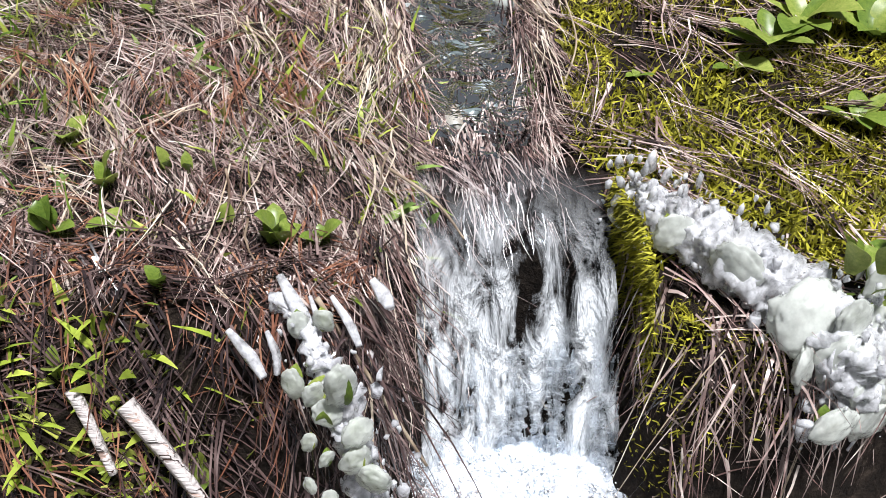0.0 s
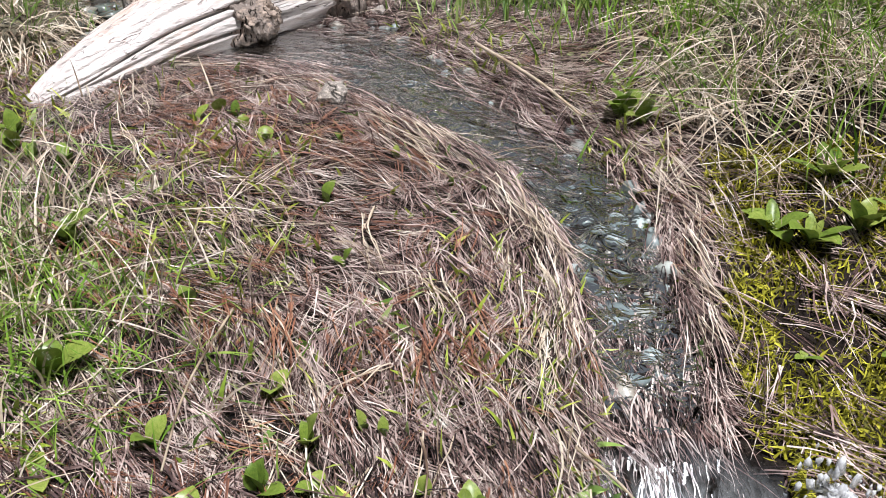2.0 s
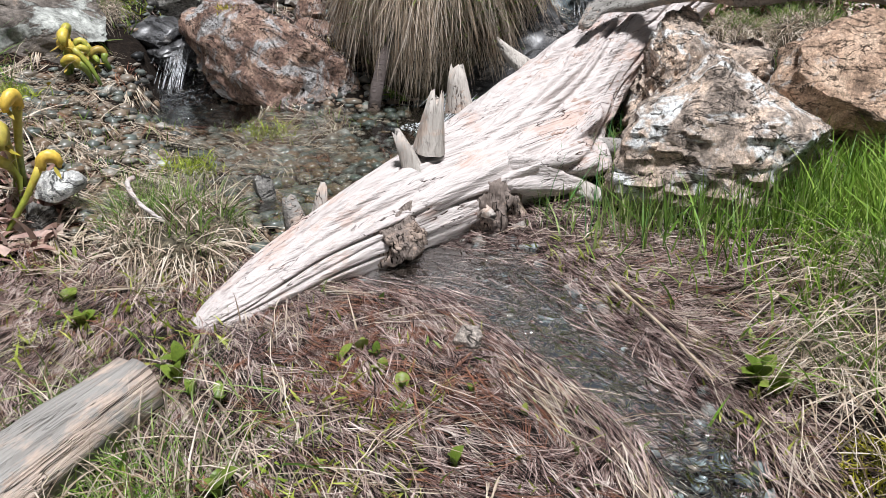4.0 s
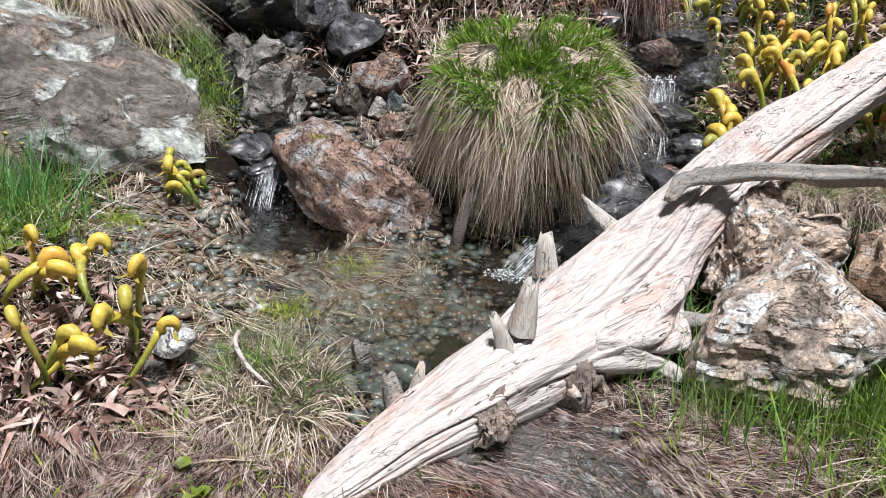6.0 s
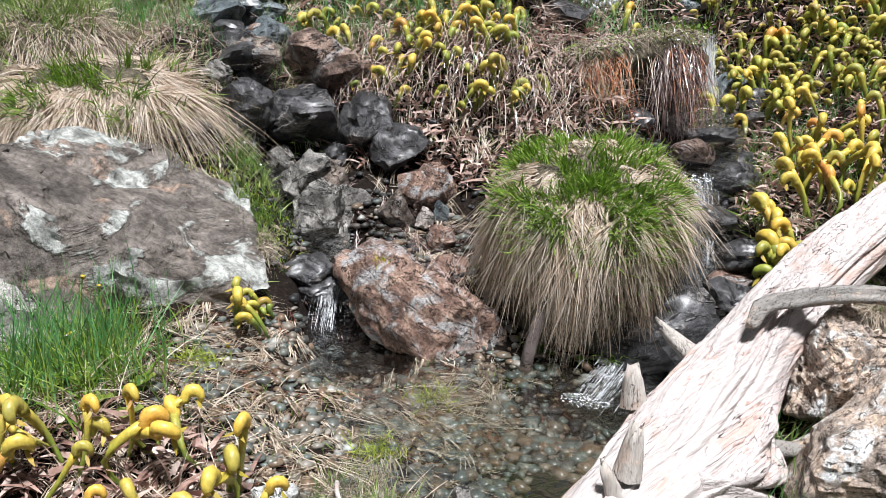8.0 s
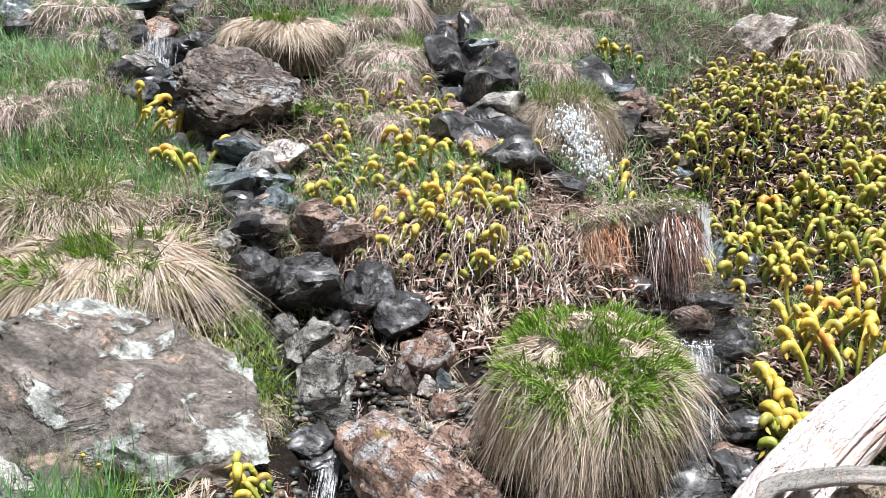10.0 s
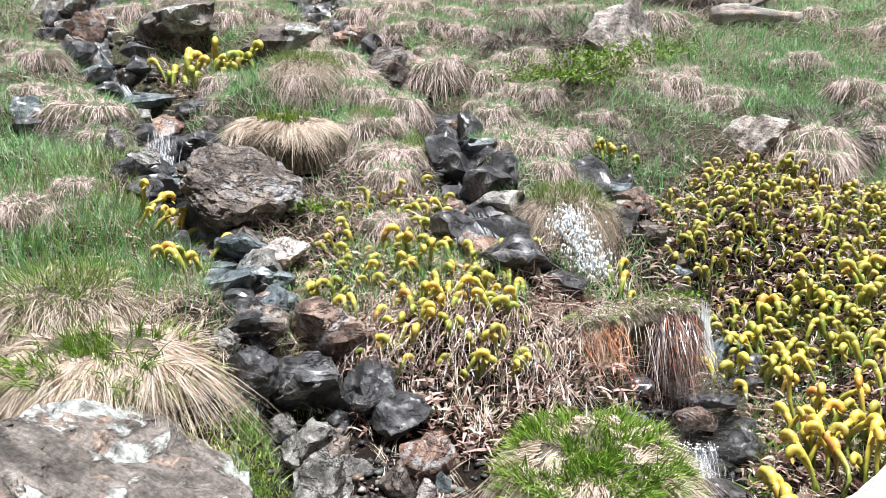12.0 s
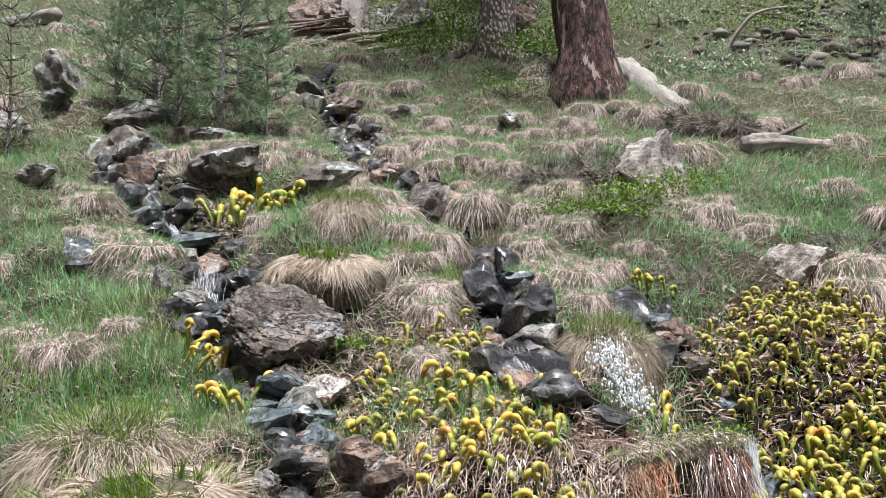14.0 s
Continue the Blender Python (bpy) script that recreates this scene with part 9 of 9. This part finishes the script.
LIP = [(-1.08, 3.66, 1.10), (-0.98, 3.74, 1.12), (-0.84, 3.92, 1.15), (-0.70, 4.06, 1.16), (-0.60, 4.20, 1.14)]
overhang([(x, y + 0.03, z - 0.02) for x, y, z in LIP], 0.2, 0.07, 6)
r = np.random.default_rng(97)
# brown grass beside the hollow takes the shaded stem colour to look darker
for s0, s1, n, mt, ln, wd, lab in [(0.3, 1.7, 230, ROOT, 0.19, 0.0036, "rust-red roots hanging from the bank"), (0.2, 1.2, 160, STRAW, 0.16, 0.003, "dry grass hanging from the bank"), (2.6, 3.9, 260, WET_SHADED_STEM, 0.26, 0.0034, "dry brown grass hanging from the bank"), (2.6, 3.9, 160, ROOT, 0.22, 0.003, "rust-brown roots hanging from the bank"), (2.5, 3.9, 300, MAT_GRASS, 0.26, 0.0034, "dark dead grass hanging from the bank"), (1.5, 2.6, 26, STRAW, 0.30, 0.0026, "single dry stems hanging over the hollow"), (0.0, 3.9, 800, MAT_GRASS, 0.085, 0.0036, "wet dead grass over the turf lip"), (0.0, 3.9, 700, STRAW, 0.085, 0.003, "pale dead grass over the turf lip"), (0.0, 3.9, 420, MEADOW, 0.06, 0.004, "fresh grass on the turf lip")]:
    t = r.uniform(s0, s1, n)
    i = t.astype(int)
    k = np.array(LIP)
    root = k[i] + (k[i + 1] - k[i]) * (t - i)[:, None]
    top = ln < 0.12
    root = root + np.stack([r.normal(0, 0.015, n), np.full(n, -0.05 if not top else 0.0) + r.normal(0, 0.02 if not top else 0.05, n), (0.01 if not top else 0.075) + r.normal(0, 0.015, n)], 1)
    way = np.stack([r.normal(0.05, 0.12 if not top else 0.5, n), -0.28 + r.normal(0, 0.10, n), (-0.25 if not top else 0.25) + r.normal(0, 0.15, n)], 1)
    bend = np.tile([0, 0.12, -0.75], (n, 1)) + r.normal(0, 0.10, (n, 3))
    tagged(link("hanging_roots", blades("hanging_roots", root, way, ln * r.uniform(0.45, 1.2, n), wd * r.uniform(0.5, 1.3, n), bend, 5, rng=r, wave=0.03), mt), lab, "roots", kind="stuff")

# grey brush on the slope
B_SRC = [tussock_parts(901 + i, 0.26, 0.13, 1500, 240, 0.7, dead_len=0.16, dead_w=0.0045, dead_mat=BRUSH, rim_share=0.45, segs=2, green_mat=GREEN_FAR) for i in range(2)]
for i, (x, y, s) in enumerate([(-4.42, 4.62, 1.15), (-4.12, 4.50, 1.0), (-1.75, 7.35, 1.6), (-2.1, 7.2, 1.4), (-1.11, 9.3, 1.6), (-0.8, 8.9, 1.3), (-0.98, 5.75, 0.9), (0.1, 6.3, 1.3), (0.5, 6.6, 1.2), (-3.6, 2.6, 1.0), (-3.3, 3.0, 1.0), (-2.2, 6.9, 1.2)]):
    src = B_SRC[i % 2]
    m = pose(x, y, lie(x, y) - 0.06, 22, 0, DOWN + (17 * i) % 30 - 15) @ Matrix.Diagonal((s, s, s, 1))
    ob = src if i < 2 else copy_thing(src, m)
    ob.matrix_basis = m
    ob.name = "heath_bush"
    tagged(ob, "low grey-brown heathery bush on the slope", "bush", "slope bushes")


def shrub(x, y, w, h, n, seed, mat, label, leaf=0.04):
    rr = np.random.default_rng(seed)
    core = part("shrub", sweep([((0, 0, -0.05), 0.02), ((0.02, 0, h * 0.5), 0.012)], 6), BRUSH)
    p = rr.normal(0, 1, (n, 3)) * [w / 2.4, w / 2.4, h / 3] + [0, 0, h * 0.45]
    p[:, 2] = np.abs(p[:, 2])
    link("foliage", blades("foliage", p, rr.normal(0, 1, (n, 3)) + [0, 0, 0.6], leaf * rr.uniform(0.6, 1.3, n), np.full(n, leaf * 0.45), rr.normal(0, 0.2, (n, 3)), 3, belly=0.7, rng=rr), mat, core)
    for k in range(9):
        d = rr.normal(0, 1, 3) * [w / 3, w / 3, h / 4] + [0, 0, h * 0.5]
        part("twig", sweep([((0, 0, 0), 0.008), (tuple(d * 0.6), 0.006), (tuple(d), 0.003)], 5), BRUSH, core)
    core.matrix_world = pose(x, y, lie(x, y))
    return tagged(core, label, "shrub")


for i, (x, y, w, h, n) in enumerate([(-5.8, 13.2, 1.3, 0.5, 2200), (-6.3, 16.0, 1.4, 0.8, 2000), (-4.0, 17.6, 2.0, 0.7, 2200), (-2.6, 18.9, 2.2, 0.7, 2200), (-0.6, 19.5, 2.2, 0.6, 2200), (1.5, 19.0, 1.8, 0.5, 1800), (-3.6, 12.6, 0.9, 0.35, 1200), (-1.3, 11.9, 1.0, 0.3, 1200), (-8.2, 17.5, 1.6, 0.9, 2000), (-11.0, 18.0, 2.4, 1.2, 2400), (-13.5, 17.0, 2.4, 1.3, 2400)]):
    shrub(x, y, w, h, n, 950 + i, (LEAF_FAR, PINE)[i % 2 if i > 2 else 0], "low green shrub on the upper slope", 0.06)
for i, (x, y, w, h, n) in enumerate([(-1.6, 6.15, 0.5, 0.12, 1400), (-1.45, 6.6, 0.5, 0.12, 1200), (-1.2, 7.0, 0.5, 0.12, 1000), (-2.5, 4.0, 0.2, 0.06, 300), (-0.7, 4.35, 0.16, 0.08, 400), (-3.2, 9.3, 0.6, 0.2, 900)]):
    shrub(x, y, w, h, n, 980 + i, LEAF_FAR, "patch of low bright green leafy plants", 0.03)
